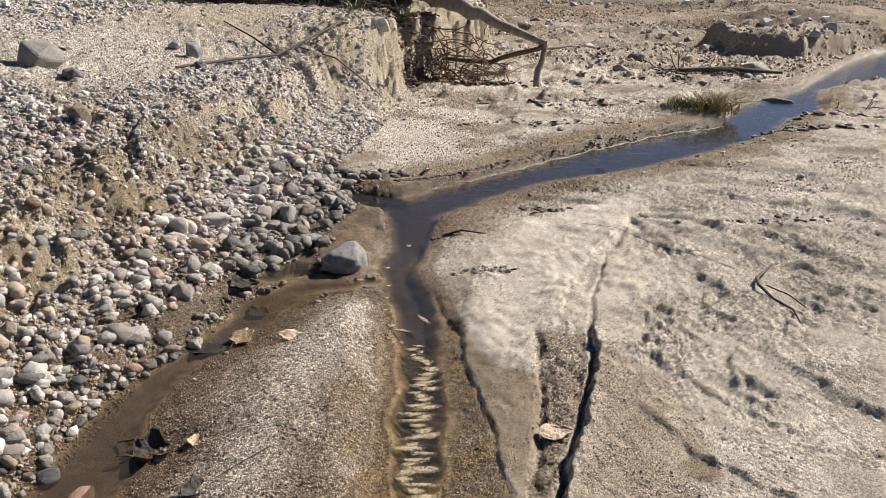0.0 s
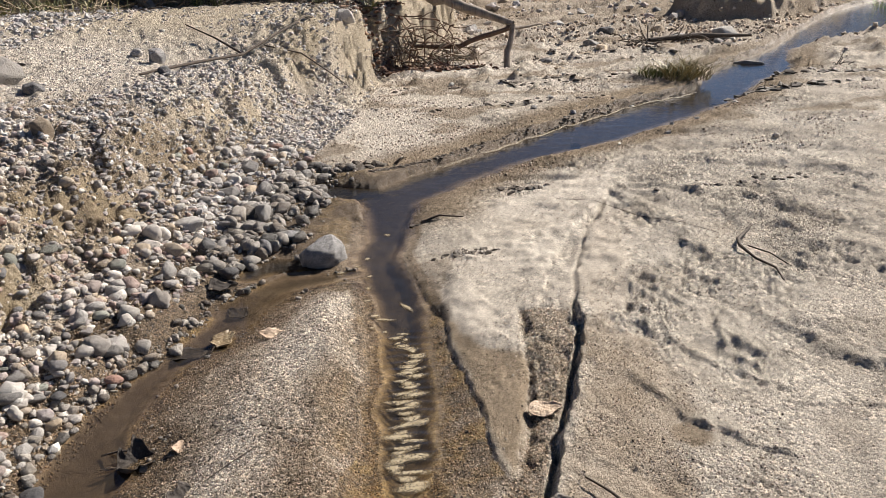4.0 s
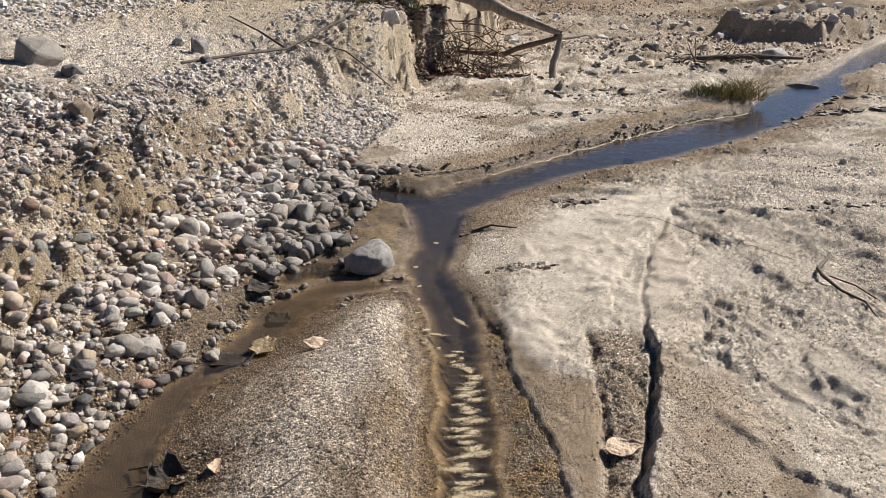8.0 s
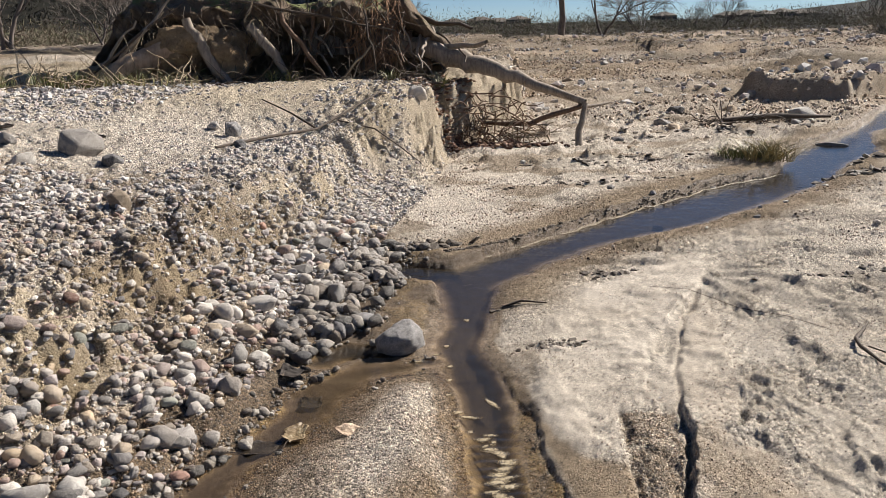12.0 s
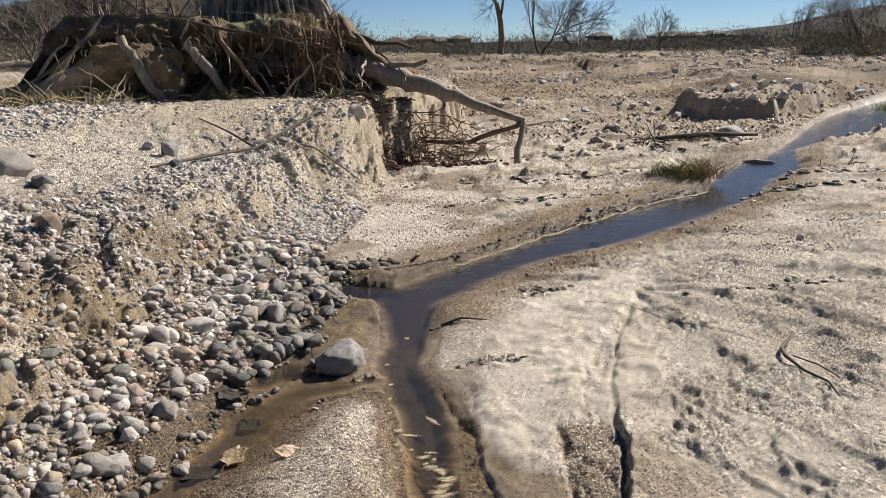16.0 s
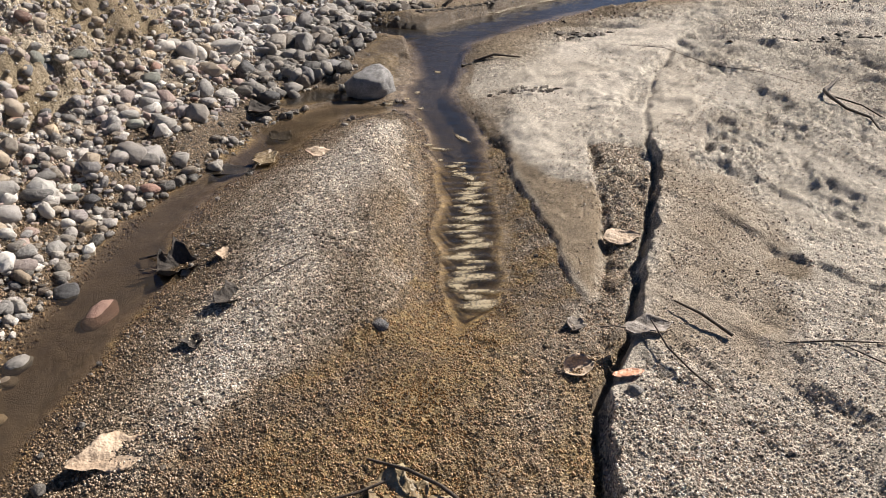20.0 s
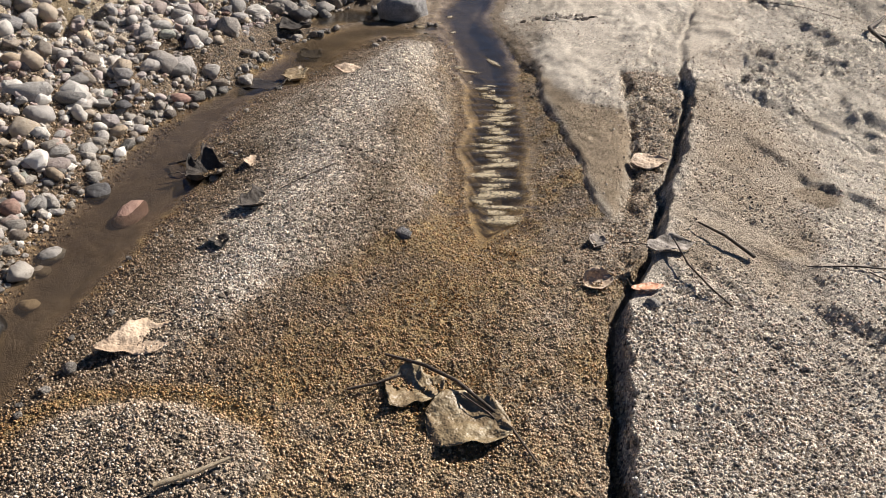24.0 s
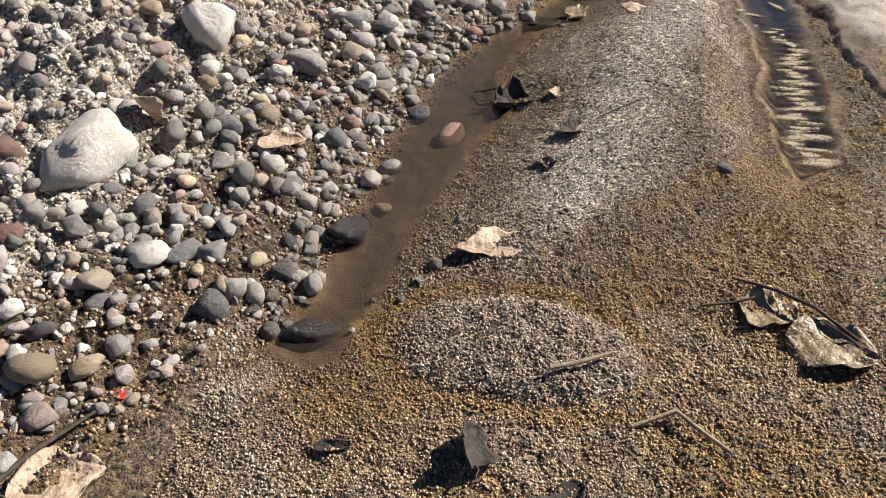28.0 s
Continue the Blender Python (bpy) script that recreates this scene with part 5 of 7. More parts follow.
def leaf(x, y, length, width, kind, label, rz=0.0, lobes=0.12, curl=0.15, fold=0.1, tilt=(0, 0), seed=0, stalk=0.5, lift=0.002):
    ob = empty("fallen_leaf", (x, y, height(x, y) + lift), rz, tilt[1], tilt[0])
    link("blade", leaf_blade(length, width, lobes, curl, fold, seed), LEAVES[kind], ob)
    if stalk:
        pts = bend((-length * 0.48, 0, 0.006), (-length * (0.48 + stalk), length * 0.15 * stalk, 0.008), 7, -0.012, seed + 1, 0.003)
        link("leaf_stalk", tubes_mesh("leaf_stalk", [(pts, (0.0018, 0.0014, 0.0024), 5)]), M_TWIG, ob)
    return tagged(ob, label, "leaf", "fallen leaves")


leaf(-0.62, 1.51, 0.19, 0.11, "tan", "crumpled dry tan leaf lying on wet sand", 200, 0.25, 0.2, 0.1, (2, -2), 3, 0.6)
leaf(-0.03, 1.31, 0.14, 0.12, "algae", "wet lobed leaf coated with yellow algae", 150, 0.3, 0.2, 0.1, (3, 2), 5, 0.9)
leaf(0.075, 1.20, 0.175, 0.14, "algae", "broad wet leaf coated with pale silt and algae", -22, 0.08, 0.10, 0.05, (5, -3), 8, 0.0, 0.012)
leaf(0.54, 1.575, 0.085, 0.027, "orange", "narrow orange-pink willow leaf lying on sand", 8, 0.0, 0.05, 0.05, (0, 3), 2, 0.2, 0.012)
leaf(0.45, 1.67, 0.085, 0.06, "tan", "curled dry leaf standing on its edge", 20, 0.08, 0.75, 0.5, (25, 0), 6, 0.3)
leaf(0.65, 1.745, 0.14, 0.06, "grey", "weathered grey skeleton leaf caught on the crack's edge", 12, 0.2, 0.3, 0.12, (12, 6), 11, 0.5, 0.015)
leaf(0.50, 1.86, 0.06, 0.05, "grey", "small pale curled leaf on the gravelly sand", 60, 0.15, 0.6, 0.4, (10, 0), 13, 0.3)
leaf(0.78, 2.3, 0.13, 0.08, "tan", "pale tan leaf lying at the bottom of the crack", 5, 0.12, 0.12, 0.1, (6, 0), 14, 0.0, 0.006)
leaf(-0.17, 3.05, 0.14, 0.085, "tan", "dry tan leaf on the crest of the sand bar", 170, 0.2, 0.3, 0.3, (0, -8), 17, 0.3)
leaf(-0.62, 2.36, 0.13, 0.12, "dark", "dark rotten leaf curled at the channel edge", 30, 0.4, 0.75, 0.5, (20, 8), 19, 0.4)
leaf(-0.47, 2.37, 0.07, 0.05, "tan", "small brown curled leaf on the sand bar", 80, 0.15, 0.4, 0.3, (0, 0), 20, 0.0)
leaf(-0.42, 2.06, 0.11, 0.075, "dark", "dark crumpled leaf half buried in sand", 45, 0.3, 0.6, 0.4, (10, 10), 21, 0.9)
leaf(-0.50, 1.89, 0.08, 0.05, "dark", "small dark leaf fragment in coarse sand", 110, 0.3, 0.5, 0.3, (0, 10), 22, 0.0)
leaf(-0.61, 0.87, 0.11, 0.07, "dark", "dark brown leaf standing upright in the sand", 95, 0.25, 0.5, 0.3, (38, 10), 25, 0.4, 0.02)
leaf(-1.31, 0.73, 0.16, 0.14, "tan", "dry tan leaf lying on the gravel", 35, 0.22, 0.15, 0.15, (0, 5), 27, 0.3)
leaf(-0.45, 0.78, 0.11, 0.07, "dark", "half-buried wet brown leaf in sand", 60, 0.2, 0.3, 0.2, (0, 0), 28, 0.0)
leaf(-0.86, 0.87, 0.07, 0.03, "dark", "small curled dark leaf on wet sand", 10, 0.1, 0.7, 0.6, (0, 0), 29, 0.0)
leaf(-1.29, 0.935, 0.03, 0.026, "red", "bright red leaf fragment on the gravel edge", 40, 0.2, 0.2, 0.2, (0, 10), 30, 0.0)
leaf(-1.23, 1.83, 0.14, 0.07, "tan", "dry tan leaf resting on pebbles", 30, 0.2, 0.35, 0.2, (8, 6), 31, 0.3, 0.03)
leaf(-1.55, 1.75, 0.14, 0.07, "tan", "brown curled leaf leaning against a stone", 70, 0.2, 0.6, 0.2, (0, 60), 32, 0.0, 0.05)
leaf(-0.53, 3.12, 0.17, 0.11, "dark", "wet brown leaf floating in the side channel", 20, 0.2, 0.12, 0.1, (0, 0), 33, 0.4, 0.015)
leaf(-0.40, 3.2, 0.15, 0.10, "algae", "wet yellowish leaf stranded in the side channel", 75, 0.2, 0.15, 0.1, (0, 0), 34, 0.4, 0.02)
leaf(-0.36, 3.5, 0.13, 0.10, "dark", "dark sodden leaf in the shallow side pool", 130, 0.25, 0.12, 0.1, (0, 0), 35, 0.0, 0.012)
leaf(-0.44, 3.72, 0.15, 0.12, "dark", "dark wet leaf in the side pool", 15, 0.25, 0.3, 0.2, (0, 0), 36, 0.0, 0.012)
leaf(-0.96, 1.63, 0.07, 0.02, "dark", "thin reddish strip of leaf at the pool edge", 120, 0.0, 0.2, 0.3, (0, 0), 37, 0.0, 0.02)
leaf(-2.2, 6.75, 0.22, 0.13, "dark", "dark brown leaf on the bank's sandy top", 15, 0.3, 0.5, 0.4, (10, 0), 38, 0.0)
leaf(-2.9, 6.8, 0.22, 0.10, "dark", "dark brown bark-like leaf on the bank top", 40, 0.3, 0.5, 0.4, (10, 0), 39, 0.0)
leaf(0.33, 1.02, 0.09, 0.05, "dark", "dark leaf scrap in the crack", 80, 0.3, 0.4, 0.3, (0, 0), 40, 0.0)

twig(on_ground([(2.47, 3.84, 0.02), (2.38, 3.74, 0.03), (2.26, 3.62, 0.035), (2.19, 3.48, 0.03), (2.2, 3.34, 0.02), (2.21, 3.18, 0.015), (2.17, 3.05, 0.008)]), (0.006, 0.010, 0.007, 0.004), M_TWIG, "dark curved stick lying on the sand")
twig(on_ground([(2.28, 3.55, 0.01), (2.33, 3.42, 0.008), (2.36, 3.28, 0.006)]), (0.004, 0.003), M_TWIG, "thin dark twig beside the curved stick")
twig(on_ground([(1.55, 4.55, 0), (1.75, 4.42, 0.01), (1.95, 4.2, 0.008), (2.1, 3.95, 0.012), (2.22, 3.75, 0.006)]), (0.001, 0.0014, 0.001), M_TWIG, "long thin dark twig half sunk in sand")
twig(on_ground([(-1.25, 6.75, 0.02), (-0.85, 7.3, 0.05), (-0.5, 7.85, 0.05), (-0.1, 8.4, 0.07), (0.2, 8.9, 0.05)]), (0.012, 0.014, 0.011, 0.006), M_TWIG, "long dry branch lying along the bank's edge",
     forks=[(on_ground([(-0.5, 7.85, 0.05), (-0.75, 8.1, 0.08), (-1.05, 8.35, 0.12)]), (0.012, 0.006)), (on_ground([(-0.3, 8.1, 0.06), (0.05, 8.15, 0.08), (0.3, 8.1, 0.05), (0.5, 8.15, 0.05)]), (0.009, 0.004))], name="branch", category="branch")
twig(on_ground([(-1.42, 0.68, 0.01), (-1.37, 0.78, 0.016), (-1.31, 0.88, 0.012)]), (0.006, 0.005, 0.003), M_TWIG, "brown twig lying against the gravel")
twig(on_ground([(-0.48, 1.055, 0.016), (-0.43, 1.075, 0.016), (-0.36, 1.11, 0.02)]), (0.005, 0.0045, 0.003), M_REED, "short pale twig on the sand mound")
twig(on_ground([(-0.08, 1.41, 0.012), (0.0, 1.35, 0.03), (0.06, 1.29, 0.035), (0.15, 1.19, 0.02), (0.19, 1.1, 0.008)]), (0.003, 0.0045, 0.0035, 0.002), M_TWIG, "dark wet twig lying behind two leaves")
twig(on_ground([(-0.16, 1.31, 0.006), (-0.1, 1.315, 0.012), (-0.05, 1.33, 0.02)]), (0.003, 0.003), M_TWIG, "thin leaf stalk on wet sand")
twig(on_ground([(0.86, 1.7, 0.012), (0.81, 1.78, 0.025), (0.77, 1.86, 0.02)]), (0.0045, 0.004, 0.0025), M_TWIG, "short dark twig beside a grey leaf")
twig(on_ground([(0.66, 1.75, 0.035), (0.66, 1.64, 0.03), (0.69, 1.56, 0.018), (0.72, 1.5, 0.01)]), (0.002, 0.0025, 0.002), M_TWIG, "thin curved leaf stalk over the sand")
twig(on_ground([(0.98, 1.66, 0), (1.1, 1.64, 0.008), (1.24, 1.62, 0)]), (0.0016, 0.0024, 0.0016), M_TWIG, "thin dark twig on the dry sand")
twig(on_ground([(1.12, 1.62, 0), (1.16, 1.55, 0.008), (1.2, 1.5, 0)]), (0.0016, 0.002, 0.0012), M_TWIG, "small dark twig end in sand")
twig(on_ground([(-0.33, 0.96, 0.006), (-0.25, 0.99, 0.02), (-0.21, 0.95, 0.022), (-0.16, 0.92, 0.008)]), (0.004, 0.005, 0.003), M_REED, "pale forked twig in churned sand")
twig(on_ground([(-0.75, 2.45, 0.01), (-0.68, 2.42, 0.03), (-0.6, 2.4, 0.02)]), (0.004, 0.003), M_TWIG, "wet dark twig by the side channel")
twig(on_ground([(0.68, 4.47, 0.01), (0.78, 4.46, 0.02), (0.92, 4.42, 0.006)]), (0.006, 0.007, 0.003), M_TWIG, "dark twig lying on sand by the stream bend")
twig(on_ground([(-0.36, 2.1, 0.006), (-0.29, 2.15, 0.012), (-0.22, 2.22, 0.004)]), (0.0016, 0.002), M_TWIG, "hair-thin stalk on coarse sand")


mud = Mat("dark_mud")
M_MUD = mud.done(mud.mix(mud.noise(60, 4, 0.7), (0.05, 0.038, 0.027), (0.12, 0.092, 0.065)), 0.75, mud.bump(mud.noise(90, 4), 0.6, 0.006))


def clods(name, at, spread, count, size, label, seed):
    """Dark mud crumbs and bark scraps, flat and uneven."""
    r = np.random.RandomState(seed)
    pts = np.array(at) + r.normal(0, 1, (count, 2)) * spread
    ob = link(name, scatter_mesh(name, pts, size * r.uniform(0.15, 1, count) ** 2, 1, seed, 7, 0.9, 0.35, 0.4), M_MUD)
    return tagged(ob, label, "debris", kind="stuff")


clods("bark_debris", (0.84, 3.83), (0.09, 0.025), 70, 0.05, "dark bark crumbs scattered on pale sand", 3)
clods("bark_debris", (1.38, 4.9), (0.10, 0.03), 70, 0.06, "dark clods on the sand above the bend", 4)
clods("bark_debris", (0.70, 4.47), (0.05, 0.015), 30, 0.05, "dark crumbs along a twig", 5)
clods("mud_clods", (0.33, 5.72), (0.14, 0.05), 90, 0.12, "dark mud clods at the undercut bank corner", 6)
clods("mud_clods", (4.9, 7.6), (0.5, 0.06), 120, 0.12, "dark mud crumbs on the sand beside the stream", 7)
clods("mud_clods", (6.1, 8.2), (0.5, 0.07), 120, 0.14, "dark debris strip on the far sand", 8)
clods("mud_clods", (-0.35, 1.05), (0.03, 0.05), 70, 0.024, "dark wet clods beside the sand mound", 9)
clods("mud_clods", (-0.12, 0.88), (0.12, 0.05), 160, 0.018, "wet dark crumbs in churned sand", 10)
clods("mud_clods", (-0.03, 1.92), (0.03, 0.02), 20, 0.03, "dark scrap on algae-stained sand", 11)
clods("mud_clods", (-0.47, 1.62), (0.025, 0.08), 40, 0.03, "dark crumbs in coarse sand", 12)
clods("mud_clods", (-0.15, 2.3), (0.04, 0.05), 30, 0.03, "dark crumbs on the bar's flank", 13)
clods("mud_clods", (3.0, 8.9), (0.9, 0.10), 160, 0.10, "dark debris line across the far sand", 14)
clods("mud_clods", (2.2, 7.7), (0.6, 0.06), 110, 0.08, "dark debris line beside the stream", 15)
clods("mud_clods", (2.9, 4.6), (0.3, 0.04), 80, 0.06, "dark crumbs on the dry sand", 16)
clods("mud_clods", (4.3, 10.9), (1.2, 0.25), 160, 0.13, "dark debris on the open river bed", 17)

def clods_along(pts, count, spread, size, label, seed):
    """Mud crumbs along the brink of a cut bank."""
    r = np.random.RandomState(seed)
    p = np.array(pts, float)
    t = r.uniform(0, len(p) - 1, count)
    k = np.arange(len(p))
    q = np.stack([np.interp(t, k, p[:, 0]), np.interp(t, k, p[:, 1])], -1) + r.normal(0, spread, (count, 2))
    ob = link("mud_crumbs", scatter_mesh("mud_crumbs", q, size * r.uniform(0.2, 1, count) ** 2, 1, seed, 7, 0.9, 0.45, 0.42), M_MUD)
    return tagged(ob, label, "debris", kind="stuff")


clods_along([(4.23, 8.02), (3.39, 7.585), (2.38, 6.875), (1.48, 6.165), (0.83, 5.675), (0.45, 5.52)], 620, 0.015, 0.045, "dark mud crumbs along the cut sand bank", 31)
clods_along([(0.76, 4.95), (0.68, 4.4), (0.52, 3.95), (0.56, 3.5), (0.53, 3.0), (0.52, 2.6), (0.48, 2.2)], 60, 0.02, 0.02, "dark crumbs along the channel's edge", 32)

# foam
fm = Mat("foam")
core = fm.attr("core")
bubbles = fm.cells(420)
froth = fm.noise(95, 5, 0.8)
M_FOAM = fm.done(fm.mix(fm.ramp(fm.math("ADD", core, fm.math("MULTIPLY", fm.math("SUBTRACT", froth, 0.5), 0.9)), (0.3, 0.0), (0.95, 1.0)), (0.15, 0.10, 0.045), (0.47, 0.38, 0.23)), 0.4, fm.bump(bubbles, 0.6, 0.004))
fm.put(fm.bsdf.inputs["Alpha"], fm.ramp(fm.math("ADD", fm.math("MULTIPLY", core, 0.55), fm.math("MULTIPLY", fm.math("SUBTRACT", froth, 0.5), 2.0)), (0.12, 0.0), (0.55, 0.8)))


def foam_patch(x, y, wide, deep, seed, tall=0.008, turn=0.0):
    """A low lens of foam riding on a ripple, with pointed ends and an uneven rim."""
    r = np.random.RandomState(seed)
    co, fa = ICO[3]
    co = co.copy()
    core = np.clip(1 - np.hypot(co[:, 0], co[:, 1]) ** 2, 0, 1)
    co[:, 1] *= np.sqrt(np.clip(1 - co[:, 0] ** 2, 0.02, 1)) ** 0.25
    co[:, 1] += 0.5 * (co[:, 0] - r.uniform(-0.3, 0.3)) ** 2 + 0.15 * np.sin(co[:, 0] * r.uniform(2, 4) + r.uniform(0, 6))
    co[:, :2] *= (1 + 0.10 * np.sin(co @ r.normal(size=3) * 5))[:, None]
    me = mesh_of("foam", co * (wide / 2, deep / 2, tall), fa)
    me.attributes.new("core", "FLOAT", "POINT").data.foreach_set("value", core.astype(np.float32))
    ob = link("foam", me, M_FOAM)
    ob.matrix_world = pose(x, y, 0.0025, 0, 0, turn)
    return tagged(ob, "thin cream-coloured foam ridge on a stream ripple", "foam", "foam ridges on the stream")


fr = random.Random(5)
for k in range(38):
    yy = 2.02 + 1.08 * (k / 38) + fr.uniform(-0.01, 0.01)
    cx = float(np.interp(yy, [2.0, 2.2, 2.4, 2.7, 3.1], [0.235, 0.275, 0.31, 0.355, 0.385]))
    wide = float(np.interp(yy, [2.0, 2.4, 2.7, 3.1], [0.19, 0.17, 0.145, 0.08])) * fr.uniform(0.35, 1.0)
    foam_patch(cx + fr.uniform(-0.04, 0.04), yy, wide, fr.uniform(0.026, 0.056), k, fr.uniform(0.003, 0.006), fr.uniform(-9, 9))
for k, (x, y, w, d, a) in enumerate([(0.31, 3.23, 0.12, 0.03, -12), (0.27, 3.28, 0.07, 0.03, -30), (0.43, 3.33, 0.035, 0.14, 22), (0.25, 3.45, 0.05, 0.03, 0), (0.27, 3.6, 0.045, 0.035, 0), (0.29, 3.75, 0.05, 0.04, 10),
                                     (0.24, 3.9, 0.05, 0.03, 0), (0.3, 4.0, 0.05, 0.03, 15), (0.15, 3.83, 0.07, 0.03, 0), (0.45, 4.35, 0.05, 0.04, 0), (0.25, 3.16, 0.05, 0.02, 0), (0.30, 3.11, 0.04, 0.02, 0)]):
    foam_patch(x, y, w, d, 100 + k, 0.003, a)


def edge_line(name, pts, width, label, seed):
    """A thin dried foam line that follows the water's edge."""
    p = np.array(pts, float)
    t = np.linspace(0, len(p) - 1, 160)
    k = np.arange(len(p))
    x, y = np.interp(t, k, p[:, 0]), np.interp(t, k, p[:, 1])
    y = y - 0.01 + 0.045 * fbm(x, y, 0.25, 4, seed, 0.6)
    w = width * (0.7 + 0.6 * np.abs(fbm(x, y, 0.2, 2, seed + 3)))
    rows = [(x + o * w * 0.5, y - o * w * 0.7, 0.004 + 0.006 * (1 - abs(o)) + 0 * x) for o in (-1, -0.4, 0.4, 1)]
    xs, ys, zs = (np.stack([r[c] for r in rows]) for c in range(3))
    me = sheet(name, xs, ys, zs)
    me.attributes.new("core", "FLOAT", "POINT").data.foreach_set("value", np.full(len(me.vertices), 0.72, dtype=np.float32))
    return tagged(link(name, me, M_FOAM), label, "foam", kind="stuff")


edge_line("foam_line", [(4.25, 7.98), (3.4, 7.55), (2.4, 6.84), (1.5, 6.13), (0.85, 5.64), (0.55, 5.45)], 0.018, "pale dried foam line along the cut sand bank", 3)

# ---- the undercut cottonwood ----
def bark_material():
    m = Mat("bark_with_furrow_shade")
    pos = m.coord()
    mp = m.node("Mapping", 0, Vector=pos, Scale=Vector((1, 1, 0.3)))
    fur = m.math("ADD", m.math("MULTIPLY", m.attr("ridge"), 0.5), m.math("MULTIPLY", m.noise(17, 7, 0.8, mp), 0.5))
    # furrow shade painted into the colour: low ridge values go nearly black
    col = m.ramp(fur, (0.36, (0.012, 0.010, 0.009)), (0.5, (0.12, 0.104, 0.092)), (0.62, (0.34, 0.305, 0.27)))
    col = m.mix(m.ramp(m.noise(2.2, 3, 0.6, pos), (0.45, 0.0), (0.7, 0.35)), col, (0.17, 0.11, 0.075))
    return m.done(col, 0.92, m.bump(fur, 1.0, 0.14))


M_BARK = bark_material()
ROOT_AT = (-0.5, 12.9)


def trunk_mesh():
    """A heavy trunk with deep furrows that flares into buttress roots."""
    nz, nt = 190, 380
    z, th = np.meshgrid(np.linspace(1.25, 7.2, nz), np.linspace(0, 2 * np.pi, nt, endpoint=False), indexing="ij")
    up = z - 1.25
    rad = 0.80 - 0.035 * up + 0.42 * np.exp(-up / 0.55)
    rad *= 1 + 0.10 * np.exp(-up / 0.9) * np.cos(th * 5 + 0.6) + 0.04 * np.cos(th * 3 + up)
    rad += 0.55 * np.exp(-up / 0.7) * np.exp(-((np.angle(np.exp(1j * (th + 0.15)))) / 0.5) ** 2)
    wavy = th * 8.5 + 0.5 * vnoise(up * 1.2, th * 2, 3)
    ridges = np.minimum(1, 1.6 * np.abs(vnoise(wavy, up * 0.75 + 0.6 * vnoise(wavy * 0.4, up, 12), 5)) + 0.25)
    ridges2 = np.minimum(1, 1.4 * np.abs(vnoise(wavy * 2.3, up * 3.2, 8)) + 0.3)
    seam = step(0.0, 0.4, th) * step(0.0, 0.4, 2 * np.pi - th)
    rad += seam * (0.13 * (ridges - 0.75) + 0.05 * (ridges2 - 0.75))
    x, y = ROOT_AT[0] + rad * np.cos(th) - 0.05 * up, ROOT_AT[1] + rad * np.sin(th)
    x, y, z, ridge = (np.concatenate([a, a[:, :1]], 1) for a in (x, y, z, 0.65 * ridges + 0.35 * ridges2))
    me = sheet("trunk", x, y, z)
    # ridge height, from which the bark colour takes its painted furrow shade
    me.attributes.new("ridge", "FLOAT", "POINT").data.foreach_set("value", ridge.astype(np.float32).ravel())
    return me


tree = empty("cottonwood_tree", (ROOT_AT[0], ROOT_AT[1], 1.2))


def under(ob, top):
    """Parent a world-space part under a thing without moving it."""
    ob.parent = top
    ob.matrix_parent_inverse = top.matrix_world.inverted()
    return ob


bpy.context.view_layer.update()
tree.matrix_world = pose(ROOT_AT[0], ROOT_AT[1], 1.2)
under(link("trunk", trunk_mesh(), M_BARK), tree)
for k, (dx, dy, dz, r) in enumerate([(-2.2, 0.6, 3.6, 0.42), (1.6, 1.2, 4.2, 0.45), (0.2, -0.8, 4.6, 0.36)]):
    a = (ROOT_AT[0] - 0.3, ROOT_AT[1], 6.8)
    pts = bend(a, (a[0] + dx, a[1] + dy, a[2] + dz), 10, -0.3, 60 + k, 0.06)
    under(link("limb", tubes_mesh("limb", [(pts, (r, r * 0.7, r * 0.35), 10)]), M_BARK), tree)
tagged(tree, "huge grey cottonwood with furrowed bark and undercut roots", "tree")


def soil_material(name, pale, dark, moss=0.0, rough=0.0):
    m = Mat(name)
    pos = m.coord()
    n1 = m.noise(5, 6, 0.7, pos)
    col = m.mix(m.ramp(n1, (0.35, 0.0), (0.65, 1.0)), dark, pale)
    if moss:
        up = m.node("SeparateXYZ", 2, Vector=m.node("NewGeometry", 1))
        col = m.mix(m.math("MULTIPLY", m.ramp(up, (0.55, 0.0), (0.85, 1.0)), m.ramp(m.noise(2.2, 4, 0.6, pos), (0.42, 0.0), (0.6, moss))), col, (0.13, 0.155, 0.045))
    nr = m.bump(n1, 0.8, 0.06)
    if rough:
        nr = m.bump(m.noise(11, 6, 0.8, pos), rough, 0.10, nr)
    return m.done(col, 0.95, m.bump(m.noise(40, 4, 0.7, pos), 0.6 + 0.4 * rough, 0.015 + 0.02 * rough, nr))


M_SOIL = soil_material("root_soil", (0.20, 0.15, 0.10), (0.085, 0.06, 0.04), 0.9)
M_CLAY = soil_material("bank_clay", (0.46, 0.335, 0.20), (0.20, 0.14, 0.085), rough=1.0)


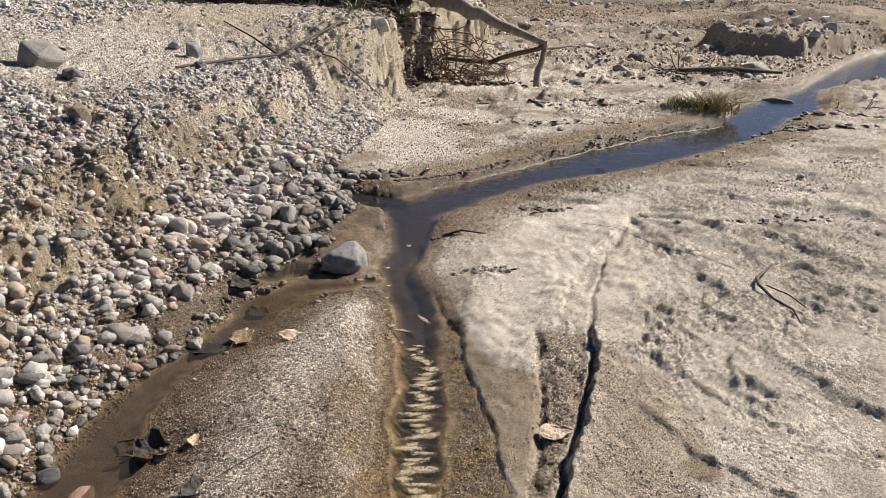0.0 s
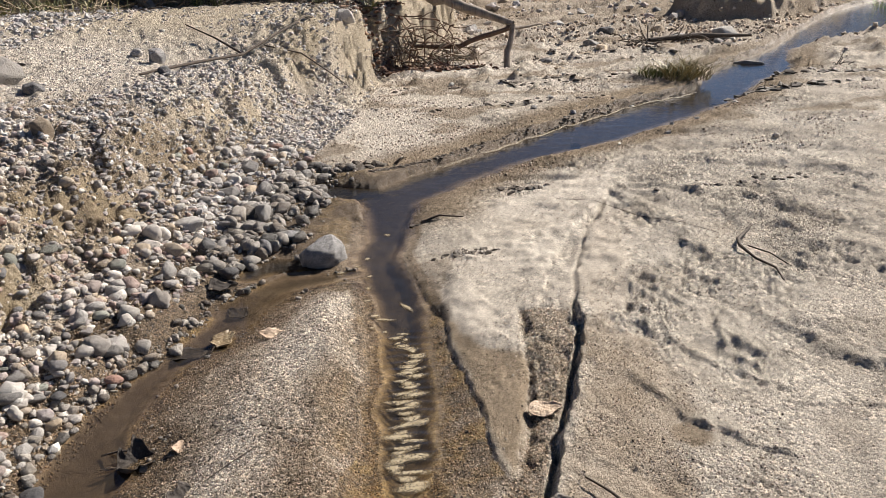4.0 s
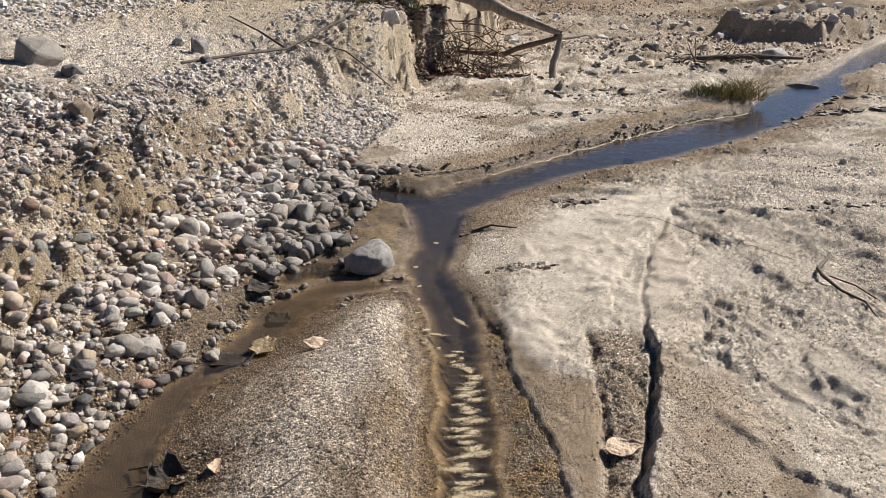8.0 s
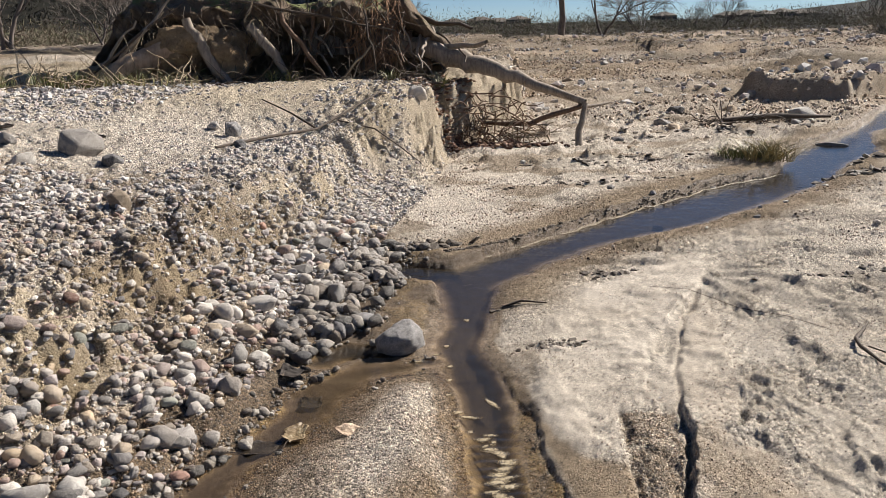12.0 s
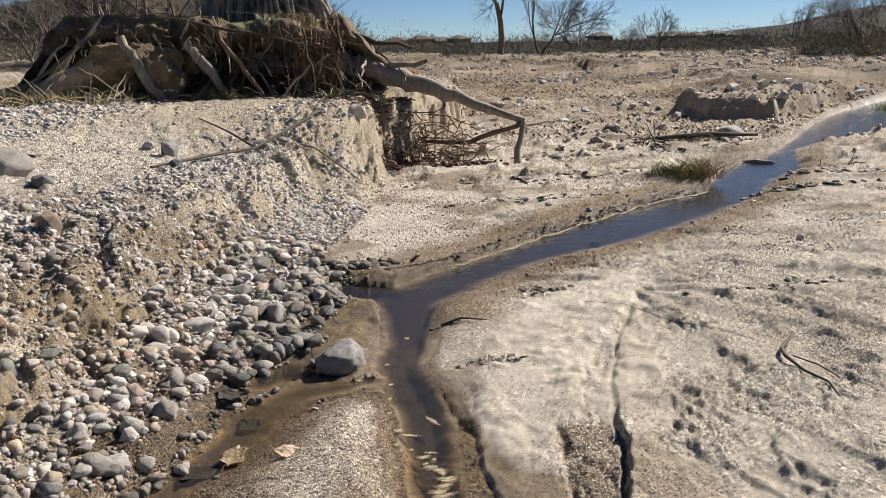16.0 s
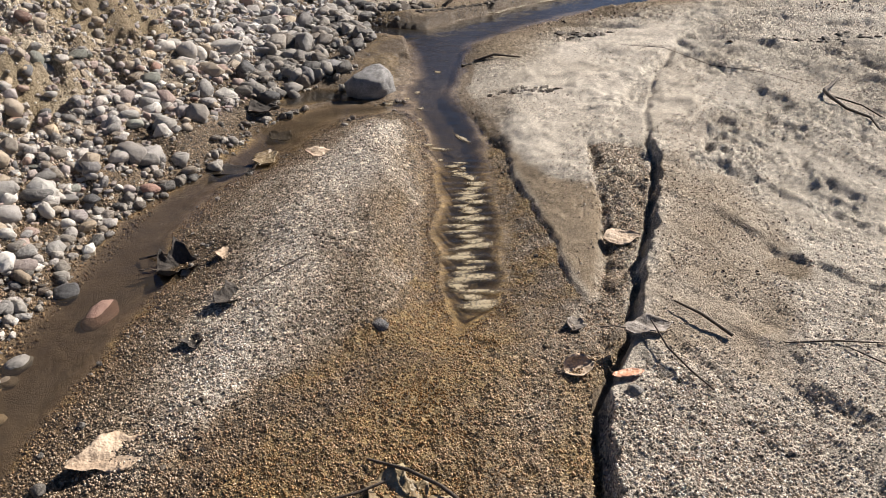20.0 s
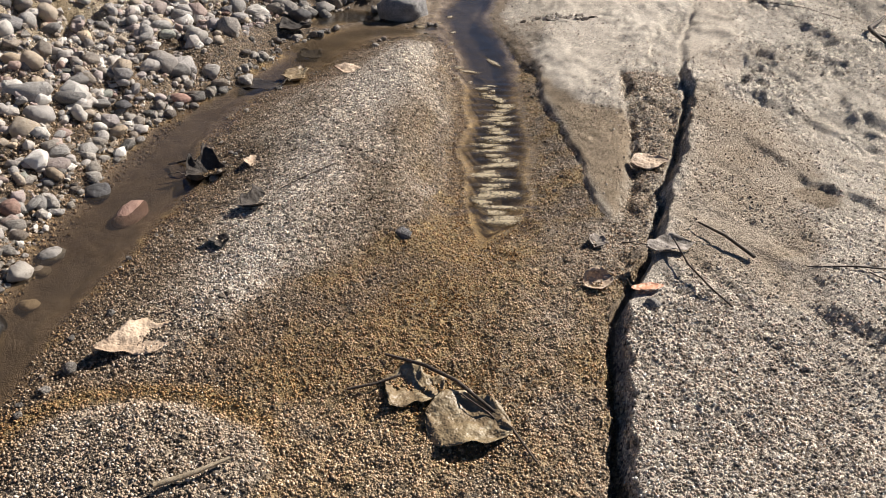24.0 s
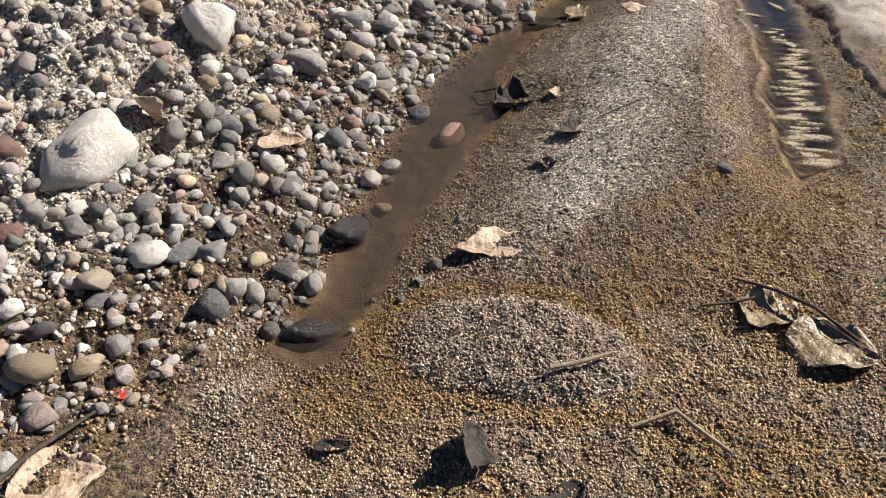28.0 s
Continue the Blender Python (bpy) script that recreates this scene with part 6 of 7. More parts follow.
def mound_mesh():
    """The root plate: a soil mat that hangs over a washed-out hollow."""
    u, v = np.meshgrid(np.linspace(0, 1, 150), np.linspace(0, 1, 60), indexing="ij")
    x = -4.3 + u * 5.6
    tall = step(-4.3, -2.9, x) * (1 - 0.55 * step(0.55, 1.3, x))
    knots = [0, 0.2, 0.42, 0.5, 0.56, 0.66, 0.8, 1.0]
    y = np.interp(v, knots, [15.5, 13.6, 11.45, 11.2, 11.3, 11.8, 12.5, 12.3])
    z = np.interp(v, knots, [0.8, 1.75, 1.98, 1.86, 1.70, 1.50, 1.35, 0.7])
    z = 0.86 + (z - 0.86) * tall - 0.15 * (1 - tall)
    y += 0.35 * fbm(x, v * 2, 0.9, 3, 81) + 0.6 * (1 - tall)
    z += (0.08 * fbm(x, v * 3, 0.5, 4, 83, 0.6)) * step(0.05, 0.2, v) * (1 - step(0.85, 1.0, v))
    y += 0.12 * fbm(x * 3, v * 6, 0.5, 3, 85)
    return sheet("root_mat", x, y, z)


mound = link("root_mound", mound_mesh(), M_SOIL)
tagged(mound, "dark soil mat hanging over a washed-out hollow, mossy on top", "earth mound")
for k, (x, y, z, sx, sy, sz) in enumerate([(-2.45, 11.0, 1.25, 0.55, 0.42, 0.30), (-1.85, 11.05, 1.45, 0.48, 0.40, 0.36), (-2.8, 10.75, 1.08, 0.42, 0.35, 0.22), (-1.45, 11.3, 1.5, 0.35, 0.3, 0.30), (-3.3, 10.9, 1.0, 0.5, 0.4, 0.3), (-2.2, 10.85, 1.5, 0.5, 0.3, 0.3), (-1.75, 10.85, 1.2, 0.3, 0.28, 0.4)]):
    co, fa = stone_shape(4, 300 + k, 0.6, 0.9)
    co = co * (1 + 0.22 * fbm(co[:, 0] * 3 + k, co[:, 1] * 3 + co[:, 2] * 2, 0.8, 4, 87, 0.6))[:, None]
    ob = link("clay_block", mesh_of("clay_block", co * (sx, sy, sz), fa), M_CLAY)
    ob.matrix_world = pose(x, y, z, 0, 0, 40 * k)
    tagged(ob, "tan clay lump held by roots under the tree", "clay lump", "clay lumps under the tree")


def rooty(points, radii, material, name="root", label="", sides=8):
    ob = link(name, tubes_mesh(name, [(points, radii, sides)]), material)
    return under(ob, tree) if name == "root" else tagged(ob, label, "branch", "dead branches in the root tangle")


def wander(a, b, seed, wob=0.03, n=9, sag=0.0):
    return bend(a, b, n, sag, seed, wob)


M_FIBRE = wood_material("root_fibre", (0.40, 0.25, 0.14), (0.18, 0.10, 0.06), 20)
# large roots of the tree
rooty(wander((-2.19, 10.75, 1.76), (-1.71, 10.62, 0.95), 1, 0.02), (0.055, 0.075, 0.06), M_DEAD)
rooty(wander((-1.45, 11.0, 1.65), (-0.98, 10.75, 1.0), 2, 0.02), (0.06, 0.07, 0.04), M_DEAD)
rooty(wander((-1.03, 10.9, 1.8), (-0.51, 10.75, 0.98), 3, 0.03), (0.03, 0.035, 0.02), M_ROOT)
rooty(wander((0.1, 11.9, 1.45), (1.46, 11.2, 1.06), 4, 0.025, 10, -0.08), (0.16, 0.14, 0.12), M_DEAD)
rooty(wander((1.40, 11.22, 1.08), (2.78, 10.2, 0.61), 5, 0.02, 12, -0.03), (0.13, 0.10, 0.06, 0.04), M_DEAD)
rooty(wander((0.75, 12.0, 1.2), (1.61, 10.8, 1.38), 6, 0.03), (0.05, 0.045, 0.03), M_DEAD)
rooty(wander((0.3, 12.2, 1.9), (1.5, 11.4, 1.55), 7, 0.03), (0.05, 0.04, 0.02), M_TWIG)
rooty(wander((0.4, 12.2, 1.55), (0.9, 11.4, 1.0), 8, 0.05), (0.09, 0.07, 0.04), M_ROOT)
rooty(wander((-3.25, 10.35, 0.98), (-2.40, 10.75, 1.42), 9, 0.02), (0.12, 0.15, 0.13), wood_material("barked_log", (0.44, 0.33, 0.23), (0.25, 0.17, 0.11), 20), sides=14)
rooty(wander((2.78, 10.2, 0.60), (2.6, 9.95, 0.03), 10, 0.012, 8), (0.032, 0.042, 0.05), M_DEAD)
rooty(wander((2.74, 10.2, 0.56), (1.46, 10.35, 0.38), 11, 0.02, 9, 0.05), (0.03, 0.035, 0.02), M_ROOT)
rooty(wander((2.7, 10.18, 0.58), (3.3, 10.6, 0.55), 12, 0.015, 6), (0.03, 0.02, 0.008), M_DEAD)
rr = np.random.RandomState(19)
for k in range(16):  # roots that hang from the lip and the trunk's foot
    x = rr.uniform(-0.9, 1.0)
    a = (x, 11.3 + rr.uniform(-0.1, 0.5), 1.75 - 0.25 * max(0, x) + rr.uniform(-0.1, 0.1))
    b = (x + rr.uniform(-0.35, 0.45), 11.0 + rr.uniform(-0.3, 0.3), rr.uniform(0.9, 1.25))
    rooty(wander(a, b, 100 + k, 0.035), (rr.uniform(0.012, 0.035), rr.uniform(0.006, 0.015)), (M_ROOT, M_TWIG, M_DEAD)[k % 3], sides=6)
# loose dead branches and reeds
for k, (a, b, r, mat) in enumerate([
    ((0.13, 10.6, 1.41), (-0.34, 10.45, 0.92), 0.016, M_REED), ((0.02, 10.7, 1.83), (0.17, 10.55, 0.9), 0.014, M_TWIG), ((-1.66, 11.0, 1.98), (0.43, 11.0, 1.55), 0.022, M_TWIG), ((-1.2, 10.8, 2.1), (-1.5, 10.9, 1.7), 0.012, M_REED),
    ((-3.2, 10.4, 1.1), (-2.35, 10.7, 2.0), 0.028, M_DEAD), ((-3.1, 10.5, 1.1), (-2.45, 10.75, 1.85), 0.022, M_REED), ((-3.25, 10.5, 1.15), (-2.75, 10.6, 1.75), 0.02, M_DEAD), ((-3.4, 10.3, 1.0), (-2.2, 10.7, 1.95), 0.02, M_TWIG),
    ((-4.2, 10.1, 0.98), (-1.9, 10.35, 0.99), 0.02, M_REED), ((-3.9, 9.9, 0.98), (-2.2, 10.1, 0.98), 0.016, M_DEAD), ((-3.4, 10.15, 1.0), (-1.3, 10.3, 0.95), 0.016, M_TWIG), ((-1.4, 10.4, 0.95), (0.1, 10.55, 0.93), 0.018, M_REED),
    ((-0.8, 10.45, 0.93), (0.4, 10.5, 0.92), 0.025, M_REED), ((0.2, 10.5, 0.92), (1.1, 10.75, 0.86), 0.018, M_TWIG), ((-2.0, 10.9, 2.0), (-1.9, 11.2, 2.9), 0.012, M_TWIG), ((-1.1, 11.1, 2.0), (-0.9, 10.6, 1.3), 0.012, M_REED)]):
    rooty(wander(a, b, 200 + k, 0.02), (r * 0.8, r, r * 0.5), mat, "dead_branch", "dry broken branch caught in the root tangle", 7)


def tangle(name, count, box, length, radius, material, label, seed, down=0.5, category="roots"):
    """Many thin twigs in one mesh."""
    r = np.random.RandomState(seed)
    limbs = []
    lo, hi = np.array(box[0]), np.array(box[1])
    for k in range(count):
        a = lo + (hi - lo) * r.uniform(0, 1, 3)
        d = r.normal(size=3)
        d[2] = d[2] * 0.6 - down
        d /= np.linalg.norm(d)
        b = a + d * r.uniform(0.4, 1) * length
        limbs.append((bend(a, b, 6, r.uniform(-0.06, 0.06), seed + k, 0.02 * length), (radius * r.uniform(0.6, 1.3), radius * 0.4), 4))
    ob = link(name, tubes_mesh(name, limbs), material)
    return tagged(ob, label, category, kind="stuff")


tangle("root_tangle", 90, ((1.25, 10.0, 0.12), (2.05, 10.7, 0.75)), 0.5, 0.010, M_ROOT, "reddish brown root tangle below the leaning trunk root", 401)
tangle("root_tangle", 70, ((1.0, 10.1, 0.10), (1.6, 10.5, 0.6)), 0.45, 0.008, M_TWIG, "dark thin roots on the cut bank", 402)
tangle("root_tangle", 60, ((1.7, 10.0, 0.08), (2.3, 10.3, 0.35)), 0.4, 0.009, M_REED, "pale dry roots tangled at the foot of the bank", 403, 0.2)
tangle("root_tangle", 260, ((-3.2, 10.9, 1.35), (0.6, 11.4, 1.95)), 0.45, 0.007, M_TWIG, "thin hanging roots under the soil mat", 404, 1.4)
tangle("root_tangle", 70, ((-2.9, 10.7, 1.2), (-1.2, 11.0, 1.75)), 0.35, 0.006, M_REED, "pale fibrous roots over the clay", 405, 1.2)
tangle("root_tangle", 200, ((-0.15, 11.1, 1.2), (0.5, 11.6, 2.05)), 0.5, 0.008, M_FIBRE, "orange-brown fibrous roots at the trunk's foot", 406, 1.6)
tangle("dry_brush", 170, ((-3.6, 10.9, 1.5), (0.4, 12.3, 2.05)), 0.55, 0.006, M_TWIG, "dry twigs and weeds on top of the mound", 407, -0.5, "brush")
tangle("flood_debris", 190, ((-4.6, 9.6, 0.98), (-2.0, 10.6, 1.08)), 0.7, 0.008, M_REED, "flattened dry reeds and flood debris", 408, 0.0, "debris")
tangle("flood_debris", 120, ((-2.2, 10.3, 0.95), (1.0, 10.8, 1.03)), 0.5, 0.007, M_TWIG, "dark twigs strewn before the hollow", 409, 0.0, "debris")

litter = Mat("leaf_litter")
M_LITTER = litter.done(litter.ramp(litter.node("NewGeometry", 8), (0.0, (0.05, 0.03, 0.02)), (0.5, (0.15, 0.075, 0.045)), (0.8, (0.26, 0.15, 0.09)), (1.0, (0.40, 0.28, 0.19))), 0.85)
lr = np.random.RandomState(77)
for at, spread, count, words in (((1.35, 10.15), (0.28, 0.16), 420, "reddish brown leaf litter and roots below the cut bank"), ((1.75, 10.0), (0.3, 0.10), 200, "dark litter strewn at the foot of the root"), ((0.9, 10.9), (0.4, 0.2), 260, "dead leaves caught among the roots")):
    at_pts = np.array(at) + lr.normal(0, 1, (count, 2)) * spread
    me = scatter_mesh("leaf_litter", at_pts, 0.11 * lr.uniform(0.2, 1, count), 1, 50 + count, 9, 0.9, 0.4, 0.1)
    tagged(link("leaf_litter", me, M_LITTER), words, "leaf litter", kind="stuff")

# ---- grass ----
def grass_material(name, a, b):
    m = Mat(name)
    return m.done(m.ramp(m.node("NewGeometry", 8), (0.0, a), (0.6, b), (1.0, (0.36, 0.30, 0.14))), 0.6)


M_GRASS = grass_material("green_grass", (0.075, 0.09, 0.028), (0.17, 0.175, 0.065))
M_STRAW = grass_material("dry_grass", (0.20, 0.18, 0.08), (0.34, 0.27, 0.13))


def grass(name, spots, blade, material, label, seed, lean=0.5, lift=None):
    """Tufts of narrow blades: spots of x, y, radius, count."""
    r = np.random.RandomState(seed)
    co, fa = [], []
    for x, y, rad, count in spots:
        floor = (height(x, y) if lift is None else lift) - 0.01
        for _ in range(count):
            a, d = r.uniform(0, 6.28), rad * math.sqrt(r.uniform(0, 1))
            bx, by = x + d * math.cos(a), y + d * math.sin(a)
            bz = floor
            h, w = blade * r.uniform(0.5, 1.1), 0.004 + 0.012 * blade
            lx, ly = r.normal(0, lean, 2) * h + np.array([math.cos(a), math.sin(a)]) * h * lean * 0.6
            ux, uy = math.cos(a + 1.4) * w, math.sin(a + 1.4) * w
            n = len(co)
            co += [(bx - ux, by - uy, bz), (bx + ux, by + uy, bz), (bx + lx * 0.35 + ux * 0.8, by + ly * 0.35 + uy * 0.8, bz + h * 0.62), (bx + lx * 0.35 - ux * 0.8, by + ly * 0.35 - uy * 0.8, bz + h * 0.62),
                   (bx + lx + ux * 0.1, by + ly + uy * 0.1, bz + h * 0.92), (bx + lx - ux * 0.1, by + ly - uy * 0.1, bz + h * 0.92)]
            fa += [(n, n + 1, n + 2, n + 3), (n + 3, n + 2, n + 4, n + 5)]
    return tagged(link(name, mesh_of(name, np.array(co), np.array(fa)), material), label, "grass", kind="stuff")


tuft = grass("grass_clump", [(3.98, 8.55, 0.18, 170), (4.2, 8.6, 0.16, 130)], 0.14, M_GRASS, "low green grass clump on the stream bank", 1, 0.5)
grass("dry_grass", [(4.45, 8.5, 0.22, 170), (4.25, 8.45, 0.2, 100)], 0.25, M_STRAW, "yellowed flattened grass by the stream", 2, 1.1)
grass("grass_patch", [(-3.6 + 0.35 * k, 10.0 + 0.12 * (k % 3), 0.3, 90 - 17 * k) for k in range(5)] + [(-4.4, 9.9, 0.4, 260), (-4.9, 9.6, 0.5, 260)], 0.22, M_GRASS, "green grass along the foot of the mound", 3, 0.5)
grass("grass_patch", [(-2.3, 12.0, 0.5, 300), (-1.6, 12.1, 0.5, 300), (-0.2, 11.7, 0.4, 250)], 0.14, M_GRASS, "mossy green grass on top of the root mound", 4, 0.6, 1.95)
grass("grass_tuft", [(-1.15, 10.62, 0.08, 40), (-0.95, 10.6, 0.08, 40), (1.0, 10.8, 0.08, 50), (0.35, 10.6, 0.06, 30)], 0.22, M_GRASS, "small green tufts among roots", 5, 0.6)
grass("water_weed", [(13.2, 16.2, 0.5, 160), (14.6, 16.6, 0.35, 120)], 0.22, grass_material("bright_weed", (0.16, 0.26, 0.03), (0.24, 0.34, 0.05)), "bright green weed at the far water's edge", 6, 0.5)

# drift log and debris by the upstream ford
twig([(5.3, 11.6, 0.14), (6.2, 11.75, 0.15), (7.0, 11.6, 0.13)], (0.03, 0.045, 0.02), M_TWIG, "dark driftwood log lying across the ford", "driftwood", "driftwood")
tangle("flood_debris", 90, ((5.0, 11.5, 0.06), (6.3, 12.1, 0.13)), 0.35, 0.010, M_TWIG, "dark matted twigs by the ford", 410, 0.0, "debris")
tangle("flood_debris", 14, ((5.9, 8.7, 0.03), (6.6, 8.9, 0.045)), 0.25, 0.008, M_TWIG, "dark sticks beside the upstream pool", 411, 0.0, "debris")
for k, (x, y, w, f) in enumerate([(4.6, 12.2, 0.45, 0.8), (4.55, 11.6, 0.5, 0.5), (3.0, 10.5, 0.25, 0.9), (3.35, 10.6, 0.3, 0.7), (3.35, 9.95, 0.28, 0.6), (5.2, 13.2, 0.5, 0.6), (7.7, 16.6, 0.5, 0.8), (6.2, 13.3, 0.55, 0.8), (6.1, 12.1, 0.6, 0.4), (6.4, 11.5, 0.4, 0.6), (5.4, 21.0, 0.5, 0.7)]):
    stone(x, y, w * 0.62, ("grey", "tan", "slate")[k % 3], 600 + k, "rocks on the open river bed", f, 0.36, "rock", "sand-dusted rock on the open river bed")

# ---- distance ----
M_BARE = wood_material("bare_branches", (0.19, 0.16, 0.14), (0.09, 0.075, 0.065), 8)


def prisms(name, segs):
    """Many straight three-sided twigs in one mesh, from rows of a, b, radius at a, radius at b."""
    a, b = np.array([q[0] for q in segs]), np.array([q[1] for q in segs])
    ra, rb = np.array([q[2] for q in segs]), np.array([q[3] for q in segs])
    d = b - a
    d /= np.linalg.norm(d, axis=1, keepdims=True) + 1e-9
    u = np.cross(d, (0.31, 0.77, 0.55))
    u /= np.linalg.norm(u, axis=1, keepdims=True) + 1e-9
    v = np.cross(d, u)
    rings = []
    for p, r in ((a, ra), (b, rb)):
        for k in range(3):
            rings.append(p + (np.cos(2.1 * k) * u + np.sin(2.1 * k) * v) * r[:, None])
    co = np.stack(rings, 1).reshape(-1, 3)
    q = np.array([(0, 1, 4, 3), (1, 2, 5, 4), (2, 0, 3, 5)])
    return mesh_of(name, co, (q[None] + 6 * np.arange(len(segs))[:, None, None]).reshape(-1, 4))


def bare_tree(name, x, y, tall, seed, spread=0.55, stems=1, depth=5, thick=0.028, label="leafless winter tree on the far bank"):
    """A leafless tree: a trunk and a crown of branches that fork again and again."""
    r = random.Random(seed)
    trunk, crown = [], []

    def unit(v):
        return v / math.sqrt(v[0] * v[0] + v[1] * v[1] + v[2] * v[2])

    def grow(a, d, length, rad, left):
        pts = [a]
        for _ in range(3 if left > 1 else 2):
            d = unit(d + np.array([r.gauss(0, 0.13), r.gauss(0, 0.13), r.gauss(0, 0.13) + 0.02]))
            pts.append(pts[-1] + d * length / 3)
        if left == depth:
            trunk.append((pts, (rad, rad * 0.68), 9))
        else:
            n = len(pts) - 1
            crown.extend((pts[k], pts[k + 1], rad * (1 - 0.3 * k / n), rad * (0.97 - 0.3 * (k + 1) / n)) for k in range(n))
        if left == 0:
            return
        for _ in range(r.choice((3, 4, 4)) if left > 1 else 3):
            side = np.array([r.gauss(0, 1), r.gauss(0, 1), r.gauss(0, 1)])
            side = unit(side - side @ d * d)
            grow(pts[-1] if r.random() < 0.5 else pts[-2], d * math.cos(spread) + side * math.sin(spread) * r.uniform(0.6, 1.3), length * r.uniform(0.6, 0.82), rad * 0.57, left - 1)

    z0 = height(x, y) - 0.1
    for k in range(stems):
        wide = 0.12 if stems == 1 else 0.45
        grow(np.array([x + 0.2 * k, y, z0]), unit(np.array([r.gauss(0, wide), r.gauss(0, wide), 1.0])), tall * 0.27, tall * thick, depth)
    ob = empty(name, (x, y, z0))
    bpy.context.view_layer.update()
    under(link("trunk", tubes_mesh("trunk", trunk), M_BARE), ob)
    under(link("crown", prisms("crown", crown), M_BARE), ob)
    return tagged(ob, label, "tree", "bare trees across the river bed")


def toward(bearing, far):
    a = radians(bearing)
    return far * math.sin(a), far * math.cos(a)


for k, (px, far, tall, stems, depth) in enumerate([(868, 56, 13.5, 1, 7), (935, 62, 9.6, 2, 6), (995, 72, 7.4, 4, 5), (1080, 80, 3.6, 4, 4), (1128, 78, 5.6, 4, 5), (588, 78, 7.0, 5, 5), (1365, 82, 5.6, 3, 5), (1470, 48, 5.0, 3, 6), (1540, 50, 6.2, 2, 6),
                                                   (160, 26, 4.8, 4, 5), (310, 24, 6.5, 3, 6), (60, 30, 4.0, 4, 5), (1700, 52, 6.5, 3, 5), (-120, 28, 6.0, 3, 5)]):
    x, y = toward(10.65 + math.degrees(math.atan((px - 784) / 1385)), far)
    bare_tree("bare_tree", x, y, tall, 500 + k, 0.66 if stems == 1 else 0.5, stems, depth, 0.017 if stems == 1 else 0.011)


def brush_material(name, stops):
    m = Mat(name)
    return m.done(m.ramp(m.node("NewGeometry", 8), *stops), 0.9)


M_BRUSH = brush_material("dry_brush", ((0.0, (0.11, 0.085, 0.065)), (0.3, (0.19, 0.145, 0.105)), (0.6, (0.125, 0.12, 0.07)), (0.85, (0.16, 0.16, 0.09)), (1.0, (0.27, 0.215, 0.155))))


def brush_band(name, bearings, near_far, tall, bushes, sprays, seed, label, card=0.3):
    """A belt of scrub: many rounded ragged bushes, uneven in height, each of thin sprays, with gaps."""
    r = np.random.RandomState(seed)
    b = np.radians(r.uniform(bearings[0], bearings[1], bushes))
    d = r.uniform(near_far[0], near_far[1], bushes)
    cx, cy = d * np.sin(b), d * np.cos(b)
    lush = np.clip(0.75 + 0.7 * fbm(cx, cy, 11, 3, seed), 0.25, 1.6)
    tops = tall * lush * r.uniform(0.35, 1.1, bushes)
    wide = tops * r.uniform(0.5, 1.0, bushes)
    pick = np.repeat(np.arange(bushes), sprays)
    n = len(pick)
    u = r.normal(size=(n, 3))
    u /= np.linalg.norm(u, axis=1, keepdims=True)
    u *= r.uniform(0.25, 1.0, (n, 1)) ** 0.5
    u[:, 2] = np.abs(u[:, 2])
    x, y = cx[pick] + u[:, 0] * wide[pick], cy[pick] + u[:, 1] * wide[pick]
    p = np.stack([x, y, ground_at(x, y)[0] + u[:, 2] * tops[pick] * 0.85], -1)
    way = u + r.normal(0, 0.55, (n, 3)) + (0, 0, 0.12)
    way /= np.linalg.norm(way, axis=1, keepdims=True)
    ln = card * r.uniform(0.4, 1.3, n)
    d1 = way * ln[:, None]
    s1 = np.cross(way, r.normal(size=(n, 3)))
    s1 *= (ln * r.uniform(0.05, 0.22, n) / (np.linalg.norm(s1, axis=1) + 1e-6))[:, None]
    co = np.stack([p - s1 * 0.5, p + s1 * 0.5, p + d1 * 0.6 + s1 * 0.5, p + d1], 1).reshape(-1, 3)
    me = mesh_of(name, co, np.arange(n * 4).reshape(-1, 4))
    return tagged(link(name, me, M_BRUSH), label, "brush", kind="stuff")


brush_band("scrub", (-35, 50), (58, 108), 2.4, 1700, 105, 31, "brown and olive winter scrub along the far bank", 0.2)
brush_band("scrub", (-30, 5), (32, 60), 1.7, 260, 110, 32, "brown scrub behind the undercut tree", 0.2)
brush_band("scrub", (34, 48), (42, 60), 2.0, 260, 180, 33, "dense dark thicket near the far bend", 0.2)
brush_band("low_scrub", (4, 45), (40, 78), 0.4, 420, 40, 34, "low dry weeds on the far river bed", 0.14)
brush_band("scrub", (-60, 60), (110, 250), 4.4, 1500, 36, 35, "dark distant scrub below the terrace", 0.55)
hill_brush = brush_band("hill_scrub", (-24, -3), (380, 560), 4.0, 500, 16, 36, "dark scrub on the distant hillside", 2.4)
hill_brush.data.materials[0] = brush_material("hill_brush", ((0.0, (0.02, 0.02, 0.014)), (1.0, (0.05, 0.045, 0.03))))

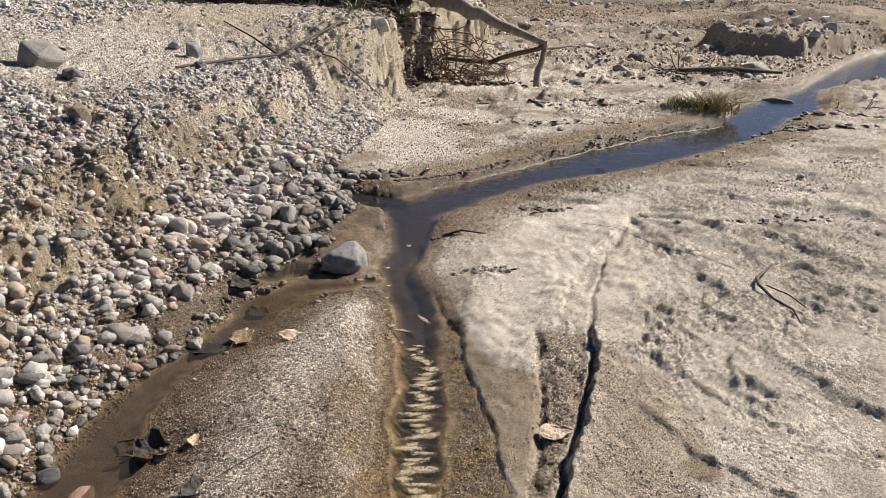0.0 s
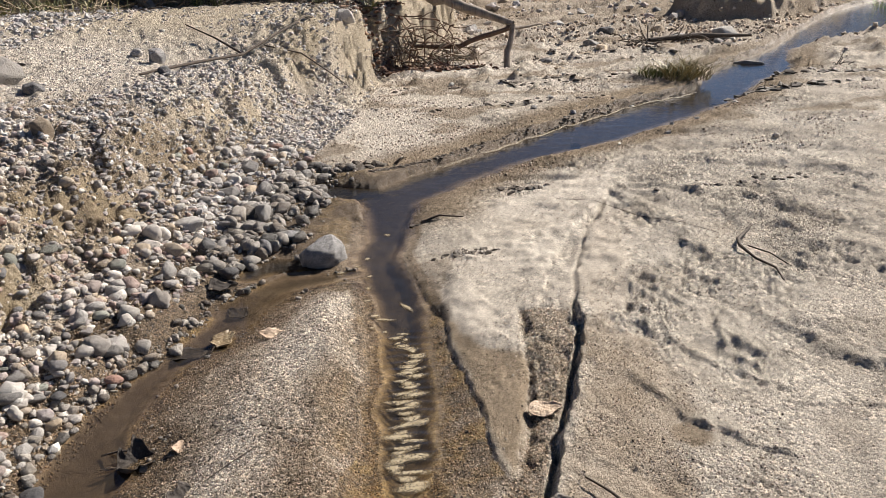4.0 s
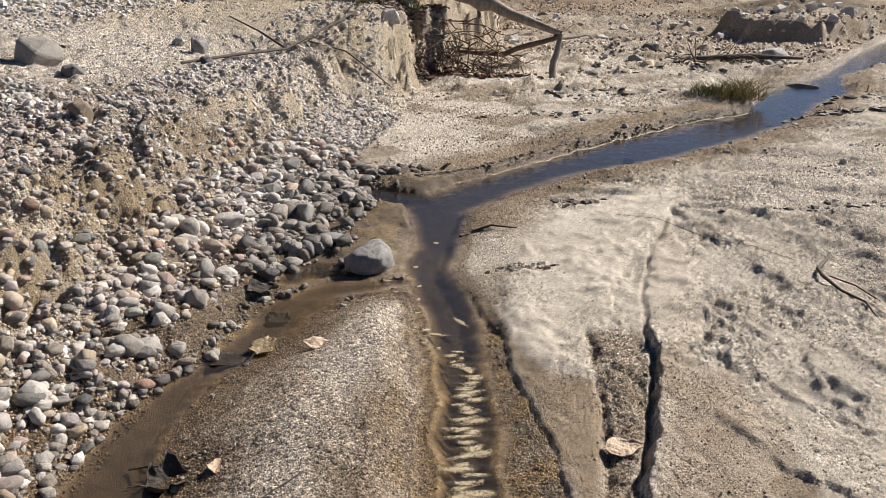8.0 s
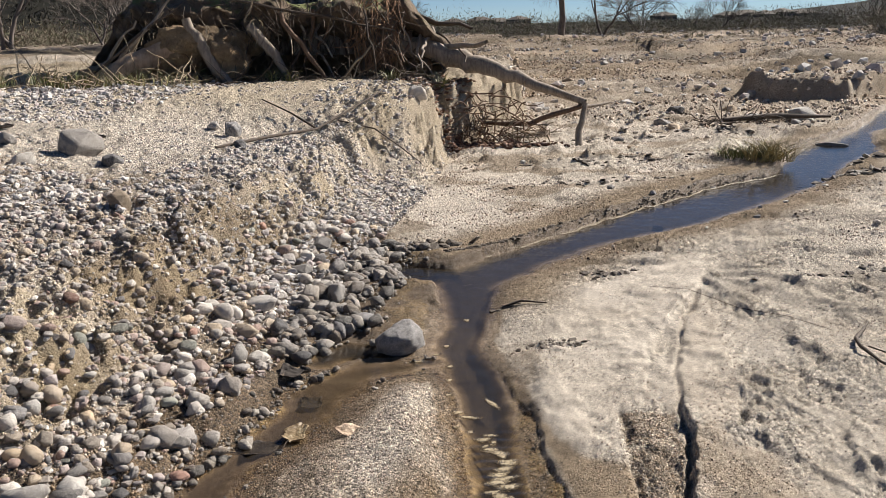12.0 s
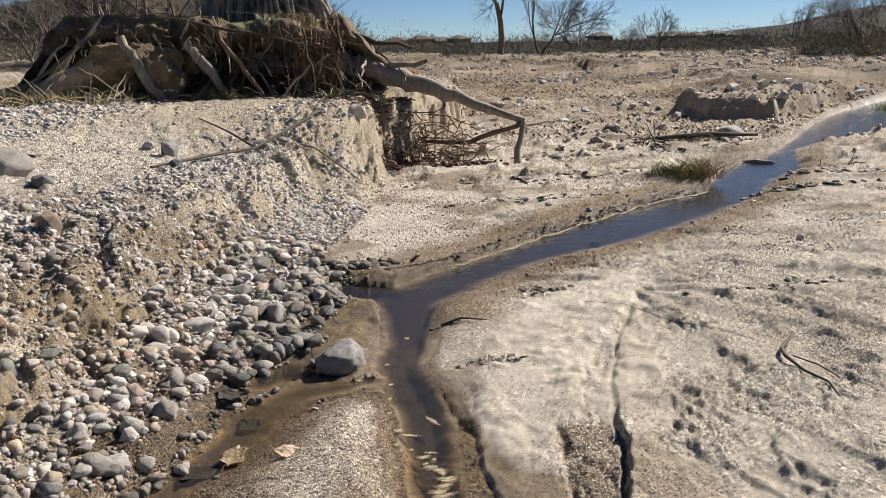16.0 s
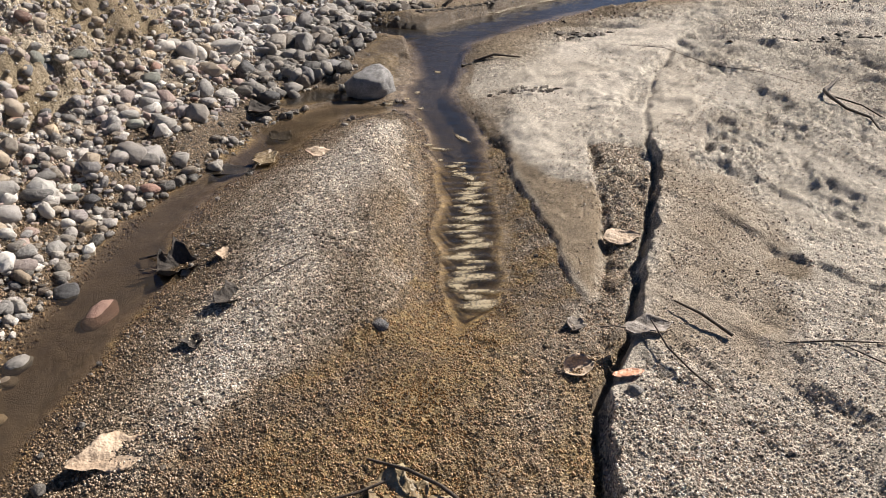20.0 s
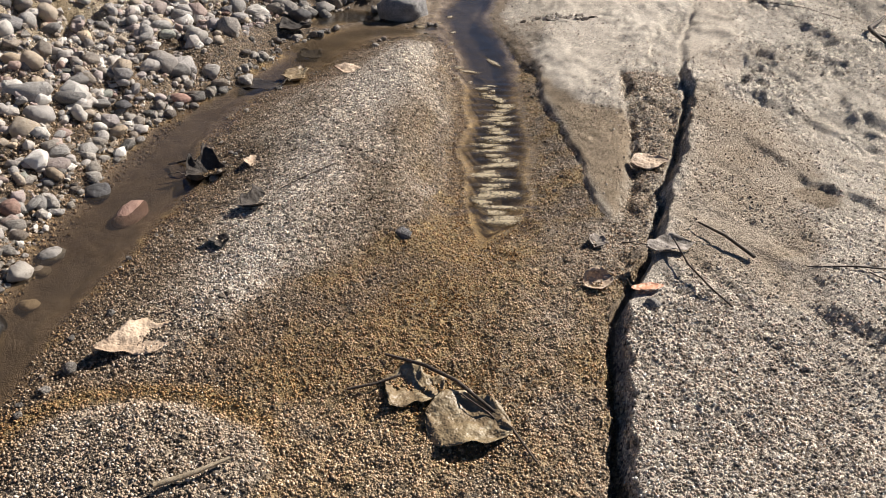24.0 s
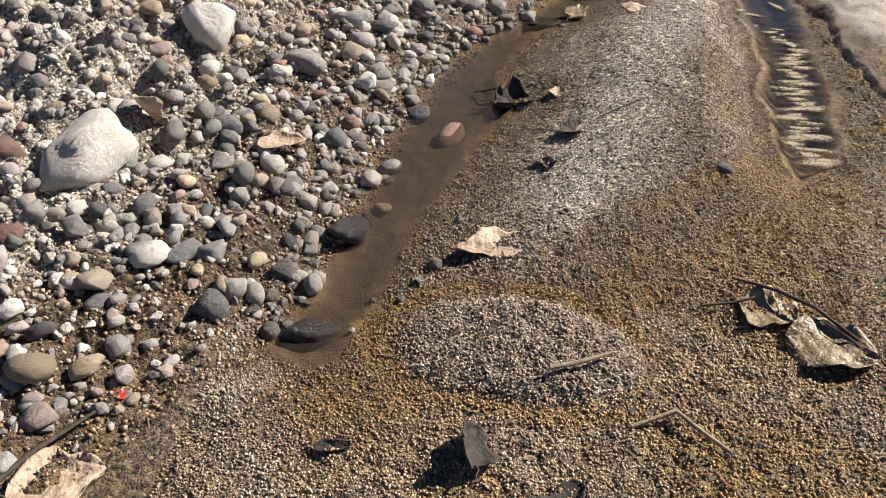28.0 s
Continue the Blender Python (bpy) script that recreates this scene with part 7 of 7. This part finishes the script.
M_WALL = Mat("stucco")
M_WALL = M_WALL.done(M_WALL.mix(M_WALL.noise(0.8, 3), (0.14, 0.12, 0.10), (0.19, 0.16, 0.13)), 0.9)
M_ROOF = Mat("roof_tile")
M_ROOF = M_ROOF.done(M_ROOF.mix(M_ROOF.noise(2.0, 3), (0.07, 0.055, 0.045), (0.10, 0.08, 0.065)), 0.9)
M_PANE = Mat("window_pane").done((0.05, 0.06, 0.07), 0.15)


def box_bm(cx, cy, cz, sx, sy, sz):
    bm = bmesh.new()
    bmesh.ops.create_cube(bm, size=1.0, matrix=Matrix.LocRotScale((cx, cy, cz), None, (sx, sy, sz)))
    return bm


def house(x, y, turn, w, d, h):
    """A far house with a hipped roof and windows."""
    z = height(x, y) - 2.2
    ob = empty("house", (x, y, z), turn)
    part("wall", box_bm(0, 0, h / 2, w, d, h), M_WALL, ob, smooth=False)
    bm = bmesh.new()
    e = 0.6
    low = [bm.verts.new(c) for c in ((-w / 2 - e, -d / 2 - e, h), (w / 2 + e, -d / 2 - e, h), (w / 2 + e, d / 2 + e, h), (-w / 2 - e, d / 2 + e, h))]
    a, b = bm.verts.new((-w / 2 + d / 2, 0, h + d * 0.24)), bm.verts.new((w / 2 - d / 2, 0, h + d * 0.24))
    for f in ((low[0], low[1], b, a), (low[1], low[2], b), (low[2], low[3], a, b), (low[3], low[0], a), (low[3], low[2], low[1], low[0])):
        bm.faces.new(f)
    part("roof", bm, M_ROOF, ob, smooth=False)
    for k in range(3):
        part("window", box_bm(-w / 3 + k * w / 3, -d / 2 - 0.02, h * 0.62, 1.5, 0.14, 1.3), M_PANE, ob, smooth=False)
    return tagged(ob, "distant tan house with a brown hipped roof", "house", "houses on the far terrace")


for k, px in enumerate([690, 735, 765, 800, 1145, 1172, 1203, 1230, 1262, 1040]):
    x, y = toward(10.65 + math.degrees(math.atan((px - 784) / 1385)), 370 + 9 * (k % 3))
    house(x, y, 12 + 7 * (k % 4), 9 + 2 * (k % 3), 7, 3.4 + 0.6 * (k % 2))
tx, ty = toward(10.65 + math.degrees(math.atan((222 - 784) / 1385)), 520)
tank = bmesh.new()
bmesh.ops.create_cone(tank, cap_ends=True, segments=40, radius1=8, radius2=8, depth=6)
tk = part("water_tank", tank, M_WALL, None)
tk.matrix_world = pose(tx, ty, height(tx, ty) + 2.2)
tagged(tk, "pale round water tank on the hilltop", "tank")
